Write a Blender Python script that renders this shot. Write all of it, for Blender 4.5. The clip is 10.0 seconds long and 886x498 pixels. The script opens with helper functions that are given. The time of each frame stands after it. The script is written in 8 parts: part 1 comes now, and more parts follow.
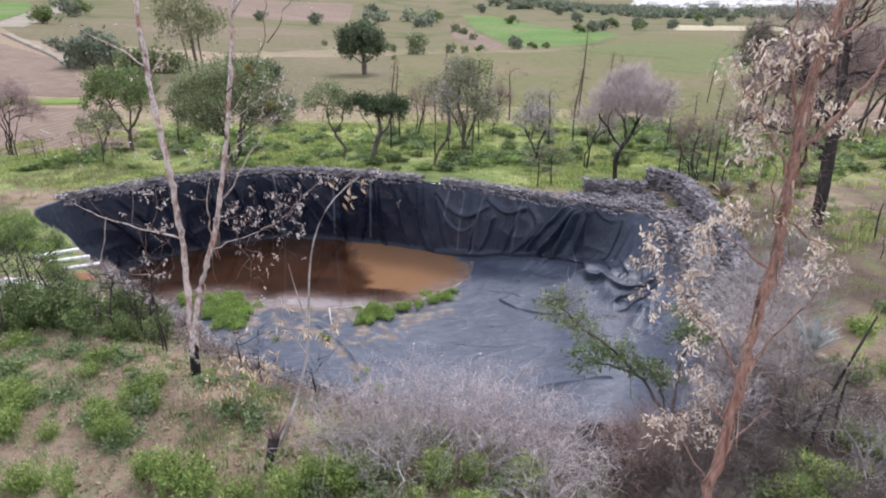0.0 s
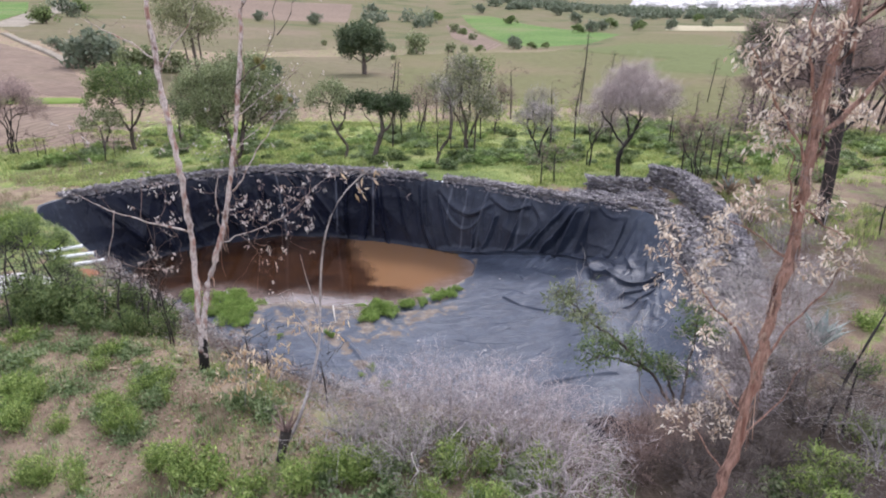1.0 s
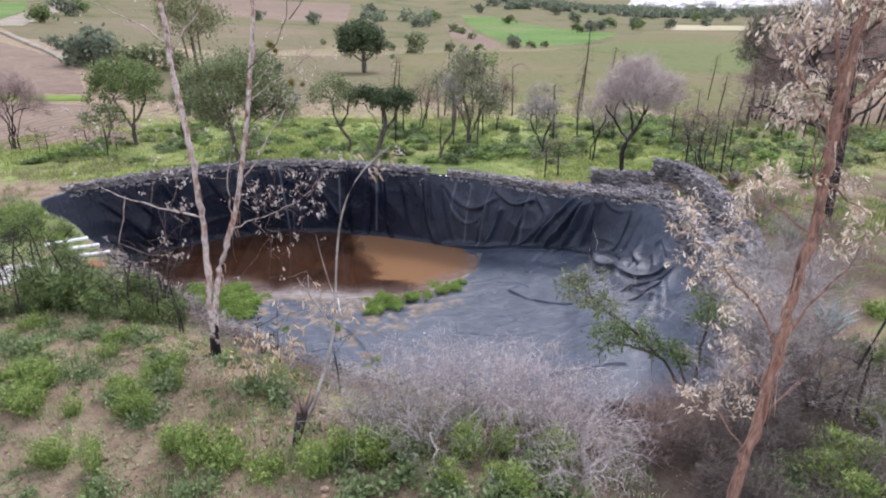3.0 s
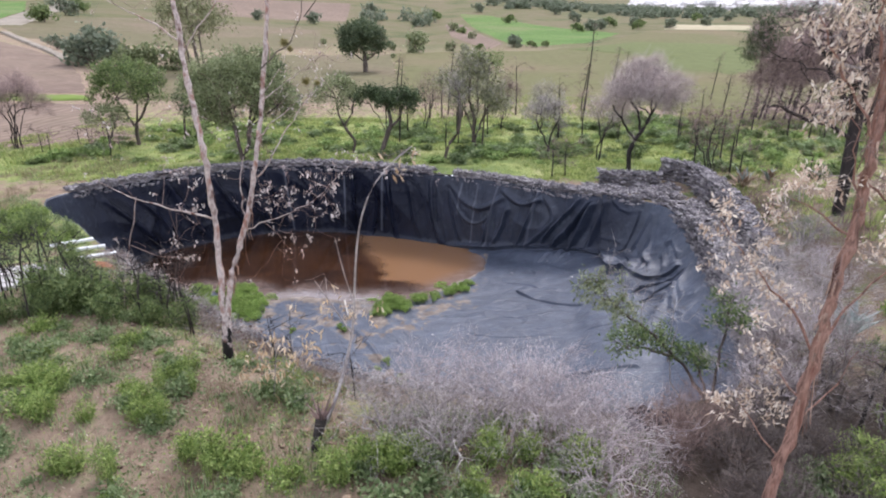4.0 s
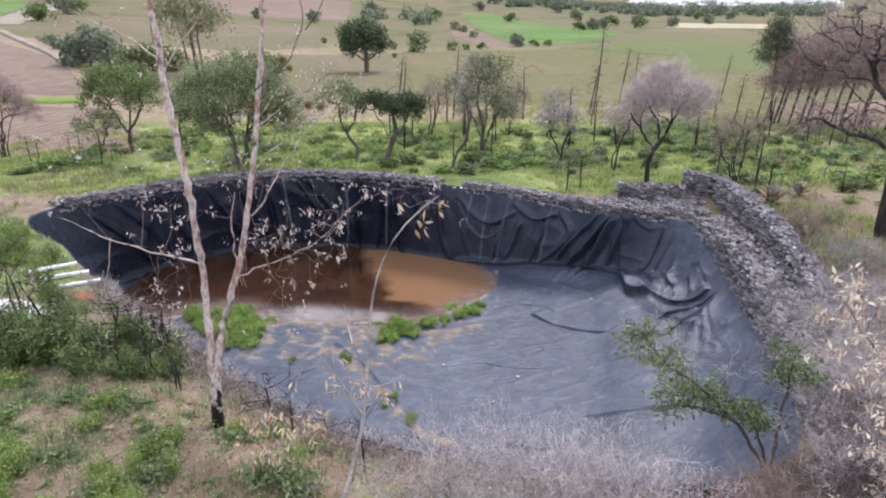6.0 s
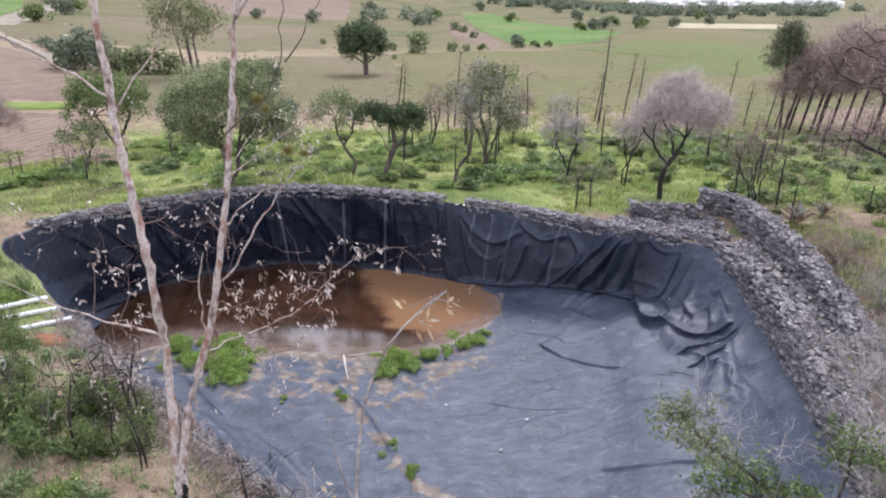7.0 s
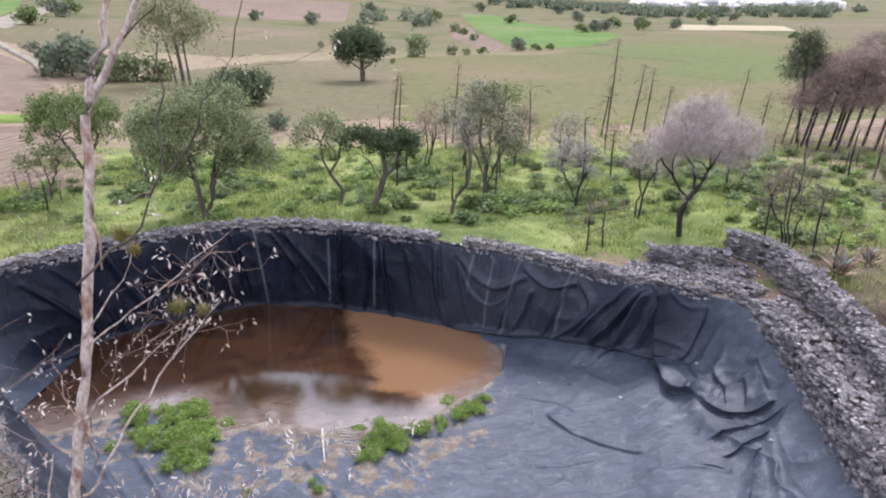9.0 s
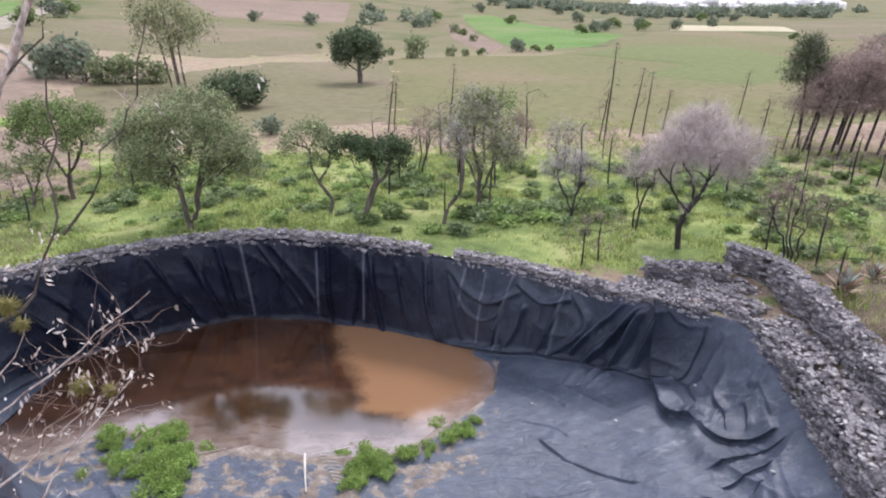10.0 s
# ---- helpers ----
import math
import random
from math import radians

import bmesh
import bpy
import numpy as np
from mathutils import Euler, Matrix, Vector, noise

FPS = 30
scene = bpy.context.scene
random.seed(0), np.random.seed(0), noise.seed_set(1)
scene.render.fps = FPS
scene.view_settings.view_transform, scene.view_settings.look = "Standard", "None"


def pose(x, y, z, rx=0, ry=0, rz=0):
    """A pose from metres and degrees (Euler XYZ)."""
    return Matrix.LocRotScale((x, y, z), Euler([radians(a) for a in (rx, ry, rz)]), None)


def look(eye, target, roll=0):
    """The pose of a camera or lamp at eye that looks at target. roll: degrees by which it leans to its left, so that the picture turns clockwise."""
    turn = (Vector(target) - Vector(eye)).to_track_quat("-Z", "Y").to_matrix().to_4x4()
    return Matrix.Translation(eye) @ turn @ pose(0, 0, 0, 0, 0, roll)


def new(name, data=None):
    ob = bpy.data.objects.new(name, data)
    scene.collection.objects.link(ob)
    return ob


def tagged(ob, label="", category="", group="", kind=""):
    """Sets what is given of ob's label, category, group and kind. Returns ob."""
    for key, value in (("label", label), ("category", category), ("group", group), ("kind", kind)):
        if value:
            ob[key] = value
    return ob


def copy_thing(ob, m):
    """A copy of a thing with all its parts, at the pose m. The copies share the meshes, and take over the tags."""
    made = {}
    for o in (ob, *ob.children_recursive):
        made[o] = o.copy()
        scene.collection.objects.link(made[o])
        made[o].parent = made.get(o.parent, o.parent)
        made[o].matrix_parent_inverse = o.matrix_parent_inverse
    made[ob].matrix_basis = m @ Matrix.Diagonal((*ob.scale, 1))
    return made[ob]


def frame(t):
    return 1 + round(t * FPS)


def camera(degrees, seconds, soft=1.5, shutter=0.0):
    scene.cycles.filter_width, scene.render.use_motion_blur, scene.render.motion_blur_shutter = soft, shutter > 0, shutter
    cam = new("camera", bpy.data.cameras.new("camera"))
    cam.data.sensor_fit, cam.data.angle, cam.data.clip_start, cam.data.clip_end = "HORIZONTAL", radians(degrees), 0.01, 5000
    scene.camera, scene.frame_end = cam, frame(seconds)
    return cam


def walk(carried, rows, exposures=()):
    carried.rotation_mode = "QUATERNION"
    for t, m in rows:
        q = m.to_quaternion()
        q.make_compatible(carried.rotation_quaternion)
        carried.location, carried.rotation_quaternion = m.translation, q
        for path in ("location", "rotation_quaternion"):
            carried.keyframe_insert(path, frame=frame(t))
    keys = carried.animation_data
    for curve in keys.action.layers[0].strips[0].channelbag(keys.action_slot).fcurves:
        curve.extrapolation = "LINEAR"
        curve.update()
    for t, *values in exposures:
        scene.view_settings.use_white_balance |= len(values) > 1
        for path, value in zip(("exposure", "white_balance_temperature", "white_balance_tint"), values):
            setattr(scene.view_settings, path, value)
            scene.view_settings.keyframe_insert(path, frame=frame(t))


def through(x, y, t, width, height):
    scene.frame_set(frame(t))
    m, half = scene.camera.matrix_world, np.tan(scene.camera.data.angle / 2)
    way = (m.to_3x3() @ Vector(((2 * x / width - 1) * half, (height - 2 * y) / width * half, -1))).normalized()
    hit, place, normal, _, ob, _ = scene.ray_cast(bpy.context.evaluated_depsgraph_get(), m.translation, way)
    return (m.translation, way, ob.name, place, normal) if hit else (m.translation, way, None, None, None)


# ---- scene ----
cam = camera(73.7, 10.0, soft=2.0)
EXPOSURE, SKY_LIGHT, SUN_LIGHT, KELVIN, TINT = 1.02, 0.66, 1.4, 6120, 17
PATH = [
    (0, pose(0.000, 0.000, 9.174, 69.422, 0, 0.003)),
    (0.5, pose(-0.116, -0.007, 9.123, 69.428, 0, -0.059)),
    (1, pose(-0.168, -0.024, 9.062, 69.467, 0, -0.100)),
    (1.5, pose(-0.197, -0.029, 8.986, 69.497, 0, -0.134)),
    (2, pose(-0.260, -0.060, 8.908, 69.493, 0, -0.185)),
    (2.5, pose(-0.307, -0.085, 8.859, 69.485, 0, -0.228)),
    (4, pose(-0.666, 0.093, 8.801, 69.436, 0, -0.298)),
    (4.5, pose(-0.791, 0.307, 8.802, 69.421, 0, -0.313)),
    (5, pose(-0.869, 0.618, 8.827, 69.369, 0, -0.289)),
    (5.5, pose(-0.927, 1.015, 8.890, 69.302, 0, -0.273)),
    (7, pose(-1.046, 3.005, 9.326, 69.218, 0, -0.289)),
    (7.5, pose(-1.022, 3.776, 9.493, 69.193, 0, -0.267)),
    (8, pose(-0.982, 4.488, 9.653, 69.182, 0, -0.253)),
    (8.5, pose(-0.931, 5.155, 9.777, 69.215, 0, -0.263)),
    (9, pose(-0.847, 5.692, 9.905, 69.243, 0, -0.253)),
    (9.5, pose(-0.685, 6.132, 10.011, 69.266, 0, -0.243)),
    (10, pose(-0.534, 6.430, 10.080, 69.261, 0, -0.230)),
]
walk(cam, PATH, exposures=[(0.0, EXPOSURE, KELVIN, TINT), (5.0, EXPOSURE + 0.04, KELVIN, TINT), (7.5, EXPOSURE + 0.12, KELVIN, TINT), (10.0, EXPOSURE + 0.2, KELVIN, TINT)])

# ---- world and sun: bright cloud cover, the sun veiled ahead of the camera ----
SUN_UP, SUN_ROUND = radians(52), radians(20)
world = bpy.data.worlds.new("sky")
scene.world = world
world.use_nodes = True
wn, wl = world.node_tree.nodes, world.node_tree.links
wn.clear()
sky = wn.new("ShaderNodeTexSky")
sky.sky_type, sky.sun_disc, sky.sun_elevation, sky.sun_rotation = "NISHITA", False, SUN_UP, SUN_ROUND
sky.dust_density = 2.0
sky_dim = wn.new("ShaderNodeVectorMath")
sky_dim.operation, sky_dim.inputs["Scale"].default_value = "SCALE", 0.10
wl.new(sky.outputs[0], sky_dim.inputs[0])
wtc, wmap, wno = wn.new("ShaderNodeTexCoord"), wn.new("ShaderNodeMapping"), wn.new("ShaderNodeTexNoise")
wmap.inputs["Scale"].default_value = (1.0, 1.0, 2.4)
wno.inputs["Scale"].default_value, wno.inputs["Detail"].default_value, wno.inputs["Roughness"].default_value = 2.6, 7, 0.55
wl.new(wtc.outputs["Generated"], wmap.inputs[0])
wl.new(wmap.outputs[0], wno.inputs[0])
wr = wn.new("ShaderNodeValToRGB")
wr.color_ramp.elements[0].position, wr.color_ramp.elements[0].color = 0.36, (0.84, 0.88, 0.98, 1)
wr.color_ramp.elements[1].position, wr.color_ramp.elements[1].color = 0.64, (1.26, 1.30, 1.38, 1)
wl.new(wno.outputs[0], wr.inputs[0])
wmix = wn.new("ShaderNodeMix")
wmix.data_type, wmix.inputs[0].default_value = "RGBA", 0.82
wl.new(sky_dim.outputs[0], wmix.inputs[6])
wl.new(wr.outputs[0], wmix.inputs[7])
wbg, wout = wn.new("ShaderNodeBackground"), wn.new("ShaderNodeOutputWorld")
wbg.inputs[1].default_value = SKY_LIGHT
wl.new(wmix.outputs[2], wbg.inputs[0])
wl.new(wbg.outputs[0], wout.inputs[0])
sun = new("sun", bpy.data.lights.new("sun", "SUN"))
sun.data.energy, sun.data.angle, sun.data.color = SUN_LIGHT, radians(14), (1.0, 0.97, 0.93)
sun.matrix_world = look((0, 0, 0), (-math.sin(SUN_ROUND) * math.cos(SUN_UP), -math.cos(SUN_ROUND) * math.cos(SUN_UP), -math.sin(SUN_UP)))


# ---- materials ----
def nodes_of(name):
    m = bpy.data.materials.new(name)
    m.use_nodes = True
    n, l = m.node_tree.nodes, m.node_tree.links
    return m, n, l, n["Principled BSDF"]


def put(l, socket, value):
    """A value or another socket into an input."""
    if isinstance(value, bpy.types.NodeSocket):
        l.new(value, socket)
    else:
        socket.default_value = (*value, 1) if isinstance(value, (tuple, list)) and len(value) == 3 and socket.type == "RGBA" else value


def noise_of(n, l, scale, detail=4, rough=0.55, stretch=(1, 1, 1), coords="Object", warp=0.0):
    tc, mp, no = n.new("ShaderNodeTexCoord"), n.new("ShaderNodeMapping"), n.new("ShaderNodeTexNoise")
    mp.inputs["Scale"].default_value = stretch
    no.inputs["Scale"].default_value, no.inputs["Detail"].default_value, no.inputs["Roughness"].default_value = scale, detail, rough
    no.inputs["Distortion"].default_value = warp
    l.new(tc.outputs[coords], mp.inputs[0])
    l.new(mp.outputs[0], no.inputs[0])
    return no.outputs[0]


def ramp(n, l, fac, *stops):
    r = n.new("ShaderNodeValToRGB")
    while len(r.color_ramp.elements) < len(stops):
        r.color_ramp.elements.new(0.5)
    for e, (p, c) in zip(r.color_ramp.elements, stops):
        e.position, e.color = p, (*c, 1)
    l.new(fac, r.inputs[0])
    return r.outputs[0]


def mixed(n, l, fac, a, b, how="MIX"):
    x = n.new("ShaderNodeMix")
    x.data_type, x.blend_type = "RGBA", how
    for s, v in ((x.inputs[0], fac), (x.inputs[6], a), (x.inputs[7], b)):
        put(l, s, v)
    return x.outputs[2]


def scaled(n, l, v, lo, hi, a=0.0, b=1.0):
    r = n.new("ShaderNodeMapRange")
    put(l, r.inputs[0], v)
    for k, w in zip(range(1, 5), (lo, hi, a, b)):
        r.inputs[k].default_value = w
    return r.outputs[0]


def relief(n, l, bsdf, height, strength, distance):
    b = n.new("ShaderNodeBump")
    b.inputs["Strength"].default_value, b.inputs["Distance"].default_value = strength, distance
    l.new(height, b.inputs["Height"])
    l.new(b.outputs[0], bsdf.inputs["Normal"])


def attribute(n, name):
    a = n.new("ShaderNodeAttribute")
    a.attribute_name = name
    return a.outputs["Fac"]


def surface(name, a, b, scale=3.0, fine=40.0, rough=0.85, bump=0.4, depth=0.02, vary="", spread=0.35, stretch=(1, 1, 1), c=None, spec=0.3):
    """Two or three colours over coarse and fine noise, with relief; vary by 'island' or 'object'."""
    m, n, l, s = nodes_of(name)
    coarse, grain = noise_of(n, l, scale, stretch=stretch), noise_of(n, l, fine, 5, 0.6, stretch)
    col = ramp(n, l, coarse, *([(0.36, a), (0.64, b)] if c is None else [(0.32, a), (0.5, b), (0.68, c)]))
    col = mixed(n, l, 1.0, col, ramp(n, l, grain, (0.3, (0.66,) * 3), (0.7, (1.32,) * 3)), "MULTIPLY")
    if vary:
        src = n.new("ShaderNodeNewGeometry").outputs["Random Per Island"] if vary == "island" else n.new("ShaderNodeObjectInfo").outputs["Random"]
        lo, hi = 1 - spread, 1 + spread
        col = mixed(n, l, 1.0, col, ramp(n, l, src, (0.0, (lo, lo, lo)), (0.5, (1.0, 0.97, 0.95)), (1.0, (hi, hi, hi * 0.94))), "MULTIPLY")
    put(l, s.inputs["Base Color"], col)
    s.inputs["Roughness"].default_value = rough
    s.inputs["Specular IOR Level"].default_value = spec
    if bump:
        relief(n, l, s, grain, bump, depth)
    return m


def leaf_material(name, a, b, c, rough=0.6, through=0.35):
    """Leaf colours that differ from leaf to leaf, and let some light through."""
    m, n, l, s = nodes_of(name)
    rnd = n.new("ShaderNodeNewGeometry").outputs["Random Per Island"]
    col = ramp(n, l, rnd, (0.0, a), (0.5, b), (1.0, c))
    col = mixed(n, l, 1.0, col, ramp(n, l, noise_of(n, l, 1.3, 3), (0.3, (0.72,) * 3), (0.7, (1.22,) * 3)), "MULTIPLY")
    put(l, s.inputs["Base Color"], col)
    s.inputs["Roughness"].default_value, s.inputs["Specular IOR Level"].default_value = rough, 0.25
    if through:
        tr, mx = n.new("ShaderNodeBsdfTranslucent"), n.new("ShaderNodeMixShader")
        put(l, tr.inputs[0], col)
        mx.inputs[0].default_value = through
        l.new(s.outputs[0], mx.inputs[1])
        l.new(tr.outputs[0], mx.inputs[2])
        l.new(mx.outputs[0], n["Material Output"].inputs[0])
    return m


def ground_material():
    m, n, l, s = nodes_of("earth and grass")
    big, mid, grain = noise_of(n, l, 0.42, 6, 0.62), noise_of(n, l, 1.7, 6, 0.65), noise_of(n, l, 14, 6, 0.7)
    soil = ramp(n, l, mid, (0.3, (0.22, 0.152, 0.108)), (0.5, (0.40, 0.29, 0.205)), (0.72, (0.56, 0.44, 0.335)))
    litter = ramp(n, l, grain, (0.35, (0.09, 0.07, 0.06)), (0.65, (0.26, 0.21, 0.16)))
    soil = mixed(n, l, 0.35, soil, litter)
    green = ramp(n, l, big, (0.34, (0.13, 0.175, 0.062)), (0.46, (0.22, 0.275, 0.09)), (0.56, (0.32, 0.36, 0.13)), (0.68, (0.36, 0.35, 0.165)))
    green = mixed(n, l, 1.0, green, ramp(n, l, grain, (0.3, (0.6,) * 3), (0.7, (1.3,) * 3)), "MULTIPLY")
    blend = n.new("ShaderNodeMath")
    blend.operation = "ADD"
    l.new(attribute(n, "grass"), blend.inputs[0])
    l.new(scaled(n, l, mid, 0.25, 0.75, -0.45, 0.45), blend.inputs[1])
    col = mixed(n, l, scaled(n, l, blend.outputs[0], 0.38, 0.62), soil, green)
    scrub = ramp(n, l, noise_of(n, l, 0.035, 6, 0.65, warp=0.5), (0.32, (0.085, 0.105, 0.045)), (0.46, (0.15, 0.145, 0.07)), (0.58, (0.19, 0.155, 0.095)), (0.7, (0.12, 0.135, 0.055)))
    col = mixed(n, l, attribute(n, "hill"), col, scrub)
    # scorched earth, and shade of hollow and brush put into the ground colour
    ash_shade = mixed(n, l, attribute(n, "burnt_shade"), col, mixed(n, l, 0.15, ramp(n, l, grain, (0.3, (0.024, 0.02, 0.018)), (0.7, (0.10, 0.08, 0.07))), soil))
    put(l, s.inputs["Base Color"], ash_shade)
    s.inputs["Roughness"].default_value, s.inputs["Specular IOR Level"].default_value = 0.95, 0.1
    relief(n, l, s, grain, 0.9, 0.09)
    return m


def liner_material():
    """Black plastic sheet with dried mud near the water. Flat parts take a bluish film: dust, plus sky sheen put into
    the colour.
    """
    m, n, l, s = nodes_of("black plastic sheet")
    streak, spots, grain = noise_of(n, l, 0.9, 6, 0.6, (1, 2.2, 1), warp=0.6), noise_of(n, l, 3.2, 6, 0.7), noise_of(n, l, 26, 4)
    base = ramp(n, l, streak, (0.35, (0.004, 0.0055, 0.014)), (0.7, (0.010, 0.013, 0.030)))
    film = n.new("ShaderNodeMath")
    film.operation = "MULTIPLY"
    l.new(attribute(n, "dust_sheen"), film.inputs[0])
    l.new(scaled(n, l, streak, 0.3, 0.72, 0.6, 1.0), film.inputs[1])
    col = mixed(n, l, film.outputs[0], base, ramp(n, l, spots, (0.3, (0.052, 0.066, 0.098)), (0.5, (0.078, 0.096, 0.136)), (0.72, (0.112, 0.132, 0.178))))
    pale = n.new("ShaderNodeMath")
    pale.operation = "MULTIPLY"
    l.new(attribute(n, "dust_sheen"), pale.inputs[0])
    l.new(scaled(n, l, noise_of(n, l, 1.9, 10, 0.74, (1, 1.7, 1), warp=1.6), 0.55, 0.67), pale.inputs[1])
    col = mixed(n, l, pale.outputs[0], col, (0.155, 0.172, 0.20))
    col = mixed(n, l, scaled(n, l, attribute(n, "weld"), 0.0, 1.0, 0.0, 0.8), col, (0.13, 0.14, 0.17))
    edge = n.new("ShaderNodeMath")
    edge.operation = "ADD"
    l.new(attribute(n, "mud"), edge.inputs[0])
    l.new(scaled(n, l, noise_of(n, l, 2.1, 8, 0.68), 0.25, 0.75, -0.55, 0.55), edge.inputs[1])
    silt = scaled(n, l, edge.outputs[0], 0.47, 0.53)
    col = mixed(n, l, silt, col, ramp(n, l, spots, (0.3, (0.10, 0.078, 0.064)), (0.5, (0.19, 0.15, 0.12)), (0.72, (0.36, 0.315, 0.27))))
    put(l, s.inputs["Base Color"], col)
    worn = mixed(n, l, attribute(n, "dust_sheen"), ramp(n, l, streak, (0.3, (0.20,) * 3), (0.7, (0.36,) * 3)), (0.45, 0.45, 0.45))
    put(l, s.inputs["Roughness"], mixed(n, l, silt, worn, (0.8, 0.8, 0.8)))
    put(l, s.inputs["Specular IOR Level"], scaled(n, l, attribute(n, "dust_sheen"), 0.0, 0.6, 0.28, 0.5))
    ripple = n.new("ShaderNodeMath")
    ripple.operation = "ADD"
    l.new(noise_of(n, l, 2.6, 8, 0.64, (1, 1.5, 1), warp=1.8), ripple.inputs[0])
    l.new(scaled(n, l, noise_of(n, l, 17, 4, 0.6, (1, 1.7, 1), warp=0.9), 0, 1, 0, 0.22), ripple.inputs[1])
    relief(n, l, s, ripple.outputs[0], 0.75, 0.05)
    return m


def water_material():
    """Turbid brown water: paler where silt hangs in it, a still surface."""
    m, n, l, s = nodes_of("muddy water")
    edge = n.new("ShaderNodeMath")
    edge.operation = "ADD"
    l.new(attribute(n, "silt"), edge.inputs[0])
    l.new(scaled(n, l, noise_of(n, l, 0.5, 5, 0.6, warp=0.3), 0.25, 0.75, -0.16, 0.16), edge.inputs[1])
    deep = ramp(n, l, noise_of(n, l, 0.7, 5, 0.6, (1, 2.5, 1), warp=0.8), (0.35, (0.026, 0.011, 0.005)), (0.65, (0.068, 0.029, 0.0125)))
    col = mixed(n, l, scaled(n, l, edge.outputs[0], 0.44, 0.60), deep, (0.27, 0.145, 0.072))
    # pale mud of the shallows, with some of the sky's reflection painted in
    bed_sheen = ramp(n, l, noise_of(n, l, 1.6, 6, 0.65, (1, 1.8, 1), warp=0.6), (0.3, (0.13, 0.085, 0.068)), (0.5, (0.235, 0.175, 0.15)), (0.7, (0.33, 0.26, 0.235)))
    col = mixed(n, l, scaled(n, l, attribute(n, "shallow"), 0.0, 1.0, 0.0, 0.75), col, bed_sheen)
    put(l, s.inputs["Base Color"], col)
    s.inputs["Roughness"].default_value, s.inputs["IOR"].default_value = 0.09, 2.5
    relief(n, l, s, noise_of(n, l, 2.2, 3, 0.5), 0.04, 0.02)
    return m


def field_material(name, a, b, rows=0.0, turn=0.0, scale=0.05, third=None):
    m, n, l, s = nodes_of(name)
    col = ramp(n, l, noise_of(n, l, scale, 5, 0.6, warp=0.4), *([(0.36, a), (0.64, b)] if third is None else [(0.34, a), (0.5, b), (0.64, third)]))
    col = mixed(n, l, 1.0, col, ramp(n, l, noise_of(n, l, 0.7, 6, 0.7), (0.3, (0.78,) * 3), (0.7, (1.2,) * 3)), "MULTIPLY")
    if rows:
        tc, mp, w = n.new("ShaderNodeTexCoord"), n.new("ShaderNodeMapping"), n.new("ShaderNodeTexWave")
        mp.inputs["Rotation"].default_value[2] = turn
        w.inputs["Scale"].default_value, w.inputs["Distortion"].default_value, w.inputs["Detail"].default_value = rows, 2.5, 3
        l.new(tc.outputs["Object"], mp.inputs[0])
        l.new(mp.outputs[0], w.inputs[0])
        col = mixed(n, l, 1.0, col, ramp(n, l, w.outputs["Fac"], (0.2, (0.86,) * 3), (0.8, (1.1,) * 3)), "MULTIPLY")
    put(l, s.inputs["Base Color"], col)
    s.inputs["Roughness"].default_value, s.inputs["Specular IOR Level"].default_value = 0.95, 0.1
    return m


def burnt_bark(name, a, b, c, line):
    """Peeling bark that is charred black up to an uneven line above the foot."""
    m = surface(name, a, b, 8.0, 50, 0.75, 0.7, 0.02, stretch=(1, 1, 0.5), c=c)
    n, l = m.node_tree.nodes, m.node_tree.links
    s = n["Principled BSDF"]
    bark = s.inputs["Base Color"].links[0].from_socket
    tc, sep, up = n.new("ShaderNodeTexCoord"), n.new("ShaderNodeSeparateXYZ"), n.new("ShaderNodeMath")
    l.new(tc.outputs["Object"], sep.inputs[0])
    up.operation = "ADD"
    l.new(sep.outputs[2], up.inputs[0])
    l.new(scaled(n, l, noise_of(n, l, 9, 4), 0.25, 0.75, -0.4, 0.4), up.inputs[1])
    put(l, s.inputs["Base Color"], mixed(n, l, scaled(n, l, up.outputs[0], line - 0.06, line + 0.06), (0.016, 0.014, 0.013), bark))
    return m


EARTH, LINER, WATER = ground_material(), liner_material(), water_material()
STONE = surface("grey field stone", (0.11, 0.10, 0.115), (0.235, 0.22, 0.24), 4.5, 22, 0.92, 0.8, 0.05, "object", 0.5, c=(0.40, 0.37, 0.365))
RUBBLE = surface("pale rubble", (0.23, 0.215, 0.225), (0.42, 0.395, 0.40), 3, 20, 0.95, 0.5, 0.03, "island", 0.5)
STONE_CORE = surface("earth and rubble", (0.15, 0.135, 0.135), (0.27, 0.245, 0.23), 3, 20, 0.95, 0.8, 0.05)


# ---- mesh tools ----
def vnoise(x, y, seed=0):
    """Smooth value noise from 0 to 1."""
    x, y = np.asarray(x, float), np.asarray(y, float)
    xi, yi = np.floor(x), np.floor(y)
    fx, fy = x - xi, y - yi
    fx, fy = fx * fx * (3 - 2 * fx), fy * fy * (3 - 2 * fy)

    def h(a, b):
        v = np.sin(a * 127.1 + b * 311.7 + seed * 74.7) * 43758.5453
        return v - np.floor(v)

    return (h(xi, yi) * (1 - fx) + h(xi + 1, yi) * fx) * (1 - fy) + (h(xi, yi + 1) * (1 - fx) + h(xi + 1, yi + 1) * fx) * fy


def fbm(x, y, seed=0, octaves=4):
    return sum(vnoise(x * 2**k, y * 2**k, seed + k) * 0.5 ** (k + 1) for k in range(octaves)) / (1 - 0.5**octaves)


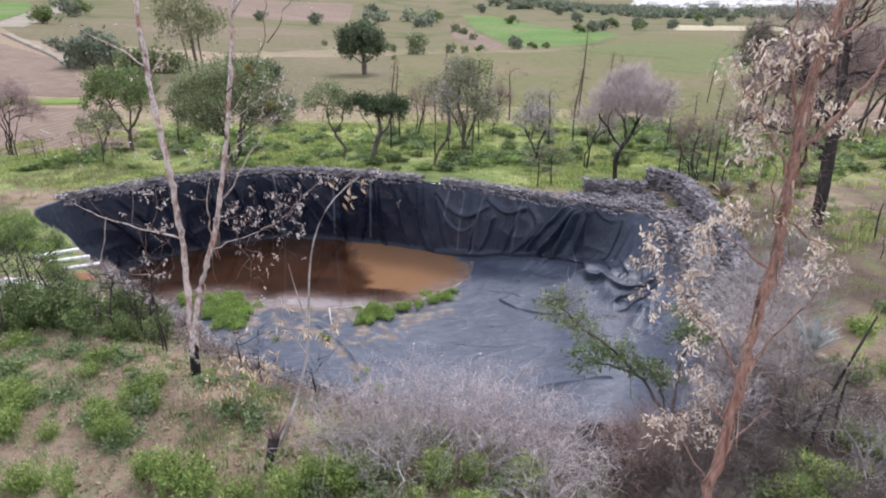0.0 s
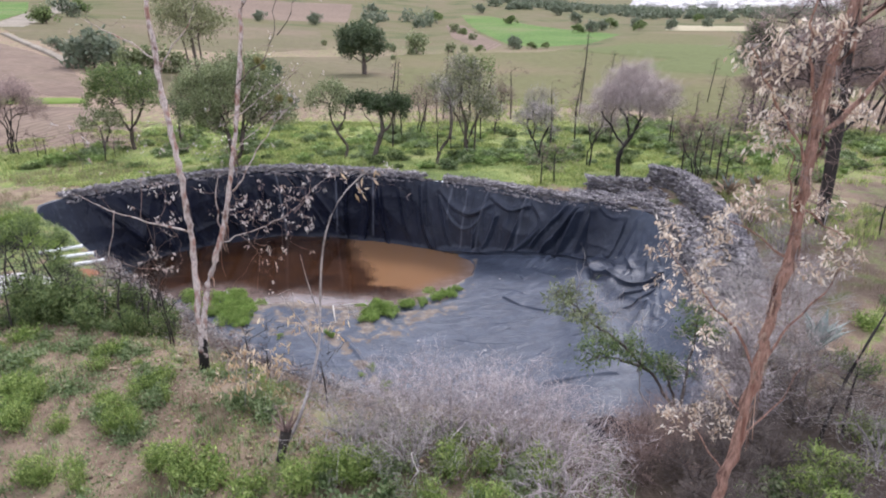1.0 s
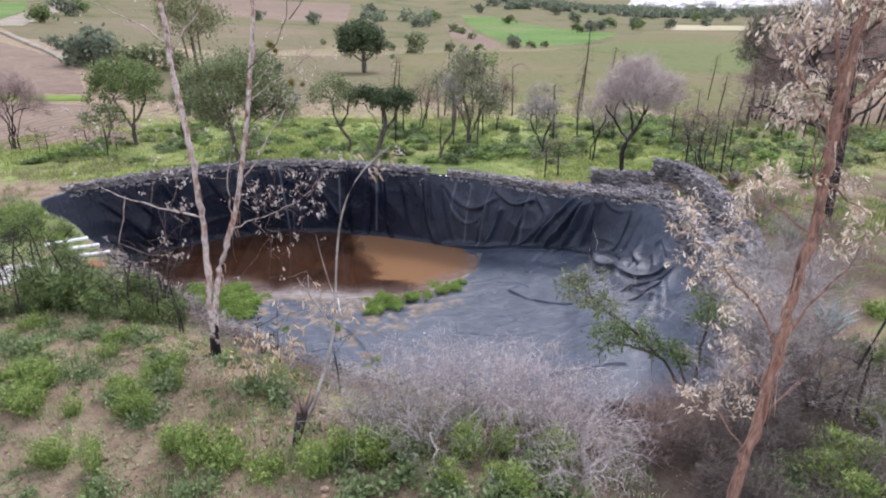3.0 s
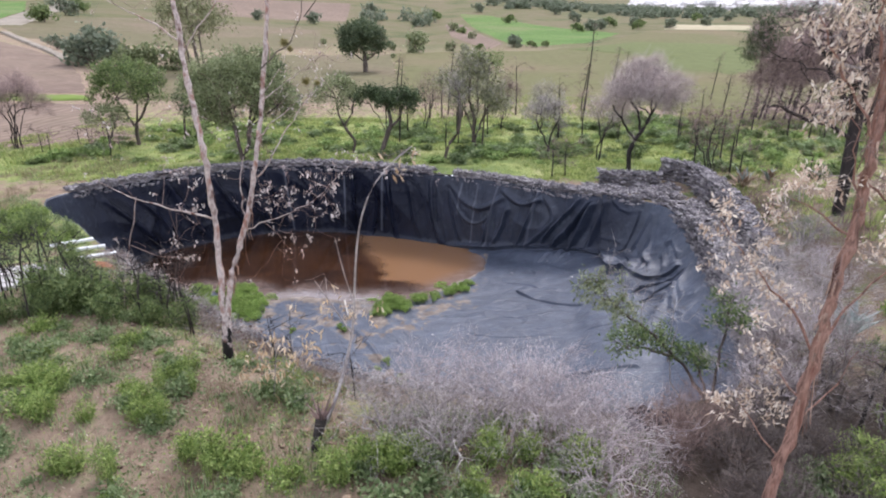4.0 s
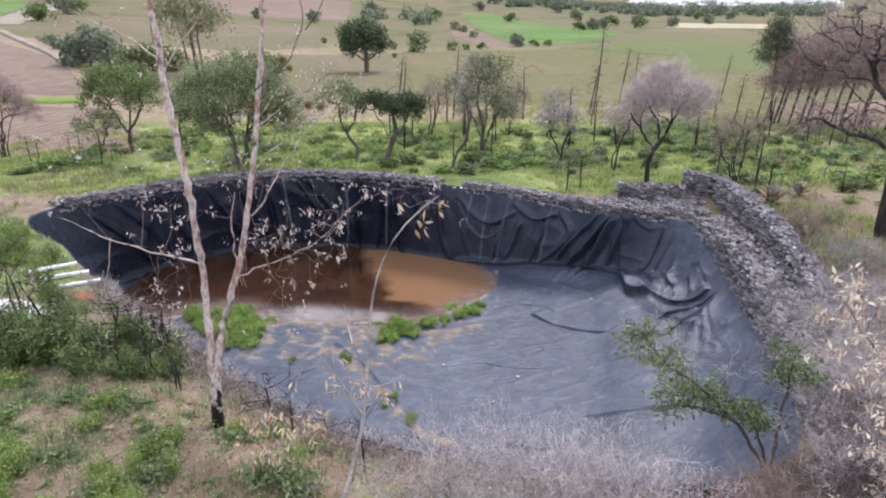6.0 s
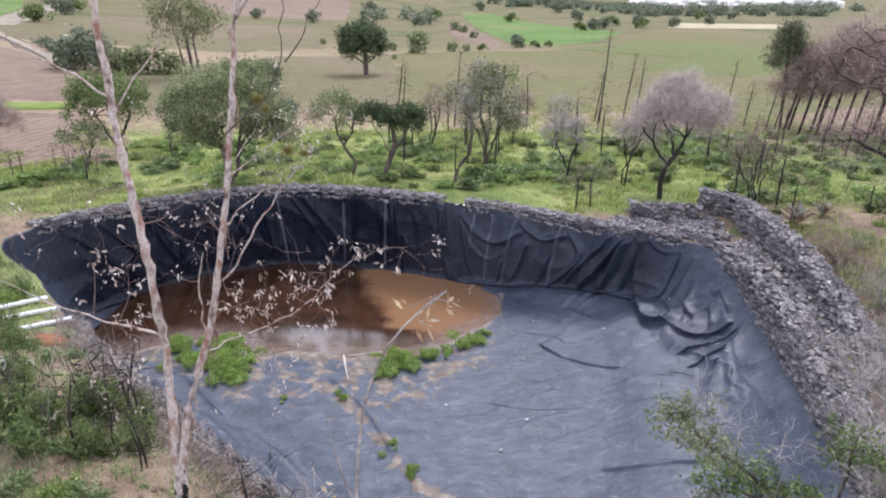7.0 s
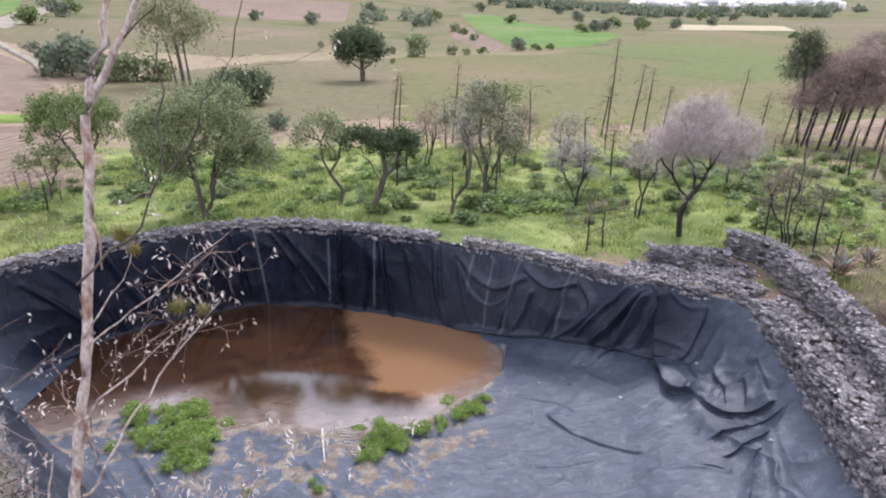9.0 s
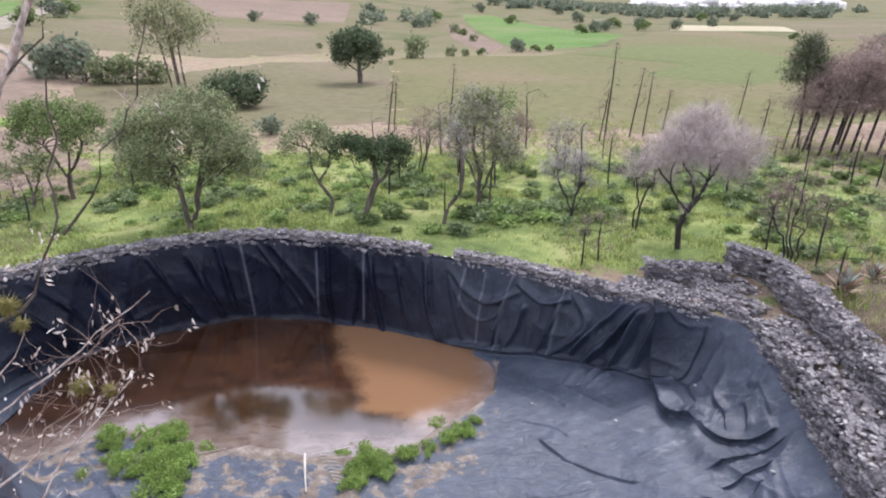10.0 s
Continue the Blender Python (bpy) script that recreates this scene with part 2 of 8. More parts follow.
def mesh_of(name, verts, faces, material, smooth=False, **attrs):
    """A mesh from points and faces: an array where all faces have as many corners, or else lists."""
    me = bpy.data.meshes.new(name)
    verts = np.asarray(verts, np.float32).reshape(-1, 3)
    if isinstance(faces, list):
        me.from_pydata(verts.tolist(), [], faces)
    else:
        count, corners = faces.shape
        me.vertices.add(len(verts))
        me.vertices.foreach_set("co", verts.ravel())
        me.loops.add(count * corners)
        me.loops.foreach_set("vertex_index", np.asarray(faces, np.int32).ravel())
        me.polygons.add(count)
        me.polygons.foreach_set("loop_start", np.arange(0, count * corners, corners, dtype=np.int32))
        me.update(calc_edges=True)
    me.materials.append(material)
    if smooth:
        me.polygons.foreach_set("use_smooth", [True] * len(me.polygons))
    for key, values in attrs.items():
        me.attributes.new(key, "FLOAT", "POINT").data.foreach_set("value", np.asarray(values, np.float32))
    me.update()
    return me


def grid_faces(rows, cols, closed=False):
    i, j = np.meshgrid(np.arange(rows - 1), np.arange(cols if closed else cols - 1), indexing="ij")
    k = (j + 1) % cols
    return np.stack([i * cols + j, i * cols + k, (i + 1) * cols + k, (i + 1) * cols + j], -1).reshape(-1, 4)


LOOSE = ("loose_bark", "twigwork", "branching", "foliage", "dry_foliage", "stalk")


def part(name, me, parent, label=""):
    ob = new(name, me)
    ob.parent = parent
    return tagged(ob, label, kind="stuff" if name in LOOSE else "") if (label or name in LOOSE) else ob


def thing(name, x, y, z, label, category, group="", kind=""):
    ob = new(name)
    ob.location = (x, y, z)
    return tagged(ob, label, category, group, kind)


# ---- the lie of the land ----
def sstep(a, b, v):
    """Smooth step from 0 at a to 1 at b."""
    k = np.clip((np.asarray(v, float) - a) / (b - a), 0, 1)
    return k * k * (3 - 2 * k)


# the pond: its rim as x, y, z, the run of the slope under it, and the height at the slope's foot
CENTRE = (-3.0, 16.5)
RIM = [
    (7.25, 19.0, 3.0, 1.5, 1.08), (6.9, 20.0, 3.05, 1.1, 1.05), (5.7, 20.6, 3.1, 0.5, 0.95), (4.4, 21.3, 3.1, 0.3, 0.8),
    (3.1, 22.3, 3.1, 0.25, 0.5), (1.6, 23.35, 3.1, 0.2, 0.1), (-0.3, 24.35, 3.05, 0.2, -0.2), (-2.1, 25.1, 3.1, 0.2, -0.25),
    (-4.1, 25.75, 3.1, 0.2, -0.25), (-6.1, 26.2, 3.1, 0.2, -0.25), (-8.1, 26.2, 3.1, 0.2, -0.25), (-9.8, 25.45, 3.1, 0.2, -0.25),
    (-11.3, 24.5, 3.1, 0.25, -0.25), (-12.6, 23.5, 3.1, 0.35, -0.25), (-13.9, 22.2, 3.1, 0.6, -0.25), (-14.9, 20.6, 3.05, 1.4, -0.2),
    (-14.0, 19.4, 3.0, 2.0, 0.0), (-11.9, 17.8, 3.0, 2.2, 0.12), (-10.5, 16.2, 3.0, 2.5, 0.12), (-9.1, 14.8, 3.05, 2.8, 0.0),
    (-7.8, 13.5, 3.1, 2.9, 0.0), (-5.9, 11.8, 3.15, 2.9, 0.0), (-4.4, 10.4, 3.2, 2.9, 0.0), (-3.3, 9.5, 3.2, 2.9, 0.0),
    (-2.0, 8.8, 3.2, 2.9, 0.05), (0.0, 8.3, 3.2, 2.9, 0.1), (2.5, 7.9, 3.1, 2.8, 0.4), (3.6, 8.4, 3.0, 2.6, 0.6),
    (4.7, 9.2, 2.7, 2.2, 0.65), (5.6, 10.8, 2.4, 1.8, 0.85), (6.45, 13.6, 2.25, 1.6, 1.0), (6.95, 15.5, 2.2, 1.6, 1.05), (7.25, 17.4, 2.35, 1.6, 1.08),
]
_a = np.array([[math.atan2(y - CENTRE[1], x - CENTRE[0]), math.hypot(x - CENTRE[0], y - CENTRE[1]), z, w, f] for x, y, z, w, f in RIM])
_a = _a[np.argsort(_a[:, 0])]
_wrap = np.vstack([_a[-3:] - [2 * math.pi, 0, 0, 0, 0], _a, _a[:3] + [2 * math.pi, 0, 0, 0, 0]])


def rim(theta):
    """Radius, height, slope run and foot height of the pond's rim, by the angle round its centre."""
    theta = (np.asarray(theta, float) + math.pi) % (2 * math.pi) - math.pi
    out = 0
    for off, share in ((-0.045, 0.2), (0, 0.6), (0.045, 0.2)):
        out = out + share * np.stack([np.interp(theta + off, _wrap[:, 0], _wrap[:, k]) for k in range(1, 5)], -1)
    return out[..., 0], out[..., 1], out[..., 2], out[..., 3]


FAR_Y = [-400, 20, 30, 45, 60, 90, 120, 166, 250, 400, 600, 1000, 2000, 3500, 4900]
FAR_Z = [3.2, 3.1, 2.95, 2.95, 2.7, 2.5, 2.8, 4.0, 6.5, 13.5, 22.5, 34, 72, 150, 260]


def land(x, y):
    """Height of the open ground."""
    x, y = np.asarray(x, float), np.asarray(y, float)
    z = sum(np.interp(y + d * np.clip(y / 60, 0.3, 8), FAR_Y, FAR_Z) for d in (-6, 0, 6)) / 3
    z = z + np.clip(0.07 * np.maximum(0, -x - 15), 0, 8) * sstep(35, 95, y)
    z = z + 13 * sstep(300, 640, y) * sstep(0.30, 0.05, x / np.maximum(y, 1))
    z = z - 0.8 * sstep(10, 25, x) * sstep(25, 45, y) * sstep(90, 60, y)
    dx, dy = x - CENTRE[0], y - CENTRE[1]
    d = np.hypot(dx, dy) - rim(np.arctan2(dy, dx))[0]
    z = z + 0.85 * sstep(0.2, 2.2, d) * sstep(15.5, 11, y) * sstep(3.2, 0.2, x)
    z = z + 0.35 * sstep(1.6, 3.0, d) * sstep(7.4, 9.2, x) * sstep(26, 23, y) * sstep(8, 14, y)
    z = z + 0.05 * np.sin(x * 0.9 + 1.3 * np.sin(y * 0.5)) * np.sin(y * 0.8 + 0.7) * sstep(0.3, 2, d)
    return z
# ---- the ground: one sheet from the pond's rim to the horizon ----
def build_ground():
    th = np.linspace(-math.pi, math.pi, 760, endpoint=False)
    d = np.concatenate([[0, 0.06], 0.12 * 1.069 ** np.arange(0, 159)])
    d = d[d < 4850]
    r, z0, _, _ = rim(th)
    dd, rr = d[:, None], r[None, :]
    x, y = CENTRE[0] + (rr + dd) * np.cos(th), CENTRE[1] + (rr + dd) * np.sin(th)
    z = land(x, y)
    k = sstep(0.0, 0.7, np.broadcast_to(dd, x.shape))
    z = (z0[None, :] - 0.02) * (1 - k) + z * k
    near = sstep(60, 20, np.hypot(x, y - 12))
    z = z + near * sstep(0.5, 1.5, np.broadcast_to(dd, x.shape)) * 0.10 * (fbm(x * 0.9, y * 0.9, 3) - 0.5)
    z = z + near * sstep(0.5, 1.5, np.broadcast_to(dd, x.shape)) * 0.05 * (fbm(x * 4, y * 4, 8) - 0.5)
    back = sstep(22, 25, y) * sstep(46, 36, y + 3 * vnoise(x * 0.2, y * 0.2, 2)) * sstep(-26, -18, x) * sstep(24, 12, x)
    grass = 0.36 - 0.14 * sstep(14, 12, y) * sstep(4, 2, x) + 0.58 * back + 0.1 * sstep(5, 9, x) * sstep(20, 5, y)
    grass = grass + 0.12 * sstep(120, 300, y) - 0.16 * sstep(46, 55, y) * sstep(120, 60, y)
    grass = grass + 0.25 * sstep(-7, -10, x) * sstep(22, 18, y) + 0.35 * (fbm(x * 0.25, y * 0.25, 5) - 0.5)
    # scorched right bank; over the near hollow its deep shade is painted in too
    burnt_shade = 0.55 * sstep(5.5, 8, x) * sstep(30, 20, y) * sstep(0.35, 0.6, fbm(x * 0.3, y * 0.3, 6)) + 0.95 * sstep(1.2, 2.6, x) * sstep(10.5, 8, y) * sstep(9.5, 7, x) * sstep(3.0, 4.6, y + fbm(x * 0.8, y * 0.8, 18))
    # shade beneath the dead brush, painted into the earth
    burnt_shade = burnt_shade + 0.75 * sstep(-1.8, -0.8, x) * sstep(2.6, 1.6, x) * sstep(5.2, 5.9, y) * sstep(8.0, 7.2, y)
    burnt_shade = burnt_shade + 0.6 * sstep(15, 20, x) * sstep(30, 36, y) * sstep(60, 48, y) * sstep(0.4, 0.6, fbm(x * 0.2, y * 0.2, 9))
    me = mesh_of("ground", np.stack([x, y, z], -1).reshape(-1, 3), grid_faces(len(d), len(th), True)[:, ::-1], EARTH, True,
                 grass=grass.ravel(), hill=sstep(110, 190, y).ravel(), burnt_shade=np.clip(burnt_shade, 0, 1).ravel())
    tagged(new("ground", me), "brown earth with patches of green grass and weeds", "ground", kind="structure")


build_ground()


def on_land(x, y):
    return float(land(x, y))


def field(name, corners, material, label, lift=0.12, step=40):
    """A field or track draped over the ground, from its corners in the plan."""
    c = np.array(corners, float)
    n = len(c)
    k = np.linspace(0, n, n * step, endpoint=False)
    i, f = k.astype(int), (k % 1)[:, None]
    edge = c[i] * (1 - f) + c[(i + 1) % n] * f
    mid = c.mean(0)
    wob = 1 + 0.03 * (fbm(edge[:, 0] * 0.06, edge[:, 1] * 0.06, 4) - 0.5)[:, None]
    rows = np.linspace(0, 1, 26)[:, None, None]
    p = mid + (edge * 1.0 - mid)[None] * wob[None] * rows
    far = np.hypot(p[..., 0], p[..., 1])
    z = land(p[..., 0], p[..., 1]) + lift * (0.5 + far / 160) * (1 - 0.9 * rows[..., 0] ** 8)
    v = np.concatenate([p, z[..., None]], -1).reshape(-1, 3)
    me = mesh_of(name, v, grid_faces(26, len(k), True), material, True)
    return tagged(new(name, me), label, "field", kind="structure")


STUBBLE = field_material("stubble field", (0.172, 0.146, 0.078), (0.150, 0.146, 0.066), 0, 0, 0.012, (0.196, 0.155, 0.092))
GREEN_BAND = field_material("young crop", (0.130, 0.146, 0.058), (0.140, 0.160, 0.062), 0, 0, 0.02)
CROP = field_material("green crop", (0.085, 0.16, 0.04), (0.125, 0.205, 0.055), 0.18, 0.5, 0.02, (0.18, 0.205, 0.085))
PLOUGHED = field_material("ploughed earth", (0.175, 0.125, 0.098), (0.235, 0.175, 0.135), 0.4, 0.1, 0.03, (0.20, 0.155, 0.11))
RED_EARTH = field_material("red earth", (0.19, 0.14, 0.108), (0.25, 0.185, 0.14), 0.2, 0.2, 0.02)
PALE = field_material("pale dry grass", (0.180, 0.145, 0.094), (0.158, 0.142, 0.078), 0, 0, 0.015, (0.215, 0.165, 0.115))
TRACK = field_material("pale dirt track", (0.25, 0.215, 0.17), (0.33, 0.29, 0.235), 0, 0, 0.1)
STRAW = field_material("straw", (0.40, 0.35, 0.23), (0.48, 0.42, 0.29), 0, 0, 0.03)
VERGE = field_material("grassy verge", (0.15, 0.21, 0.05), (0.19, 0.25, 0.065), 0, 0, 0.2)

field("field", [(-12, 138), (5, 147), (23, 148), (43, 176), (88, 268), (121, 262), (122, 211), (160, 205), (110, 120), (60, 72), (34, 58), (25, 52), (13, 49), (4, 49), (-5, 53), (-8, 90)], STUBBLE, "wide tan stubble field turning green in bands")
field("field", [(29, 152), (56, 186), (80, 176), (76, 140), (66, 112), (40, 84), (30, 100), (46, 122)], GREEN_BAND, "band of young green crop in a stubble field", 0.3)
field("field", [(12, 405), (31, 392), (56, 288), (70, 246), (42, 182), (25, 167), (19, 186), (15, 300)], CROP, "bright green crop on a rise")
field("field", [(2, 322), (11, 322), (17.5, 178), (11, 153), (3.5, 220)], RED_EARTH, "strip of bare reddish earth")
field("field", [(-159, 405), (-63, 450), (-46, 305), (-70, 284), (-96, 278)], RED_EARTH, "bare reddish brown field")
field("field", [(-118, 190), (-84, 243), (-49, 249), (-27, 145), (-39, 117), (-54, 116), (-75, 113), (-100, 142)], PALE, "pale fallow field of dry grass")
field("field", [(-78, 108), (-52, 84), (-42, 71), (-33, 56), (-45, 55), (-80, 62), (-110, 90)], PLOUGHED, "brown ploughed field")
field("grass_strip", [(-46, 53), (-32, 54), (-30, 51), (-45, 49)], VERGE, "green grass strip between fields", 0.25)
field("field", [(-50, 47.5), (-28.5, 49), (-18.5, 37), (-16, 31.5), (-22, 31), (-45, 32)], PLOUGHED, "pinkish brown tilled field")
field("field", [(-31, 116), (-11.5, 138), (-7, 90), (-4.6, 55), (-13, 49), (-28, 52), (-40, 72)], PALE, "dry tan fallow ground with faint tracks", 0.16)
field("field", [(-330, 400), (-258, 400), (-133, 202), (-112, 160), (-180, 160)], CROP, "bright green field by the track")
field("dirt_track", [(-100, 139), (-127, 193), (-233, 388), (-224, 392), (-119, 194), (-95, 143)], TRACK, "pale dirt track between the fields", 0.3)
field("dirt_track", [(-86, 124.4), (-68, 103.9), (-50, 83.4), (-50.9, 82.6), (-69, 103.1), (-87, 123.5)], TRACK, "pale dirt track beside ploughed earth", 0.3)
field("field", [(99, 280), (117, 326), (165, 310), (150, 270)], STRAW, "strip of pale straw")
field("field", [(150, 275), (194, 355), (330, 440), (250, 260), (165, 212), (128, 216)], PALE, "pale tan field on the slope")


# ---- the pond: black plastic sheet over a basin ----
SHORE = [(-16, 18.6), (-11, 18.4), (-9.8, 19.2), (-8.4, 19.5), (-7.4, 19.3), (-6.4, 18.4), (-5.5, 18.9), (-4.8, 18.7), (-3.7, 18.4), (-2.6, 18.5), (-1.4, 18.6), (-0.5, 19.6), (0.4, 20.35), (1.0, 21.0), (1.4, 23.2)]
CREASES = [  # x, y along each fold of the sheet on the floor and the gentle slope, its height and its width
    ([(3.0, 20.8), (3.5, 20.0), (4.1, 19.1)], 0.03, 0.05),
    ([(2.5, 13.2), (3.2, 13.0), (4.2, 12.8)], 0.07, 0.05),
    ([(0.6, 12.5), (1.6, 12.2), (2.4, 12.4)], 0.06, 0.05),
    ([(6.6, 20.2), (6.75, 19.6), (6.4, 18.9)], 0.10, 0.08),
    ([(6.3, 16.4), (6.0, 15.4), (5.6, 14.4)], 0.08, 0.08),
    ([(3.8, 16.1), (4.5, 16.0), (5.2, 15.7)], 0.05, 0.07),
    ([(4.4, 21.5), (4.05, 21.2), (3.65, 20.9)], 0.10, 0.07),
    ([(4.85, 21.5), (4.5, 21.1), (4.15, 20.75)], 0.10, 0.07),
    ([(-4.1, 17.2), (-3.0, 15.9), (-1.9, 13.6)], 0.05, 0.06),
    ([(-8.9, 17.0), (-7.2, 15.2), (-5.6, 13.7), (-4.4, 12.7)], 0.10, 0.09),
    ([(-8.2, 17.3), (-6.6, 15.6), (-4.9, 14.1), (-3.6, 13.0)], 0.08, 0.08),
    ([(-7.6, 14.4), (-6.3, 13.3), (-5.0, 12.3)], 0.07, 0.08),
]
DRAPES = [  # x and depth below the rim (0 to 1) along each fold of the steep far side
    [(-0.2, 0.12), (0.5, 0.35), (1.2, 0.42), (1.9, 0.25)], [(-0.2, 0.2), (0.4, 0.55), (1.0, 0.65), (1.5, 0.5)], [(-0.1, 0.3), (0.2, 0.8), (0.6, 0.95)], [(1.75, 0.1), (1.55, 0.5), (1.25, 0.9)],
    [(2.0, 0.15), (2.7, 0.32), (3.3, 0.2)], [(3.2, 0.1), (3.0, 0.55), (2.6, 0.95)], [(3.4, 0.15), (4.0, 0.45), (3.6, 0.7), (3.0, 0.92)], [(4.6, 0.1), (4.2, 0.4), (3.6, 0.85)], [(5.0, 0.1), (4.6, 0.5), (4.0, 0.95)],
    [(5.1, 0.15), (4.95, 0.6), (4.6, 1.0)], [(5.5, 0.15), (5.4, 0.6), (5.2, 1.0)], [(5.7, 0.1), (6.1, 0.22), (6.6, 0.12)], [(2.2, 0.4), (2.0, 0.7), (1.6, 0.95)], [(-3.0, 0.1), (-2.8, 0.6), (-2.5, 1.0)],
    [(-4.5, 0.05), (-4.6, 0.7), (-4.4, 0.95)], [(-6.6, 0.1), (-5.5, 0.5), (-4.8, 0.85)], [(-7.1, 0.1), (-6.2, 0.5), (-5.6, 0.8)], [(-8.5, 0.1), (-8.2, 0.8)], [(-10.5, 0.1), (-10.0, 0.5), (-9.2, 0.9)],
    [(-12.0, 0.1), (-11.5, 0.6), (-10.8, 0.95)], [(-13.2, 0.1), (-12.4, 0.5), (-12.0, 0.9)], [(-2.0, 0.2), (-1.6, 0.8), (-1.2, 1.0)], [(-3.6, 0.1), (-3.4, 0.5), (-3.7, 0.9)], [(-1.0, 0.1), (-0.9, 0.6), (-0.5, 0.9)],
    [(-13.8, 0.15), (-13.0, 0.6), (-12.6, 0.9)], [(-9.4, 0.15), (-8.9, 0.6), (-8.5, 0.95)],
]
LAPS = [  # x, y along each fold where the sheet laps over itself, its height, its reach and its overhang
    ([(5.32, 21.2), (5.25, 20.4), (5.18, 19.46), (5.02, 18.6), (5.5, 18.25), (5.72, 17.4), (6.24, 17.17), (6.85, 17.02)], 0.20, 0.6, 0.19),
    ([(6.9, 16.75), (6.3, 16.72), (5.7, 16.8), (5.1, 16.6)], 0.14, 0.3, 0.12),
    ([(5.2, 16.05), (5.7, 16.3), (6.4, 16.25)], 0.135, 0.25, 0.14),
    ([(4.6, 15.95), (5.0, 15.9), (5.3, 15.65)], 0.09, 0.25, 0.112),
    ([(5.6, 15.5), (5.75, 15.9), (6.1, 16.0)], 0.105, 0.2, 0.112),
    ([(5.0, 14.0), (5.3, 14.9), (5.75, 15.6)], 0.135, 0.3, 0.126),
    ([(5.35, 19.9), (5.8, 19.75), (6.2, 20.0), (6.5, 20.1)], 0.12, 0.3, 0.098),
    ([(5.6, 18.35), (5.85, 18.8), (5.8, 19.3), (6.1, 19.6)], 0.135, 0.25, 0.112),
    ([(5.95, 17.5), (6.2, 18.1), (6.15, 18.7), (6.45, 19.2)], 0.135, 0.3, 0.112),
    ([(6.3, 17.3), (6.55, 17.8), (6.5, 18.3)], 0.105, 0.2, 0.098),
    ([(6.8, 17.3), (6.9, 18.0), (6.75, 18.6)], 0.105, 0.3, 0.098),
    ([(1.9, 18.82), (2.37, 18.03), (2.45, 17.85), (2.61, 17.73), (3.15, 17.17), (3.89, 16.65)], 0.065, 0.4, 0.075),
    ([(2.2, 20.9), (2.7, 20.4), (2.85, 19.7)], 0.045, 0.3, 0.06),
    ([(1.15, 19.75), (1.8, 19.45), (2.4, 19.15), (2.75, 18.5)], 0.04, 0.3, 0.05),
    ([(3.55, 20.6), (4.0, 20.95), (4.3, 21.3)], 0.08, 0.3, 0.10),
    ([(1.2, 16.9), (2.0, 16.75), (2.9, 16.85)], 0.025, 0.25, 0.03),
    ([(0.2, 16.0), (1.2, 15.6), (2.6, 15.4)], 0.025, 0.3, 0.03),
    ([(0.0, 17.4), (0.9, 17.55), (1.6, 17.35)], 0.02, 0.25, 0.03),
    ([(3.4, 15.2), (4.2, 15.1), (4.9, 14.6)], 0.03, 0.3, 0.035),
]
WELDS = [[(1.78, 0.06), (1.35, 0.97)], [(3.2, 0.08), (2.95, 0.95)], [(0.95, 0.1), (0.75, 0.9)], [(0.3, 0.1), (0.15, 0.5)], [(-3.2, 0.1), (-3.3, 0.85)], [(-4.95, 0.15), (-5.05, 0.85)], [(-7.7, 0.1), (-7.5, 0.9)]]


def near_line(x, y, line):
    """Distance of points from a polyline."""
    best = np.full(np.shape(x), 1e9)
    for (ax, ay), (bx, by) in zip(line, line[1:]):
        t = np.clip(((x - ax) * (bx - ax) + (y - ay) * (by - ay)) / ((bx - ax) ** 2 + (by - ay) ** 2), 0, 1)
        best = np.minimum(best, np.hypot(x - ax - t * (bx - ax), y - ay - t * (by - ay)))
    return best


def rounded(line, times=2):
    """A line with its corners cut."""
    p = np.array(line, float)
    for _ in range(times):
        q = np.repeat(p, 2, axis=0)
        q[1:-1:2], q[2::2] = 0.75 * p[:-1] + 0.25 * p[1:], 0.25 * p[:-1] + 0.75 * p[1:]
        p = q
    return [tuple(v) for v in p if len(v)]


def lapped(x, y, z, line, up, reach, lap):
    """Lays the far side of the sheet along a line over its near side: a sharp overhanging fold."""
    ends = np.subtract(line[-1], line[0])
    c = rounded(line if 0.5 * ends[1] > ends[0] else line[::-1], 2)
    a = np.array(c)
    near = (x > a[:, 0].min() - 1) & (x < a[:, 0].max() + 1) & (y > a[:, 1].min() - 1) & (y < a[:, 1].max() + 1)
    px, py = x[near], y[near]
    best, side, nx, ny, along = np.full(px.shape, 1e9), 0 * px, 0 * px, 0 * px, 0 * px
    seg = np.hypot(*np.diff(a, axis=0).T)
    at = np.concatenate([[0], np.cumsum(seg)])
    for k, ((ax, ay), (bx, by)) in enumerate(zip(c, c[1:])):
        dx, dy, n = bx - ax, by - ay, max(seg[k], 1e-6)
        t = np.clip(((px - ax) * dx + (py - ay) * dy) / n**2, 0, 1)
        e = np.hypot(px - ax - t * dx, py - ay - t * dy)
        w = e < best
        best = np.where(w, e, best)
        side = np.where(w, np.sign((px - ax) * dy - (py - ay) * dx), side)
        nx, ny = np.where(w, dy / n, nx), np.where(w, -dx / n, ny)
        along = np.where(w, at[k] + t * n, along)
    e = best * side
    end = sstep(0, 0.3, along) * sstep(0, 0.3, at[-1] - along) * (0.55 + 0.75 * vnoise(along * 2.3, 0 * along, 47)) * sstep(1.0, 0.6, best)
    z[near] += up * end * sstep(-0.02, 0.04, e) * np.exp(-np.maximum(e, 0) / reach)
    z[near] -= 0.25 * up * end * np.exp(-((e / 0.07) ** 2)) * (e < 0)
    slip = lap * end * np.exp(-(((e - 0.07) / 0.07) ** 2))
    x[near] -= nx * slip
    y[near] -= ny * slip


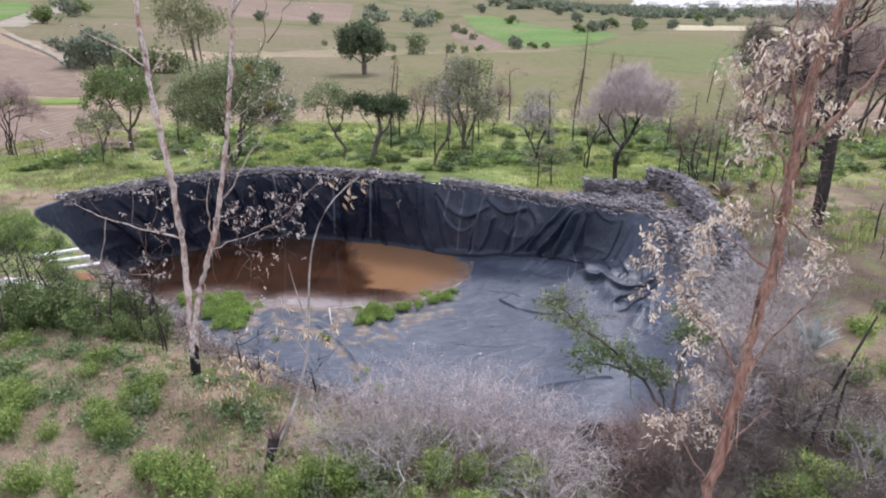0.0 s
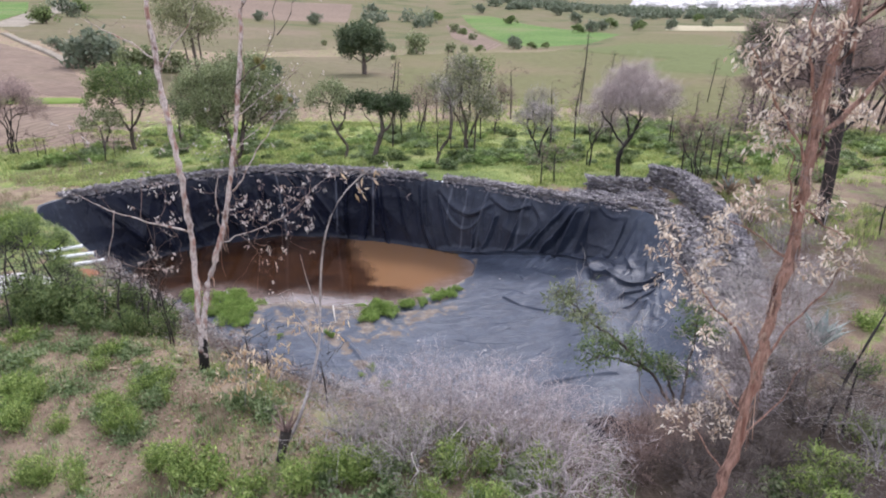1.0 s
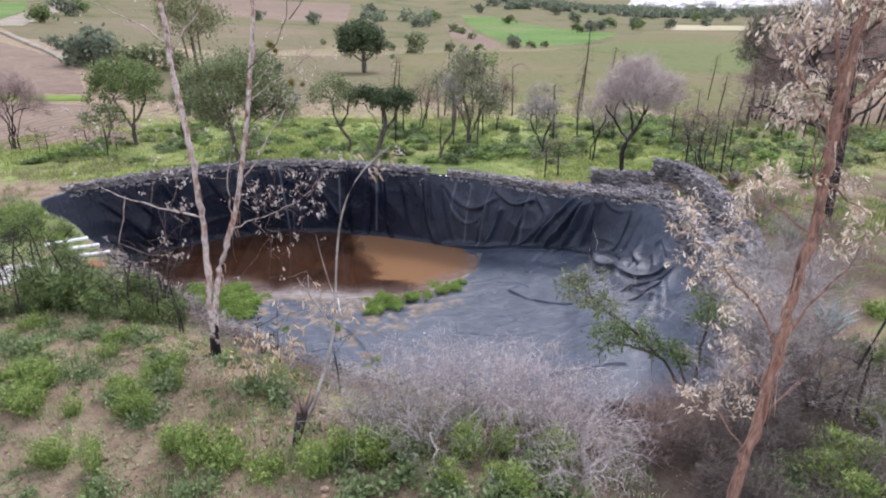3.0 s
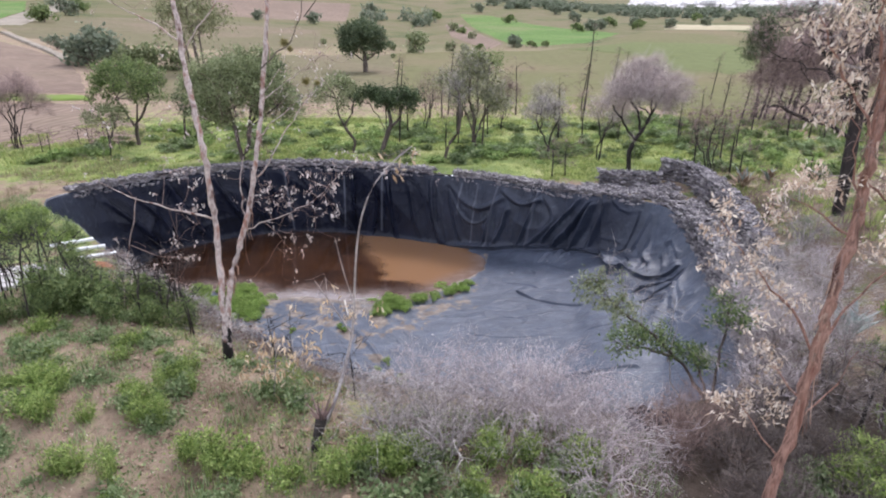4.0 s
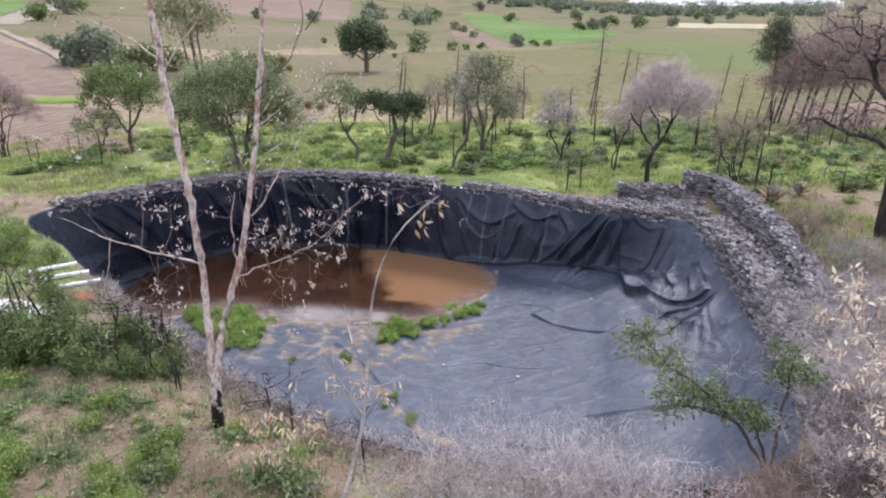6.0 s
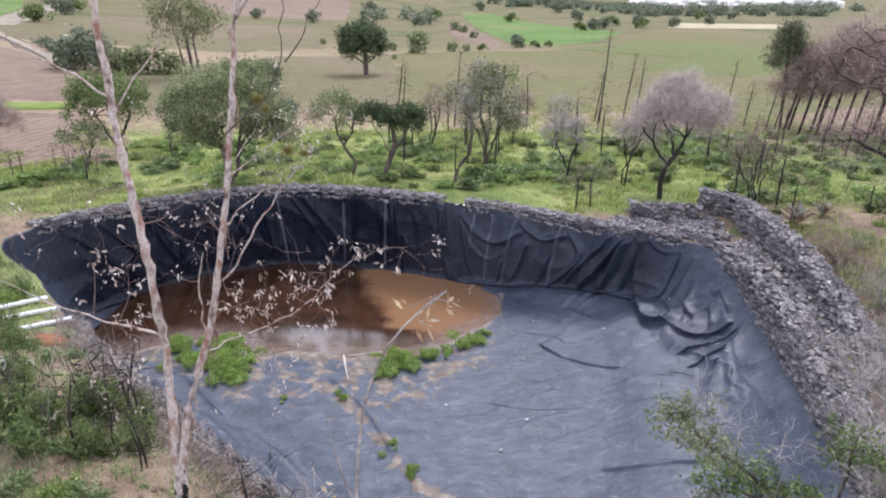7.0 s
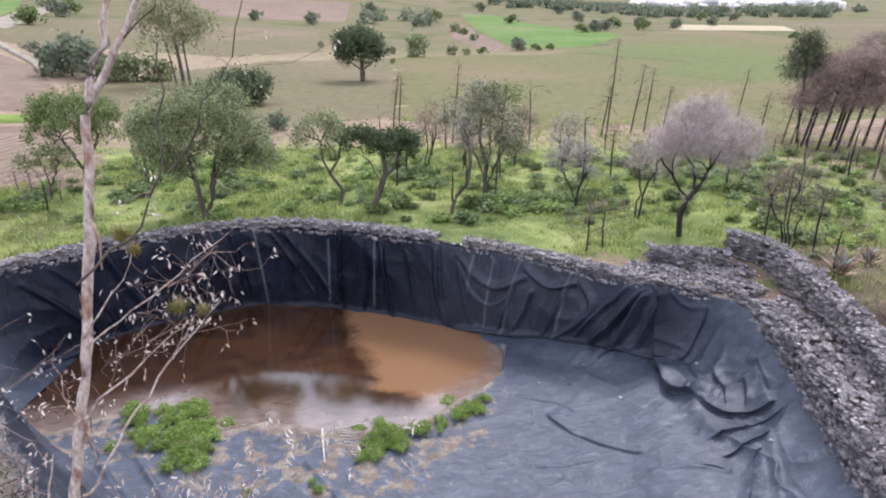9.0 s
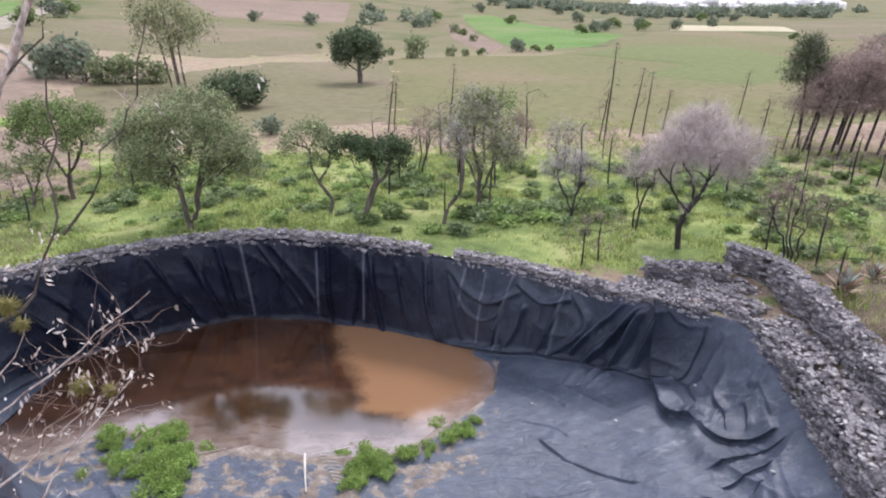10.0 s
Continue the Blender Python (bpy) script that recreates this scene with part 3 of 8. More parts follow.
def ashore(x, y):
    """How far a place of the basin's floor lies from the water's edge; negative in the water."""
    sx, sy = np.array(SHORE).T
    return np.maximum(np.interp(x, sx, sy) - y, (x - 1.32) * 1.4) + 0.35 * (fbm(x * 1.3, y * 1.3, 12) - 0.5)


def basin(x, y):
    z = np.clip(0.4 * ashore(x, y), -0.3, 0.045)
    z = z + np.where(x < 3.2, 0.035 * np.maximum(0, x + 0.3) ** 2, 0.4288 + 0.245 * (x - 3.2))
    return z + 0.03 * fbm(x * 0.7, y * 0.7, 21) * (z > 0)


def build_liner():
    """The sheet: rows from the rim down its side, then over the floor to the middle."""
    even = np.linspace(-math.pi, math.pi, 4000)
    share = np.cumsum(1 + 1.2 * sstep(-0.75, -0.45, even) * sstep(2.3, 1.9, even))
    th = np.interp(np.linspace(share[0], share[-1], 1900, endpoint=False), share, even)
    r, zr, run, zf = rim(th)
    s, one = th * 10.5, np.ones(len(th))
    xr = CENTRE[0] + r * np.cos(th)
    far_side = np.sin(th) > 0
    steep = sstep(1.2, 0.3, run)
    rows, height, flat, weld = [], [], [], []
    for u in np.concatenate([[-0.06, -0.02], np.linspace(0, 1, 60)]):
        bell = math.sin(math.pi * min(max(u, 0), 1)) ** 0.5 if u > 0 else 0
        lean = s * 0.62 + u * 1.6 * (vnoise(s * 0.25, 0 * s, 31) - 0.5)
        pleat = (1 - np.abs(2 * vnoise(lean * 1.35, u * 0.5 * one, 32) - 1)) ** 4
        small = (1 - np.abs(2 * vnoise(s * 2.6 + u * 3.4 * (vnoise(s * 0.4, 0 * s, 34) - 0.5), u * 0.9 * one, 33) - 1)) ** 4
        sag = (1 - np.abs(2 * vnoise(s * 0.5, u * 3.2 + 0.6 * vnoise(s * 0.8, 0 * s, 36), 37) - 1)) ** 4
        swell = (1 - np.abs(2 * vnoise(s * 0.42 + 1.1 * u, u * 1.3 + 0.25 * s, 39) - 1)) ** 2
        fold, seam = 0 * one, 0 * one
        for k, line in enumerate(DRAPES):
            e = near_line(xr, 3.0 * max(u, 0) * one, rounded([(x, 3.0 * v) for x, v in line]))
            fold = np.maximum(fold, (0.13 + 0.05 * math.sin(5 * k)) * (1.9 if line[0][0] > 3.3 else 1.25) * (0.5 + 0.7 * vnoise(s * 1.1, 2.0 * u * one, 50 + k)) * np.exp(-((e / (0.075 + 0.03 * math.cos(3 * k))) ** 2)) * far_side)
        for line in WELDS:
            seam = np.maximum(seam, np.exp(-((near_line(xr, 3.0 * max(u, 0) * one, [(x, 3.0 * v) for x, v in line]) / 0.035) ** 2)) * far_side)
        out = bell * (steep * (0.11 * pleat + 0.05 * small + 0.12 * sag * u + 1.25 * fold + 0.16 * swell) + (1 - steep) * (0.05 * pleat + 0.04 * sag))
        roll = 0.20 * math.exp(-(((u - 0.96) / 0.05) ** 2)) * steep * (0.3 + vnoise(s * 0.9, 0 * s, 35))
        rad = r + 0.25 * max(0, -u) / 0.06 - run * max(u, 0) - out - roll
        drop = max(u, 0) * steep + (1 - (1 - max(u, 0)) ** 1.7) * (1 - steep)
        z = zr + (zf - zr) * drop + 0.12 * vnoise(s * 1.3, 0 * s, 38) * math.exp(-(((u - 0.96) / 0.04) ** 2)) * steep
        rows.append(rad)
        height.append(z - 0.10 * steep * (u <= 0.02) - (0.06 if u < 0 else 0))
        flat.append(sstep(0.9, 1.0, u * one) * steep + (1 - steep))
        weld.append(seam)
    last = len(rows) - 1
    rad0 = np.minimum.reduce(rows[-4:])
    for q in np.linspace(0, 1, 225)[1:]:
        rad = rad0 * (1 - q)
        x, y = CENTRE[0] + rad * np.cos(th), CENTRE[1] + rad * np.sin(th)
        k = sstep(0.0, 1.0, q / (0.10 * steep + 0.26 * (1 - steep)))
        wrinkle = (1 - np.abs(2 * vnoise(x * 0.55 + 0.4 * y, y * 1.25 - 0.3 * x, 42) - 1)) ** 6 + 0.6 * (1 - np.abs(2 * vnoise(x * 1.6 + y, y * 2.6 - x * 0.5, 43) - 1)) ** 6
        z = basin(x, y) + 0.020 * wrinkle * sstep(0.0, 0.8, ashore(x, y))
        rows.append(rad)
        height.append(height[last] * (1 - k) + z * k)
        flat.append(one)
        weld.append(0 * one)
    rad, z, w = np.array(rows), np.array(height), np.array(flat)
    x, y = CENTRE[0] + rad * np.cos(th), CENTRE[1] + rad * np.sin(th)
    calm = np.where(np.arange(len(rad))[:, None] <= last, (1 - steep)[None, :] * sstep(2, 14, np.arange(len(rad)))[:, None], 1.0)
    for line, up, wide in CREASES:
        e = near_line(x, y, rounded(line, 1))
        z = z + calm * up * (np.exp(-((e / wide) ** 2)) + 0.18 * np.exp(-((e / (wide * 2.6)) ** 2))) * (0.35 + 0.75 * vnoise(x * 1.7, y * 1.7, 41))
    bunch = sstep(4.9, 5.6, x) * calm * (1 - np.abs(2 * vnoise(x * 2.4 + 0.9 * y, y * 1.1 - 0.9 * x, 46) - 1)) ** 5
    billow = sstep(4.9, 5.5, x) * calm * (1 - np.abs(2 * vnoise(x * 1.15 + 0.5 * y, y * 0.62 - 0.55 * x, 49) - 1)) ** 3
    z = z + (0.07 * bunch + 0.20 * billow) * sstep(13, 14.5, y)
    for line, up, reach, lap in LAPS:
        lapped(x, y, z, line, up, reach, lap)
    shore = ashore(x, y)
    mud = (0.46 + 0.5 * sstep(0.45, 0.05, shore)) * sstep(4.6, 1.4, shore) * sstep(-0.6, 0.0, shore) * sstep(2.0, 0.2, x) * (z < 0.5)
    line = near_line(x, y, [(-6.2, 17.4), (-4.6, 17.0), (-3.6, 16.2), (-2.4, 14.6), (-1.8, 13.3), (-0.9, 12.6)])
    mud = np.maximum(mud, 0.55 * np.exp(-((line / 0.35) ** 2)))
    mud = np.where(z > 0.9, 0.0, mud)
    # full where the sheet lies flat; the steep side gets paler towards the right
    dust_sheen = w**2 * (0.72 + 0.35 * fbm(x * 0.5, y * 0.5, 44)) * np.where((z > 1.2) & (x < 4), 0.4, 1) + 0.40 * (1 - w) * sstep(-3.5, 2.0, x)
    dust_sheen = dust_sheen * (1 - 0.38 * sstep(4.7, 5.3, x) * sstep(7.0, 6.3, x) * sstep(15.6, 17.0, y) * sstep(21.5, 20.4, y))
    me = mesh_of("liner", np.stack([x, y, z], -1).reshape(-1, 3), grid_faces(len(rad), len(th), True), LINER, True, mud=mud.ravel(), dust_sheen=np.clip(dust_sheen, 0, 1).ravel(), weld=np.array(weld).ravel())
    tagged(new("pond_liner", me), "wrinkled black plastic sheet lining the pond, dusty and muddy", "pond liner", kind="structure")


build_liner()


def build_water():
    th = np.linspace(-math.pi, math.pi, 360, endpoint=False)
    r, _, run, _ = rim(th)
    q = np.linspace(0, 1, 40)[:, None]
    cx, cy = -5.0, 21.6
    ex, ey = CENTRE[0] + (r - 0.12) * np.cos(th), CENTRE[1] + (r - 0.12) * np.sin(th)
    x, y = cx + (ex - cx) * q, cy + (ey - cy) * q
    keep = np.maximum(17.6 - y, 0)
    y = y + keep
    x = np.clip(x, -12.4, 2.6)
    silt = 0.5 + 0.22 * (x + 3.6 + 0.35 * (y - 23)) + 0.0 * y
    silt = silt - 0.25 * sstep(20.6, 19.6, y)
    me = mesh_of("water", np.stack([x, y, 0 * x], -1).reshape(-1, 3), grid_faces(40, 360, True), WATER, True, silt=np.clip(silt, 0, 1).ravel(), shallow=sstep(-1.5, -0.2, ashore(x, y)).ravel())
    tagged(new("water", me), "shallow muddy brown water mirroring the cloudy sky", "water", kind="structure")


build_water()


# ---- dry stone walls round the pond ----
def stone_meshes(count, seed):
    """Angular stones of about one metre, to be scaled."""
    out, rng = [], np.random.default_rng(seed)
    for _ in range(count):
        bm = bmesh.new()
        for p in rng.normal(size=(15, 3)):
            p = p / np.linalg.norm(p) ** 0.75
            bm.verts.new((p[0] * 0.42, p[1] * 0.36, p[2] * 0.3))
        bmesh.ops.convex_hull(bm, input=bm.verts)
        for v in [v for v in bm.verts if not v.link_faces]:
            bm.verts.remove(v)
        me = bpy.data.meshes.new("stone")
        bm.to_mesh(me)
        bm.free()
        me.materials.append(STONE)
        out.append(me)
    return out


STONES = stone_meshes(9, 5)


def stone_wall(name, line, width, low, high, size, label, skip=(), face_only=0, seed=1):
    """A dry stone wall along a line in the plan: a rubble core, and stones over its top and its faces. high and low may be lists along the line."""
    rng = np.random.default_rng(seed)
    c = np.array(line, float)
    seg = np.hypot(*np.diff(c, axis=0).T)
    at = np.concatenate([[0], np.cumsum(seg)])
    length = at[-1]
    top = lambda s: np.interp(s, at, high if isinstance(high, (list, tuple)) else [high] * len(at))
    foot = lambda s: np.interp(s, at, low if isinstance(low, (list, tuple)) else [low] * len(at))

    def place(s, off):
        x, y = np.interp(s, at, c[:, 0]), np.interp(s, at, c[:, 1])
        dx, dy = np.interp(s + 0.3, at, c[:, 0]) - np.interp(s - 0.3, at, c[:, 0]), np.interp(s + 0.3, at, c[:, 1]) - np.interp(s - 0.3, at, c[:, 1])
        n = np.hypot(dx, dy)
        return x + dy / n * off, y - dx / n * off, math.atan2(dy, dx)

    root = thing(name, 0, 0, 0, label, "stone wall", "", "structure")
    s = np.arange(0, length + 0.01, 0.4)
    ring = []
    h, sg = size * 0.35, math.copysign(1, width)
    for off, up in ((sg * h, 0), (sg * h * 0.8, 1), (width - sg * h * 0.8, 1), (width - sg * h, 0)):
        pts = [place(v, off) for v in s]
        ring.append([(p[0], p[1], float(top(v) - h * 0.9 if up else foot(v) - 0.1) - (0.5 if any(a < v < b for a, b in skip) and up else 0)) for p, v in zip(pts, s)])
    v = np.array(ring)
    faces = grid_faces(4, len(s)).tolist() + [[0, len(s), 2 * len(s), 3 * len(s)], [len(s) - 1, 4 * len(s) - 1, 3 * len(s) - 1, 2 * len(s) - 1]]
    part("core", mesh_of("core", v.reshape(-1, 3), faces, STONE_CORE), root)
    spots = []
    v = 0.0
    while v < length:
        across = max(2, round(abs(width) / (size * 0.8)))
        for k in range(across):
            spots.append((v + rng.uniform(-0.3, 0.3) * size, (k + 0.5) / across * width + rng.uniform(-0.2, 0.2) * size, None))
        tall = float(top(v) - foot(v))
        for k in range(max(0, round((tall - 0.05) / (size * 0.7)))):
            for side in ((0.0,) if face_only == 1 else (0.0, width)):
                spots.append((v + rng.uniform(-0.4, 0.4) * size, side + sg * (0.05 if side == 0 else -0.05), size * 0.7 * (k + 0.85)))
        v += size * 0.78
    for v, off, down in spots:
        if any(a < v < b for a, b in skip) or not 0 <= v <= length:
            continue
        x, y, turn = place(v, off)
        z = float(top(v)) - (down or 0) + rng.uniform(-0.06, 0.04) - (0.02 if down else 0)
        ob = part("stone", STONES[rng.integers(len(STONES))], root)
        k = size * rng.uniform(0.8, 1.4)
        ob.matrix_basis = Matrix.LocRotScale((x, y, z), Euler((rng.uniform(-0.25, 0.25), rng.uniform(-0.25, 0.25), turn + rng.uniform(-0.6, 0.6))), (k * 1.25, k, k * rng.uniform(0.6, 1.0)))
    shapes = [np.array([tuple(p.co) for p in me.vertices]) for me in STONES]
    facets = [[list(p.vertices) for p in me.polygons] for me in STONES]
    verts, faces, n = [], [], 0
    for _ in range(round(length * (abs(width) + 0.8) * 85)):
        v, j, q = rng.uniform(0, length), rng.integers(len(STONES)), rng.uniform()
        if any(a < v < b for a, b in skip):
            continue
        off = rng.uniform(0, 1) * width if q < 0.6 else (0.02 * sg if (q < 0.85 or face_only) else width)
        x, y, _ = place(v, off)
        z = float(top(v)) + rng.uniform(-0.05, 0.07) if q < 0.6 else rng.uniform(float(foot(v)), float(top(v)))
        k, a = size * rng.uniform(0.22, 0.55), rng.uniform(0, 6.28)
        p = shapes[j] * [k, k, k * rng.uniform(0.5, 1.1)]
        p = np.stack([p[:, 0] * math.cos(a) - p[:, 1] * math.sin(a) + x, p[:, 0] * math.sin(a) + p[:, 1] * math.cos(a) + y, p[:, 2] + z + rng.normal() * 0.01], 1)
        verts.append(p)
        faces += [[i + n for i in face] for face in facets[j]]
        n += len(p)
    tagged(part("rubble", mesh_of("rubble", np.concatenate(verts), faces, RUBBLE), root), "small pale rubble between larger stones", kind="stuff")
    return root


def rim_line(a, b, step, out):
    """Points along the rim from angle a to b, set back from it."""
    th = np.arange(a, b, step)
    r = rim(th)[0] + out
    return [(CENTRE[0] + q * math.cos(t), CENTRE[1] + q * math.sin(t)) for q, t in zip(r, th)]


def angle_of(x, y):
    return math.atan2(y - CENTRE[1], x - CENTRE[0])


def build_walls():
    left = rim_line(angle_of(-0.98, 24.75), angle_of(-14.6, 21.3), 0.05, -0.06)[::-1]
    right = rim_line(angle_of(6.6, 20.2), angle_of(-0.22, 24.45), 0.05, -0.06)[::-1]
    for k, (side, run) in enumerate((("left", left), ("right", right))):
        cut = max(4, math.ceil(len(run) / (4 if k == 0 else 2)))
        for j in range(0, len(run) - 2, cut):
            stone_wall("wall_far_" + side, run[j:j + cut + 1], -0.5, 2.8, 3.18, 0.225, "low rim wall of grey rubble stones behind the pond", (), 0, 2 + j + k)
    stone_wall("wall_block", [(5.45, 22.15), (7.7, 21.75)], -0.55, 2.9, 3.62, 0.225, "short raised block of grey rubble stones", (), 0, 4)
    stone_wall("wall_corner", [(4.5, 21.8), (5.8, 21.12), (6.95, 20.8)], -0.85, 2.8, 3.15, 0.225, "broad flat corner of the rubble rim wall", (), 0, 5)

    stone_wall("wall_corner", [(6.6, 21.45), (8.3, 21.15)], -0.8, 2.8, 3.22, 0.225, "broad flat corner of the rubble rim wall", (), 0, 8)

    def lengths(name, line, width, low, high, size, label, face, seed):
        for j in range(len(line) - 1):
            stone_wall(name, line[j:j + 2], width, low[j:j + 2], high[j:j + 2], size, label, (), face, seed + j)

    lengths("wall_inner", [(6.5, 20.75), (7.12, 19.6), (7.22, 17.4), (6.9, 15.5), (6.4, 13.4), (5.78, 11.2), (5.1, 9.6)], -1.05, [2.6, 2.5, 1.9, 1.8, 1.8, 1.9, 2.1],
            [3.25, 3.25, 3.2, 3.15, 3.1, 3.0, 2.9], 0.24, "stepped retaining wall of grey field stones", 1, 6)
    lengths("wall_outer", [(7.95, 22.9), (8.55, 21.6), (8.5, 19.6), (8.2, 17.4), (7.75, 15.2), (7.3, 13.6), (6.9, 12.2)], -0.5, [3.0, 3.0, 3.0, 3.0, 2.9, 2.9, 2.8],
            [3.95, 4.0, 3.95, 3.85, 3.7, 3.5, 3.25], 0.24, "taller outer wall of dark grey field stones", 0, 17)


# ---- plants: tools ----
BARK = surface("grey brown bark", (0.075, 0.06, 0.05), (0.16, 0.13, 0.11), 4, 40, 0.9, 0.6, 0.02, stretch=(1, 1, 0.3))
CHAR = surface("charred bark", (0.022, 0.019, 0.018), (0.06, 0.05, 0.046), 5, 40, 0.9, 0.6, 0.02, stretch=(1, 1, 0.3))
PALE_BARK = burnt_bark("peeling pale bark", (0.15, 0.075, 0.058), (0.58, 0.50, 0.46), (0.30, 0.16, 0.12), 0.42)
RED_BARK = surface("red brown bark", (0.075, 0.036, 0.028), (0.36, 0.215, 0.165), 16, 60, 0.8, 0.9, 0.02, stretch=(1, 1, 0.12), c=(0.19, 0.09, 0.065))
PEEL = surface("peeling bark ribbons", (0.20, 0.10, 0.07), (0.52, 0.40, 0.33), 5, 30, 0.85, 0.3, 0.01, "island", 0.4)
TWIG = surface("dry grey twigs", (0.24, 0.215, 0.21), (0.46, 0.425, 0.415), 3, 20, 0.9, 0, vary="island", spread=0.35)
PINK_TWIG = surface("dry mauve twigs", (0.33, 0.285, 0.295), (0.56, 0.505, 0.515), 3, 20, 0.9, 0, vary="island", spread=0.35)
ROSE_TWIG = surface("dry rose grey twigs", (0.36, 0.30, 0.295), (0.57, 0.495, 0.48), 3, 20, 0.9, 0, vary="island", spread=0.35)
UMBER_TWIG = surface("dead umber twigs", (0.24, 0.17, 0.165), (0.42, 0.32, 0.305), 3, 20, 0.9, 0, vary="island", spread=0.35)
DARK_TWIG = surface("dark dead twigs", (0.075, 0.06, 0.056), (0.19, 0.16, 0.15), 3, 20, 0.9, 0, vary="island", spread=0.35)
BROWN_TWIG = surface("dry brown twigs", (0.17, 0.115, 0.105), (0.30, 0.225, 0.205), 3, 20, 0.9, 0, vary="island", spread=0.35)
LEAF_GREEN = leaf_material("green leaves", (0.08, 0.125, 0.045), (0.165, 0.225, 0.08), (0.32, 0.38, 0.165))
LEAF_SHRUB = leaf_material("shrub leaves", (0.06, 0.10, 0.035), (0.14, 0.205, 0.07), (0.30, 0.37, 0.15))
LEAF_OLIVE = leaf_material("olive grey leaves", (0.12, 0.15, 0.07), (0.235, 0.275, 0.135), (0.43, 0.46, 0.265))
LEAF_DARK = leaf_material("dark leaves", (0.042, 0.066, 0.032), (0.080, 0.115, 0.055), (0.145, 0.185, 0.09))
LEAF_SPARSE = leaf_material("dull leaves", (0.125, 0.14, 0.065), (0.26, 0.28, 0.145), (0.48, 0.48, 0.30))
LEAF_DRY = leaf_material("dry cream leaves", (0.44, 0.32, 0.23), (0.70, 0.58, 0.46), (0.86, 0.79, 0.69), through=0.48)
LEAF_PALE = leaf_material("bleached leaves", (0.40, 0.30, 0.265), (0.64, 0.55, 0.51), (0.82, 0.77, 0.73), through=0.45)
LEAF_OAK = leaf_material("oak leaves", (0.062, 0.092, 0.048), (0.11, 0.145, 0.078), (0.18, 0.215, 0.12))
LEAF_STRAW = leaf_material("straw leaves", (0.46, 0.30, 0.17), (0.70, 0.53, 0.34), (0.84, 0.72, 0.54), through=0.45)
NEEDLE_DEAD = leaf_material("scorched needles", (0.22, 0.16, 0.135), (0.345, 0.26, 0.225), (0.48, 0.375, 0.325))
WEED = leaf_material("bright weeds", (0.11, 0.175, 0.05), (0.26, 0.36, 0.095), (0.50, 0.58, 0.21))
SILT_WEED = leaf_material("bright water plants", (0.14, 0.235, 0.055), (0.29, 0.42, 0.105), (0.50, 0.60, 0.22))
WEED_DULL = leaf_material("dull weeds", (0.11, 0.17, 0.07), (0.25, 0.33, 0.15), (0.46, 0.52, 0.29))
GRASS = leaf_material("grass", (0.19, 0.265, 0.085), (0.36, 0.43, 0.145), (0.57, 0.58, 0.25), 0.7)
# greyed and lightened: the haze of distance is put into the leaf colour
LEAF_HAZED = leaf_material("hazed far leaves", (0.12, 0.155, 0.10), (0.20, 0.235, 0.16), (0.29, 0.32, 0.23))
BANK_GREEN = leaf_material("bank shrubs", (0.15, 0.24, 0.075), (0.28, 0.39, 0.125), (0.46, 0.55, 0.22))
GRASS_DRY = leaf_material("dry grass", (0.19, 0.16, 0.085), (0.30, 0.25, 0.15), (0.42, 0.36, 0.24), 0.8)


def unit(v):
    v = np.asarray(v, float)
    return v / np.maximum(np.linalg.norm(v, axis=-1, keepdims=True), 1e-9)


def tube(points, radii, sides=6):
    """Points and quads of a tapered tube along a line, closed at its far end."""
    p, r = np.asarray(points, float), np.asarray(radii, float)
    t = unit(np.gradient(p, axis=0))
    a = unit(np.cross(t, np.where(np.abs(t[:, 2:]) < 0.9, [[0, 0, 1.0]], [[1.0, 0, 0]])))
    b = np.cross(t, a)
    k = np.linspace(0, 2 * math.pi, sides, endpoint=False)
    ring = p[:, None] + r[:, None, None] * (np.cos(k)[None, :, None] * a[:, None] + np.sin(k)[None, :, None] * b[:, None])
    return ring.reshape(-1, 3), grid_faces(len(p), sides, True)


def gathered(pieces):
    """One set of points and faces from many."""
    v, f, n = [], [], 0
    for pv, pf in pieces:
        v.append(pv)
        f.append(pf + n)
        n += len(pv)
    return np.concatenate(v), np.concatenate(f)


def leaves(rng, centres, count, spread, length, width, droop=0.0, up=0.0):
    """Small folded leaves scattered round the centres."""
    c = np.repeat(np.asarray(centres, float), count, axis=0)
    c = c + rng.normal(size=c.shape) * spread
    d = unit(rng.normal(size=c.shape) + [0, 0, up - droop])
    side = unit(np.cross(d, rng.normal(size=c.shape)))
    k = rng.uniform(0.6, 1.35, (len(c), 1))
    fold = np.cross(d, side) * (0.2 * width * k)
    v = np.stack([c, c + d * length * 0.45 * k + side * width * 0.5 * k + fold, c + d * length * k, c + d * length * 0.45 * k - side * width * 0.5 * k + fold], 1)
    return v.reshape(-1, 3), np.arange(len(c) * 4).reshape(-1, 4)


def twigs(rng, centres, count, spread, length, radius, up=0.3, out=None):
    """Thin straight twigs, each a tapered three sided spike."""
    c = np.repeat(np.asarray(centres, float), count, axis=0)
    d = rng.normal(size=c.shape) * 0.8 + [0, 0, up]
    if out is not None:
        d = d + np.repeat(out, count, axis=0)
    d = unit(d)
    c = c + rng.normal(size=c.shape) * spread
    a = unit(np.cross(d, rng.normal(size=c.shape)))
    b = np.cross(d, a)
    k = rng.uniform(0.5, 1.4, (len(c), 1))
    v = [c + radius * (math.cos(q) * a + math.sin(q) * b) for q in (0, 2.1, 4.2)] + [c + d * length * k]
    f = np.arange(len(c))[:, None, None] * 4 + np.array([[0, 1, 3], [1, 2, 3], [2, 0, 3]])[None]
    return np.stack(v, 1).reshape(-1, 3), f.reshape(-1, 3)


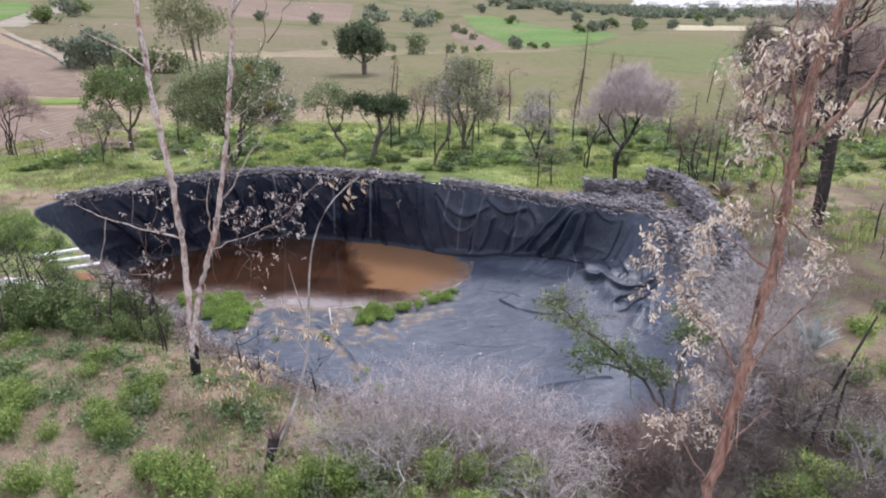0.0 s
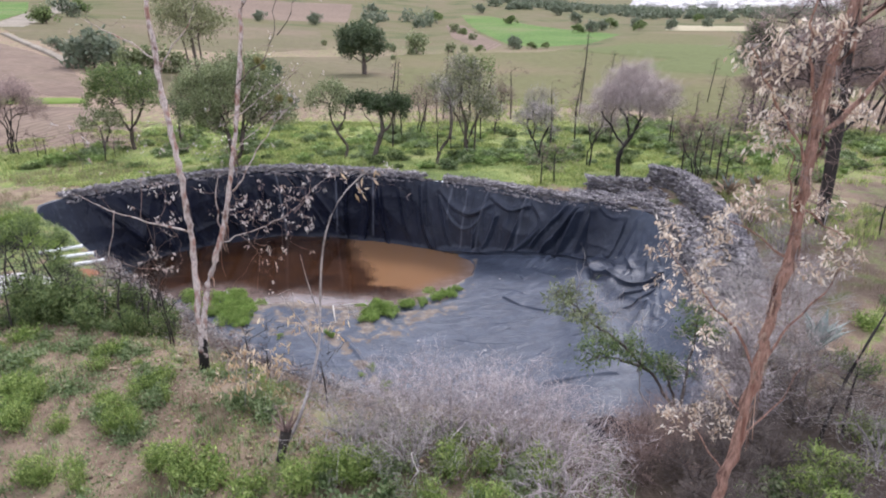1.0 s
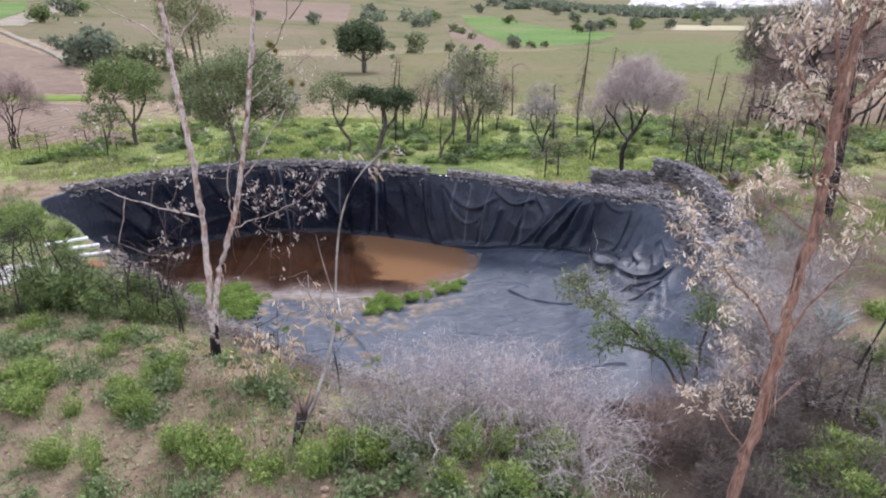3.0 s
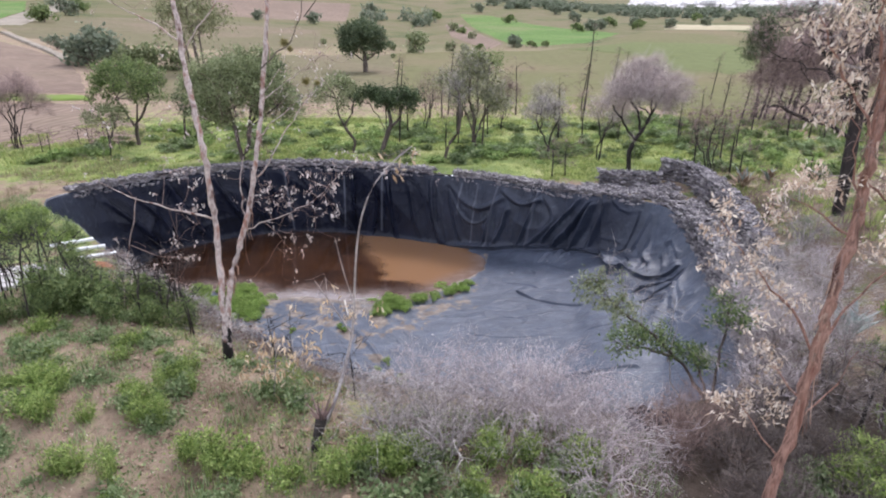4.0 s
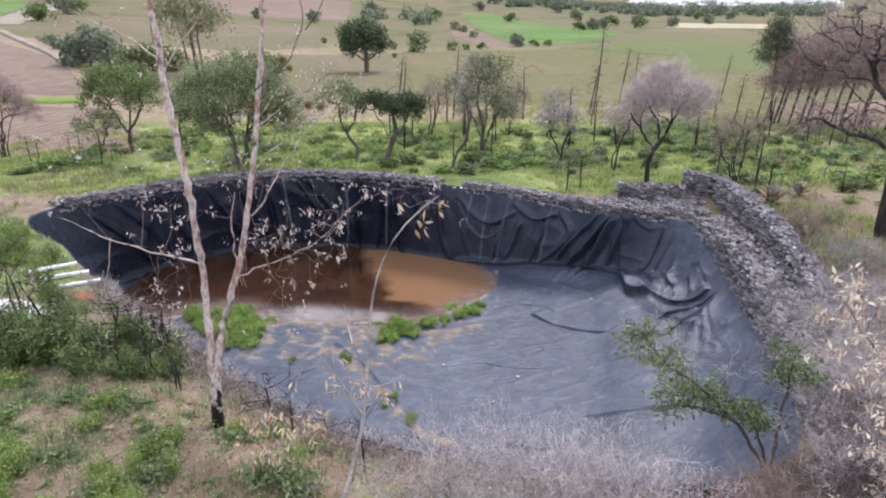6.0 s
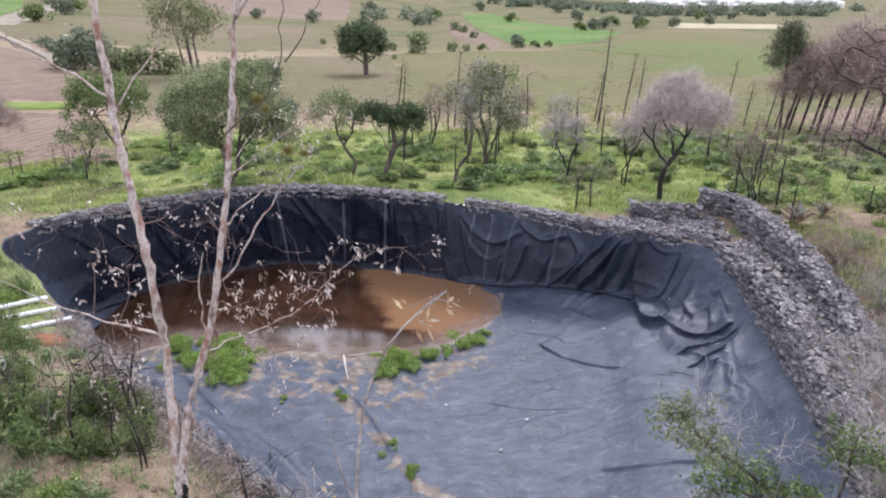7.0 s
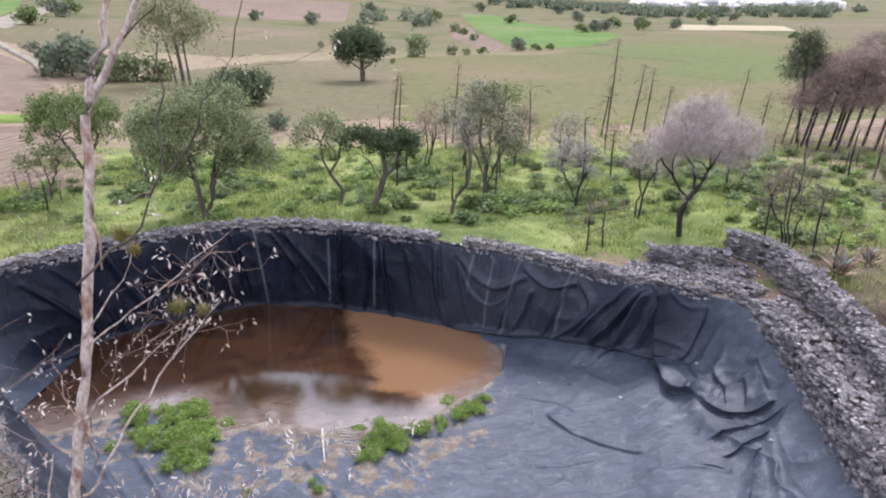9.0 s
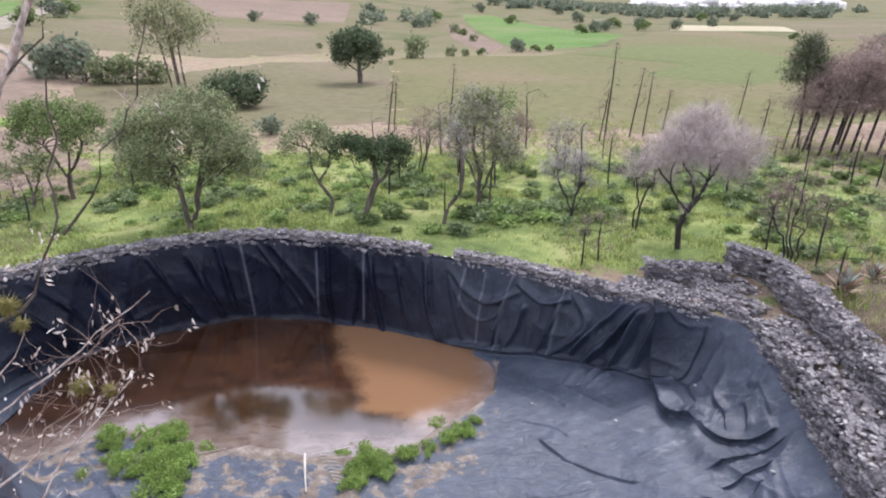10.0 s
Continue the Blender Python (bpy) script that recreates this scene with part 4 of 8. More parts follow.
def blades(rng, bases, count, spread, height, width, lean=0.35):
    """Grass blades in tufts: bent, pointed strips."""
    c = np.repeat(np.asarray(bases, float), count, axis=0)
    k = rng.uniform(0.5, 1.3, (len(c), 1)) * np.repeat(height if np.ndim(height) else np.full(len(bases), height), count)[:, None]
    c = c + np.concatenate([rng.normal(size=(len(c), 2)) * spread, np.zeros((len(c), 1))], 1)
    turn = rng.uniform(0, 2 * math.pi, len(c))
    side = np.stack([np.cos(turn), np.sin(turn), 0 * turn], 1) * width / 2
    out = np.stack([-np.sin(turn), np.cos(turn), 0 * turn], 1) * rng.uniform(-1, 1, (len(c), 1)) * lean
    up = np.array([0, 0, 1.0])
    v = np.stack([c - side, c + side, c + side * 0.7 + (up * 0.55 + out * 0.35) * k, c - side * 0.7 + (up * 0.55 + out * 0.35) * k, c + (up + out) * k], 1)
    f = np.arange(len(c))[:, None] * 5
    return v.reshape(-1, 3), np.concatenate([f + [[0, 1, 2]], f + [[0, 2, 3]], f + [[3, 2, 4]]])


def skeleton(rng, trunk, targets, balance=0.5, step=0.25, first=0.35, sway=0.06, limbs=()):
    """A branching skeleton that grows from the trunk line and its limbs to reach every target. Returns places and parents."""
    trunk = np.asarray(trunk, float)
    cum = np.concatenate([[0], np.cumsum(np.linalg.norm(np.diff(trunk, axis=0), axis=1))])
    n = max(3, int(cum[-1] / step) + 1)
    s = np.linspace(0, cum[-1], n)
    pos = [np.array([np.interp(v, cum, trunk[:, k]) for k in range(3)]) for v in s]
    size = 60 + len(targets) * 40 + 60 * len(limbs)
    P, parent, far = np.zeros((size, 3)), np.full(size, -1), np.zeros(size)
    P[:n], parent[1:n], far[:n] = pos, np.arange(n - 1), s
    low = int(n * first)
    for limb in limbs:
        limb = np.asarray(limb, float)
        last = int(np.argmin(np.linalg.norm(P[:n] - limb[0], axis=1)))
        run = np.concatenate([[0], np.cumsum(np.linalg.norm(np.diff(limb, axis=0), axis=1))])
        for v in np.linspace(0, run[-1], max(3, int(run[-1] / step) + 1)):
            P[n] = [np.interp(v, run, limb[:, k]) for k in range(3)] + rng.normal(size=3) * sway * step * 0.6
            parent[n], far[n] = last, far[last] + step
            last = n
            n += 1
    targets = np.asarray(targets, float)
    for t in targets[np.argsort(np.linalg.norm(targets - P[n - 1], axis=1))]:
        d = np.linalg.norm(P[low:n] - t, axis=1)
        i = low + int(np.argmin(d + balance * far[low:n]))
        gap = np.linalg.norm(t - P[i])
        m = min(30, max(1, int(math.ceil(gap / step))))
        ahead = unit(P[i] - P[parent[i]]) if parent[i] >= 0 else np.array([0, 0, 1.0])
        bend = P[i] + ahead * gap * 0.38 + rng.normal(size=3) * gap * 0.06
        last, start = i, P[i].copy()
        if n + m >= size:
            break
        for k in range(1, m + 1):
            q = k / m
            P[n] = (1 - q) ** 2 * start + 2 * q * (1 - q) * bend + q * q * t + rng.normal(size=3) * sway * step * (k < m)
            parent[n], far[n] = last, far[last] + gap / m
            last = n
            n += 1
    return P[:n], parent[:n]


def framework(P, parent, root_r, tip_r):
    """Chains of the skeleton with their radii, thickest first."""
    n = len(P)
    kids, load = [[] for _ in range(n)], np.zeros(n)
    for i in range(n - 1, 0, -1):
        if not kids[i]:
            load[i] = 1
        load[parent[i]] += load[i]
        kids[parent[i]].append(i)
    power = math.log(root_r / tip_r) / max(math.log(max(load[0], 2)), 0.1)
    r = tip_r * np.maximum(load, 1) ** power
    chains, todo = [], [(None, 0)]
    while todo:
        before, i = todo.pop()
        line = [before, i] if before is not None else [i]
        while kids[i]:
            best = max(kids[i], key=lambda k: load[k])
            todo += [(i, k) for k in kids[i] if k != best]
            i = best
            line.append(i)
        if len(line) > 1:
            rad = r[line].copy()
            if before is not None:
                rad[0] = rad[1]
            rad[-1] *= 0.5
            chains.append((P[line], rad))
    tips = [i for i in range(1, n) if not kids[i]]
    return chains, P[tips], unit(P[tips] - P[parent[tips]])


def crown_targets(rng, middle, radii, count, clumps=14, tight=0.30, hollow=0.55):
    """Places in clumps over an uneven, egg shaped crown."""
    d = unit(rng.normal(size=(clumps, 3)))
    c = d * (hollow + (1 - hollow) * rng.uniform(0, 1, (clumps, 1))) * rng.uniform(0.72, 1.08, (clumps, 1))
    pick = c[rng.integers(clumps, size=count)] + rng.normal(size=(count, 3)) * tight
    return np.asarray(middle) + pick * np.asarray(radii)


def dome(rng, middle, radii, count, clumps=24, tight=0.15, low=-0.55):
    """Places in clumps over a lumpy dome, flat below, that stay within its outline."""
    d = unit(rng.normal(size=(clumps * 3, 3)) + [0, 0, 0.25])
    d = d[d[:, 2] > low][:clumps]
    c = d * rng.uniform(0.45, 0.9, (len(d), 1)) ** 0.7 * rng.uniform(0.82, 1.06, (len(d), 1))
    pick = c[rng.integers(len(c), size=count * 2)] + rng.normal(size=(count * 2, 3)) * tight
    pick = pick[(np.linalg.norm(pick, axis=1) < 1.08) & (pick[:, 2] > low - 0.1)][:count]
    return np.asarray(middle) + pick * np.asarray(radii)


def plant(name, x, y, trunk, targets, label, category, bark, root_r, tip_r, foliage=(), balance=0.5, step=0.25, first=0.35, group="", seed=0, z=None, thick=0.02, sway=0.06, extra=(), twig_bark=None, limbs=()):
    """A tree or bush at x, y: its trunk line and targets count from its base. foliage: (name, kind, material, ...) for each crown mesh."""
    rng = np.random.default_rng(seed)
    root = thing(name, x, y, on_land(x, y) if z is None else z, label, category, group)
    P, parent = skeleton(rng, trunk, targets, balance, step, first, sway, limbs)
    chains, tips, ways = framework(P, parent, root_r, tip_r)
    bold = [tube(p, r, 7) for p, r in chains if r[0] > thick]
    thin = [tube(p, r, 3) for p, r in chains if r[0] <= thick]
    if bold:
        v, f = gathered(bold)
        part("trunk", mesh_of("trunk", v, f, bark, True), root)
    if thin:
        v, f = gathered(thin)
        part("branching", mesh_of("branching", v, f, twig_bark or bark, True), root)
    for title, kind, material, count, spread, length, width, lift in foliage:
        if kind == "leaf":
            v, f = leaves(rng, tips, count, spread, length, width, -lift)
        else:
            v, f = twigs(rng, tips, count, spread, length, width, lift, ways)
        part(title, mesh_of(title, v, f, material), root)
    for title, (v, f), material in extra:
        part(title, mesh_of(title, v, f, material, title == "trunk"), root)
    return root


def place_copy(ob, x, y, turn=0.0, k=1.0, sink=0.02, z=None):
    m = pose(x, y, (on_land(x, y) if z is None else z) - sink, 0, 0, turn)
    made = copy_thing(ob, m)
    made.scale = (k, k, k)
    return made


# ---- trees behind the pond ----
def leafy(name, x, y, crowns, trunk, limbs, label, leaf, seed, per=60, size=(0.105, 0.052), root_r=0.10, spread=0.13, bark=BARK, twig=0, group="trees behind the pond"):
    """A leafy tree: crowns as (middle, radii, count, clumps), its trunk line and its limbs count from the base."""
    rng = np.random.default_rng(seed)
    targets = np.concatenate([dome(rng, mid, radii, count, clumps) for mid, radii, count, clumps in crowns])
    foliage = [("crown", "leaf", leaf, per, spread, size[0], size[1], 0.1)] if per else []
    if twig:
        foliage.append(("twigwork", "twig", TWIG, twig, 0.10, 0.34, 0.007, 0.4))
    return plant(name, x, y, trunk, targets, label, "tree", bark, root_r, 0.007, foliage, 0.35, 0.2, 0.45, group, seed, sway=0.2, limbs=limbs, thick=0.018)


leafy("tree", -16.6, 31.5, [((-0.15, 0, 3.0), (2.05, 1.8, 1.5), 360, 36)], [(0, 0, -0.1), (-0.05, 0, 0.6), (0.05, 0, 1.1), (0.2, 0, 1.9)],
      [[(0.0, 0, 0.9), (-0.35, 0.1, 1.4), (-0.7, 0.1, 2.2)], [(0.05, 0, 1.1), (0.5, -0.1, 1.7), (0.9, 0, 2.4)]], "rounded green tree with forked dark trunk in grass", LEAF_GREEN, 11, 75)
leafy("tree", -17.5, 30.2, [((0.1, 0, 1.65), (1.0, 0.9, 0.75), 80, 14)], [(0, 0, -0.1), (0.1, 0, 0.6), (0.0, 0, 1.2)], [[(0.08, 0, 0.5), (0.4, 0, 1.0), (0.6, 0, 1.5)]], "small dull green tree beside a larger one", LEAF_OLIVE, 12, 50, root_r=0.06)
leafy("tree", -14.9, 33.4, [((0.2, 0, 1.8), (1.05, 0.9, 0.8), 90, 14)], [(0, 0, -0.1), (0, 0, 0.7), (0.1, 0, 1.4)], [], "small dark leaved tree behind the pond", LEAF_DARK, 13, 55, root_r=0.06)
leafy("tree", -9.8, 27.3, [((0.25, 0.2, 3.0), (2.75, 2.3, 1.85), 640, 60), ((-1.2, 0, 2.1), (1.2, 1.0, 0.8), 90, 12), ((1.9, 0, 2.1), (1.2, 1.0, 0.85), 90, 12)], [(0, 0, -0.1), (-0.13, 0, 0.77), (-0.18, 0, 1.41), (-0.41, 0.1, 2.24)],
      [[(0.0, 0, 0.0), (0.34, 0, 0.77), (0.55, 0, 1.62), (0.93, 0.1, 2.45)], [(-0.18, 0, 1.4), (-0.9, -0.2, 2.1), (-1.5, -0.2, 2.5)], [(0.55, 0, 1.6), (1.3, -0.2, 2.1), (2.0, -0.1, 2.6)], [(0.3, 0.1, 1.2), (0.4, 0.8, 2.2), (0.5, 1.2, 3.0)]],
      "broad olive green tree with two dark stems by the rim", LEAF_OLIVE, 14, 80, root_r=0.13)
leafy("tree", -5.0, 29.15, [((-0.55, 0.1, 2.8), (1.1, 0.9, 0.9), 190, 24)], [(0, 0, -0.1), (0.2, 0, 0.6), (-0.21, 0, 1.17), (-0.56, 0, 1.85), (-0.59, 0, 2.5)],
      [[(0.2, 0, 0.62), (-0.12, 0.1, 0.82), (-0.42, 0.1, 1.28), (-0.9, 0, 1.9)], [(-0.3, 0, 1.4), (0.1, 0, 2.0), (0.2, 0, 2.6)]], "slender leaning tree with thin pale green crown", LEAF_OLIVE, 15, 34, root_r=0.07)
leafy("tree", -3.55, 28.5, [((-0.3, 0.1, 2.65), (0.9, 0.9, 0.5), 120, 16), ((1.15, 0.1, 2.5), (0.9, 0.9, 0.65), 140, 18), ((0.4, 0.5, 2.4), (0.7, 0.6, 0.45), 60, 8)], [(0, 0, -0.1), (0.3, 0, 0.75), (0.49, 0, 1.29), (0.9, 0, 1.62), (1.14, 0, 2.3)],
      [[(0.35, 0, 0.95), (0.04, 0, 1.74), (-0.45, 0, 2.45)], [(0.55, 0, 1.35), (0.45, 0.3, 1.9), (0.4, 0.5, 2.4)]], "flat topped dark green tree with slanting trunk", LEAF_DARK, 16, 62, root_r=0.12)
leafy("tree", 1.1, 29.75, [((-0.2, 0.1, 3.2), (1.6, 1.4, 1.55), 420, 44), ((0.7, 0.1, 2.0), (1.3, 0.9, 0.7), 80, 10)], [(0, 0, -0.1), (-0.1, 0, 0.77), (-0.08, 0, 1.71), (-0.35, 0, 2.6), (-0.3, 0, 3.4)],
      [[(-0.05, 0, 0.6), (0.25, 0, 1.24), (0.62, 0.1, 2.4), (0.85, 0.1, 3.7)], [(0.0, 0, 0.7), (0.66, -0.1, 1.2), (1.5, -0.1, 1.5), (1.8, 0, 2.3)], [(-0.08, 0, 0.9), (-0.5, 0.1, 1.94), (-1.0, 0.1, 2.85)], [(-0.05, 0, 0.8), (0.1, 0.4, 2.0), (0.1, 0.7, 3.4)]],
      "half bare grey tree with sparse leaves and green tips", LEAF_SPARSE, 17, 26, (0.12, 0.055), 0.11, 0.13, twig=10)
leafy("tree", 1.45, 29.9, [((0.2, 0, 4.35), (0.75, 0.7, 0.45), 46, 10)], [(0, 0, -0.1), (0.1, 0, 2.0), (0.3, 0, 4.2)], [], "thin green topped shoot inside a half bare tree", LEAF_GREEN, 117, 30, root_r=0.04)
leafy("tree", -0.43, 28.0, [((0.6, 0.1, 2.9), (0.6, 0.5, 0.8), 40, 8)], [(0, 0, -0.1), (0.08, 0, 0.35), (0.21, 0, 0.7), (0.64, 0, 1.25), (0.73, 0, 2.1), (0.62, 0, 3.1)], [], "crooked thin tree with few dry twigs", LEAF_SPARSE, 118, 2, (0.08, 0.04), 0.075, twig=12)
leafy("tree", 4.45, 28.1, [((-0.1, 0.1, 1.9), (1.05, 0.9, 0.75), 130, 18)], [(0, 0, -0.1), (0.1, 0, 0.95), (0.37, 0, 1.6)], [[(0.05, 0, 0.4), (-0.3, 0, 1.0), (-0.6, 0, 1.7)], [(0.05, 0, 0.3), (0.4, 0.2, 0.9), (0.7, 0.2, 1.5)]], "bare pale brown bush with scorched twigs", LEAF_SPARSE, 18, 2, (0.08, 0.04), 0.06, bark=CHAR, twig=24)
leafy("oak_tree", -11.4, 89.4, [((-0.2, 0, 4.3), (3.5, 3.3, 2.7), 420, 46)], [(0, 0, -0.2), (0, 0, 1.6), (-0.1, 0, 3.0)], [[(0, 0, 1.5), (-1.4, 0, 2.6), (-2.2, 0, 3.6)], [(0, 0, 1.6), (1.3, 0, 2.6), (2.0, 0, 3.8)]], "large dark green oak alone in the fields", LEAF_OAK, 19, 46, (0.34, 0.2), 0.36, 0.36, group="")
leafy("round_bush", -19.8, 63, [((0.3, 0, 1.5), (2.9, 2.5, 1.5), 260, 36)], [(0, 0, -0.2), (0, 0, 0.8)], [], "dense dark rounded bush in dry field", LEAF_OAK, 20, 60, (0.26, 0.15), 0.14, 0.3, group="")


def bare_tree(name, x, y, h, radii, label, material, seed, count=220, per=26, root_r=0.09, length=0.36, thin=0.007, stems=2, bark=CHAR, lean=(0.3, 0), trunk=None, limbs=None, low=-0.45):
    """A leafless tree with a dense dome of fine twigs."""
    rng = np.random.default_rng(seed)
    mid = np.array([lean[0], lean[1], h - radii[2]])
    targets = dome(rng, mid, radii, count, 34, 0.2, low)
    line = trunk or [(0, 0, -0.1), (0.05, 0, h * 0.15), (lean[0] * 0.4 - 0.05, lean[1] * 0.4, h * 0.28), (lean[0] * 0.7, lean[1] * 0.7, h * 0.42)]
    if limbs is None:
        limbs = []
        for k in range(1, stems):
            c, s = math.cos(2.5 * k), math.sin(2.5 * k)
            limbs.append([(0.1 * c, 0.1 * s, 0.0), (0.16 * c, 0.2 * s, h * 0.14), (0.1 * c + lean[0] * 0.5, 0.3 * s, h * 0.27), (0.35 * c + lean[0] * 0.8, 0.45 * s, h * 0.45), (0.8 * c * radii[0] * 0.6 + lean[0], 0.6 * s * radii[1], h * 0.62)])
    return plant(name, x, y, line, targets, label, "tree", bark, root_r, 0.006, [("twigwork", "twig", material, per, 0.13, length, thin, 0.45)], 0.45, 0.2, 0.5, "bare trees", seed, thick=0.02, limbs=limbs, twig_bark=material if material is ROSE_TWIG else None, sway=0.2)


bare_tree("bare_tree", 7.45, 25.05, 4.45, (1.6, 1.4, 1.3), "bare mauve grey tree with twisted charred stems and fine twigs", ROSE_TWIG, 21, 420, 62, 0.10, 0.40, 0.0042, lean=(0.4, 0),
          trunk=[(0, 0, -0.1), (-0.05, 0, 0.45), (-0.08, 0, 0.8), (0.13, 0, 1.35), (0.44, 0, 1.78), (0.7, 0, 2.44), (1.0, 0.1, 2.9)],
          limbs=[[(0.1, 0.1, 0.0), (0.22, 0.12, 0.5), (0.17, 0.1, 0.8), (0.08, 0.05, 1.29)], [(0.3, 0, 1.6), (0.1, 0, 2.5), (-0.31, 0, 3.0)], [(0.7, 0, 2.4), (0.55, -0.2, 2.8), (0.45, -0.2, 3.3)], [(0.44, 0, 1.8), (0.9, 0.3, 2.2), (1.5, 0.3, 2.6)], [(0.1, 0, 1.3), (-0.5, 0.2, 2.2), (-0.9, 0.2, 2.7)]])
bare_tree("bare_tree", 9.8, 22.65, 2.5, (1.0, 0.9, 0.85), "small bare bush with reddish twigs on dark stems", BROWN_TWIG, 22, 120, 10, 0.05, stems=4, lean=(-0.2, 0))
bare_tree("bare_tree", 8.5, 33.4, 1.9, (0.8, 0.7, 0.7), "low scorched bush with bare dark stems", DARK_TWIG, 23, 70, 8, 0.05, stems=5)
bare_tree("bare_tree", 6.7, 27.2, 3.4, (1.0, 0.9, 1.1), "bare mauve bush behind a larger one", ROSE_TWIG, 24, 130, 34, 0.05, thin=0.0045)
bare_tree("bare_tree", -22.3, 30.4, 3.6, (1.6, 1.4, 1.2), "bare grey brown tree at the field edge", UMBER_TWIG, 25, 260, 44, 0.07, thin=0.0055, stems=5)
bare_tree("bare_tree", 3.0, 36.5, 3.2, (0.9, 0.8, 1.1), "thin bare tree among scorched saplings", BROWN_TWIG, 26, 110, 18, 0.05, thin=0.006, stems=4)
bare_tree("bare_tree", -1.5, 35.5, 3.4, (1.0, 0.9, 1.2), "thin bare tree among scorched saplings", BROWN_TWIG, 27, 120, 18, 0.05, thin=0.006, stems=4)
bare_tree("bare_tree", 5.2, 35.0, 3.0, (0.9, 0.8, 1.2), "thin bare tree among scorched saplings", TWIG, 28, 110, 18, 0.05, thin=0.006, stems=4)


def sapling(name, h, label, seed, material=CHAR, twig_m=BROWN_TWIG, spread=0.35, root_r=0.024, count=20, per=5):
    """A small scorched stem with a few bare side shoots, to be copied."""
    rng = np.random.default_rng(seed)
    targets = np.stack([rng.normal(size=count) * spread, rng.normal(size=count) * spread, h * rng.uniform(0.4, 1.0, count)], 1)
    line = [(0, 0, -0.15), (0.06 * rng.normal(), 0.06 * rng.normal(), h * 0.4), (0.12 * rng.normal(), 0.1 * rng.normal(), h * 0.95)]
    return plant(name, 0, -60, line, targets, label, "tree", material, root_r, 0.005, [("twigwork", "twig", twig_m, round(per * 1.8), 0.05, 0.26, 0.0065, 0.6)], 0.4, 0.2, 0.3, "scorched saplings", seed, z=0, thick=0.012)


def build_saplings():
    rng = np.random.default_rng(77)
    kinds = [sapling("sapling", 1.3, "small scorched sapling with bare brown twigs", 31), sapling("sapling", 2.2, "thin scorched sapling with bare dark stems", 32, spread=0.3, root_r=0.035),
             sapling("sapling", 3.2, "tall bare scorched sapling", 33, spread=0.45, root_r=0.04, count=18), sapling("sapling", 0.9, "charred stub of a burnt shrub", 34, CHAR, CHAR, 0.16, 0.013, 9, 2)]
    spots = [(3.85, 23.45, 0), (4.5, 23.9, 0), (-0.35, 28.0, 1), (0.3, 31.5, 2), (10.6, 22.6, 1), (9.6, 23.6, 1)]
    spots += [(rng.uniform(-4, 9), rng.uniform(32, 43), rng.choice([1, 2, 1, 0])) for _ in range(20)]
    spots += [(rng.uniform(18, 29), rng.uniform(33, 44), rng.choice([0, 1, 3])) for _ in range(36)]
    spots += [(rng.uniform(8.5, 15), rng.uniform(25, 36), rng.choice([0, 1, 3])) for _ in range(12)]
    spots += [(rng.uniform(9, 14), rng.uniform(12, 22), rng.choice([0, 3])) for _ in range(8)]
    spots += [(rng.uniform(-23, -16), rng.uniform(28, 33), rng.choice([0, 3])) for _ in range(10)]
    spots += [(rng.uniform(-9.2, -5.2), rng.uniform(9.4, 12.0), 3) for _ in range(34)] + [(-3.2, 9.0, 3), (-3.5, 8.8, 3), (-2.0, 8.0, 3), (6.1, 7.6, 0)]
    for x, y, k in spots:
        d = math.hypot(x - CENTRE[0], y - CENTRE[1]) - float(rim(angle_of(x, y))[0])
        if d > 0.25:
            place_copy(kinds[int(k)], x, y, rng.uniform(0, 360), rng.uniform(0.75, 1.25) * (1.25 if k == 3 and x < 0 else 1))
    for ob in kinds:
        for o in (*ob.children_recursive, ob):
            bpy.data.objects.remove(o)


build_saplings()


def snag(x, y, h, seed, lean=0.3):
    """A dead pine trunk with many short bare side branches."""
    rng = np.random.default_rng(seed)
    n = 46
    z = h * rng.uniform(0.3, 0.98, n) ** 0.8
    reach = (1.05 - z / h) * rng.uniform(0.35, 1.1, n) + 0.1
    a = rng.uniform(0, 2 * math.pi, n)
    targets = np.stack([lean * z / h + reach * np.cos(a), reach * np.sin(a), z + 0.25 * reach], 1)
    line = [(0, 0, -0.2), (lean * 0.3, 0, h * 0.3), (lean * 0.55 + 0.04, 0, h * 0.6), (lean, 0, h)]
    plant("dead_pine", x, y, line, targets, "thin dead pine trunk with short broken branches", "tree", CHAR, 0.034 + h * 0.003, 0.007, [("twigwork", "twig", BROWN_TWIG, 7, 0.06, 0.3, 0.006, 0.2)], 0.12, 0.3, 0.2, "dead pines", seed, thick=0.03)


for k, (x, y, h) in enumerate([(10.05, 44.7, 6.2), (9.9, 45.4, 3.4), (12.5, 47.4, 4.6), (13.7, 48.2, 4.4), (26.6, 61, 4.6), (-4.3, 49.0, 4.2), (-3.9, 49.6, 3.6), (-0.1, 43.0, 5.0), (3.5, 50, 3.6), (21.6, 47.4, 3.4), (22.4, 45.8, 3.4), (23.4, 46.5, 3.2), (16.5, 52, 3.0), (18.5, 50.5, 2.6)]):
    snag(x, y, h, 100 + k, 0.25 + 0.15 * (k % 3))


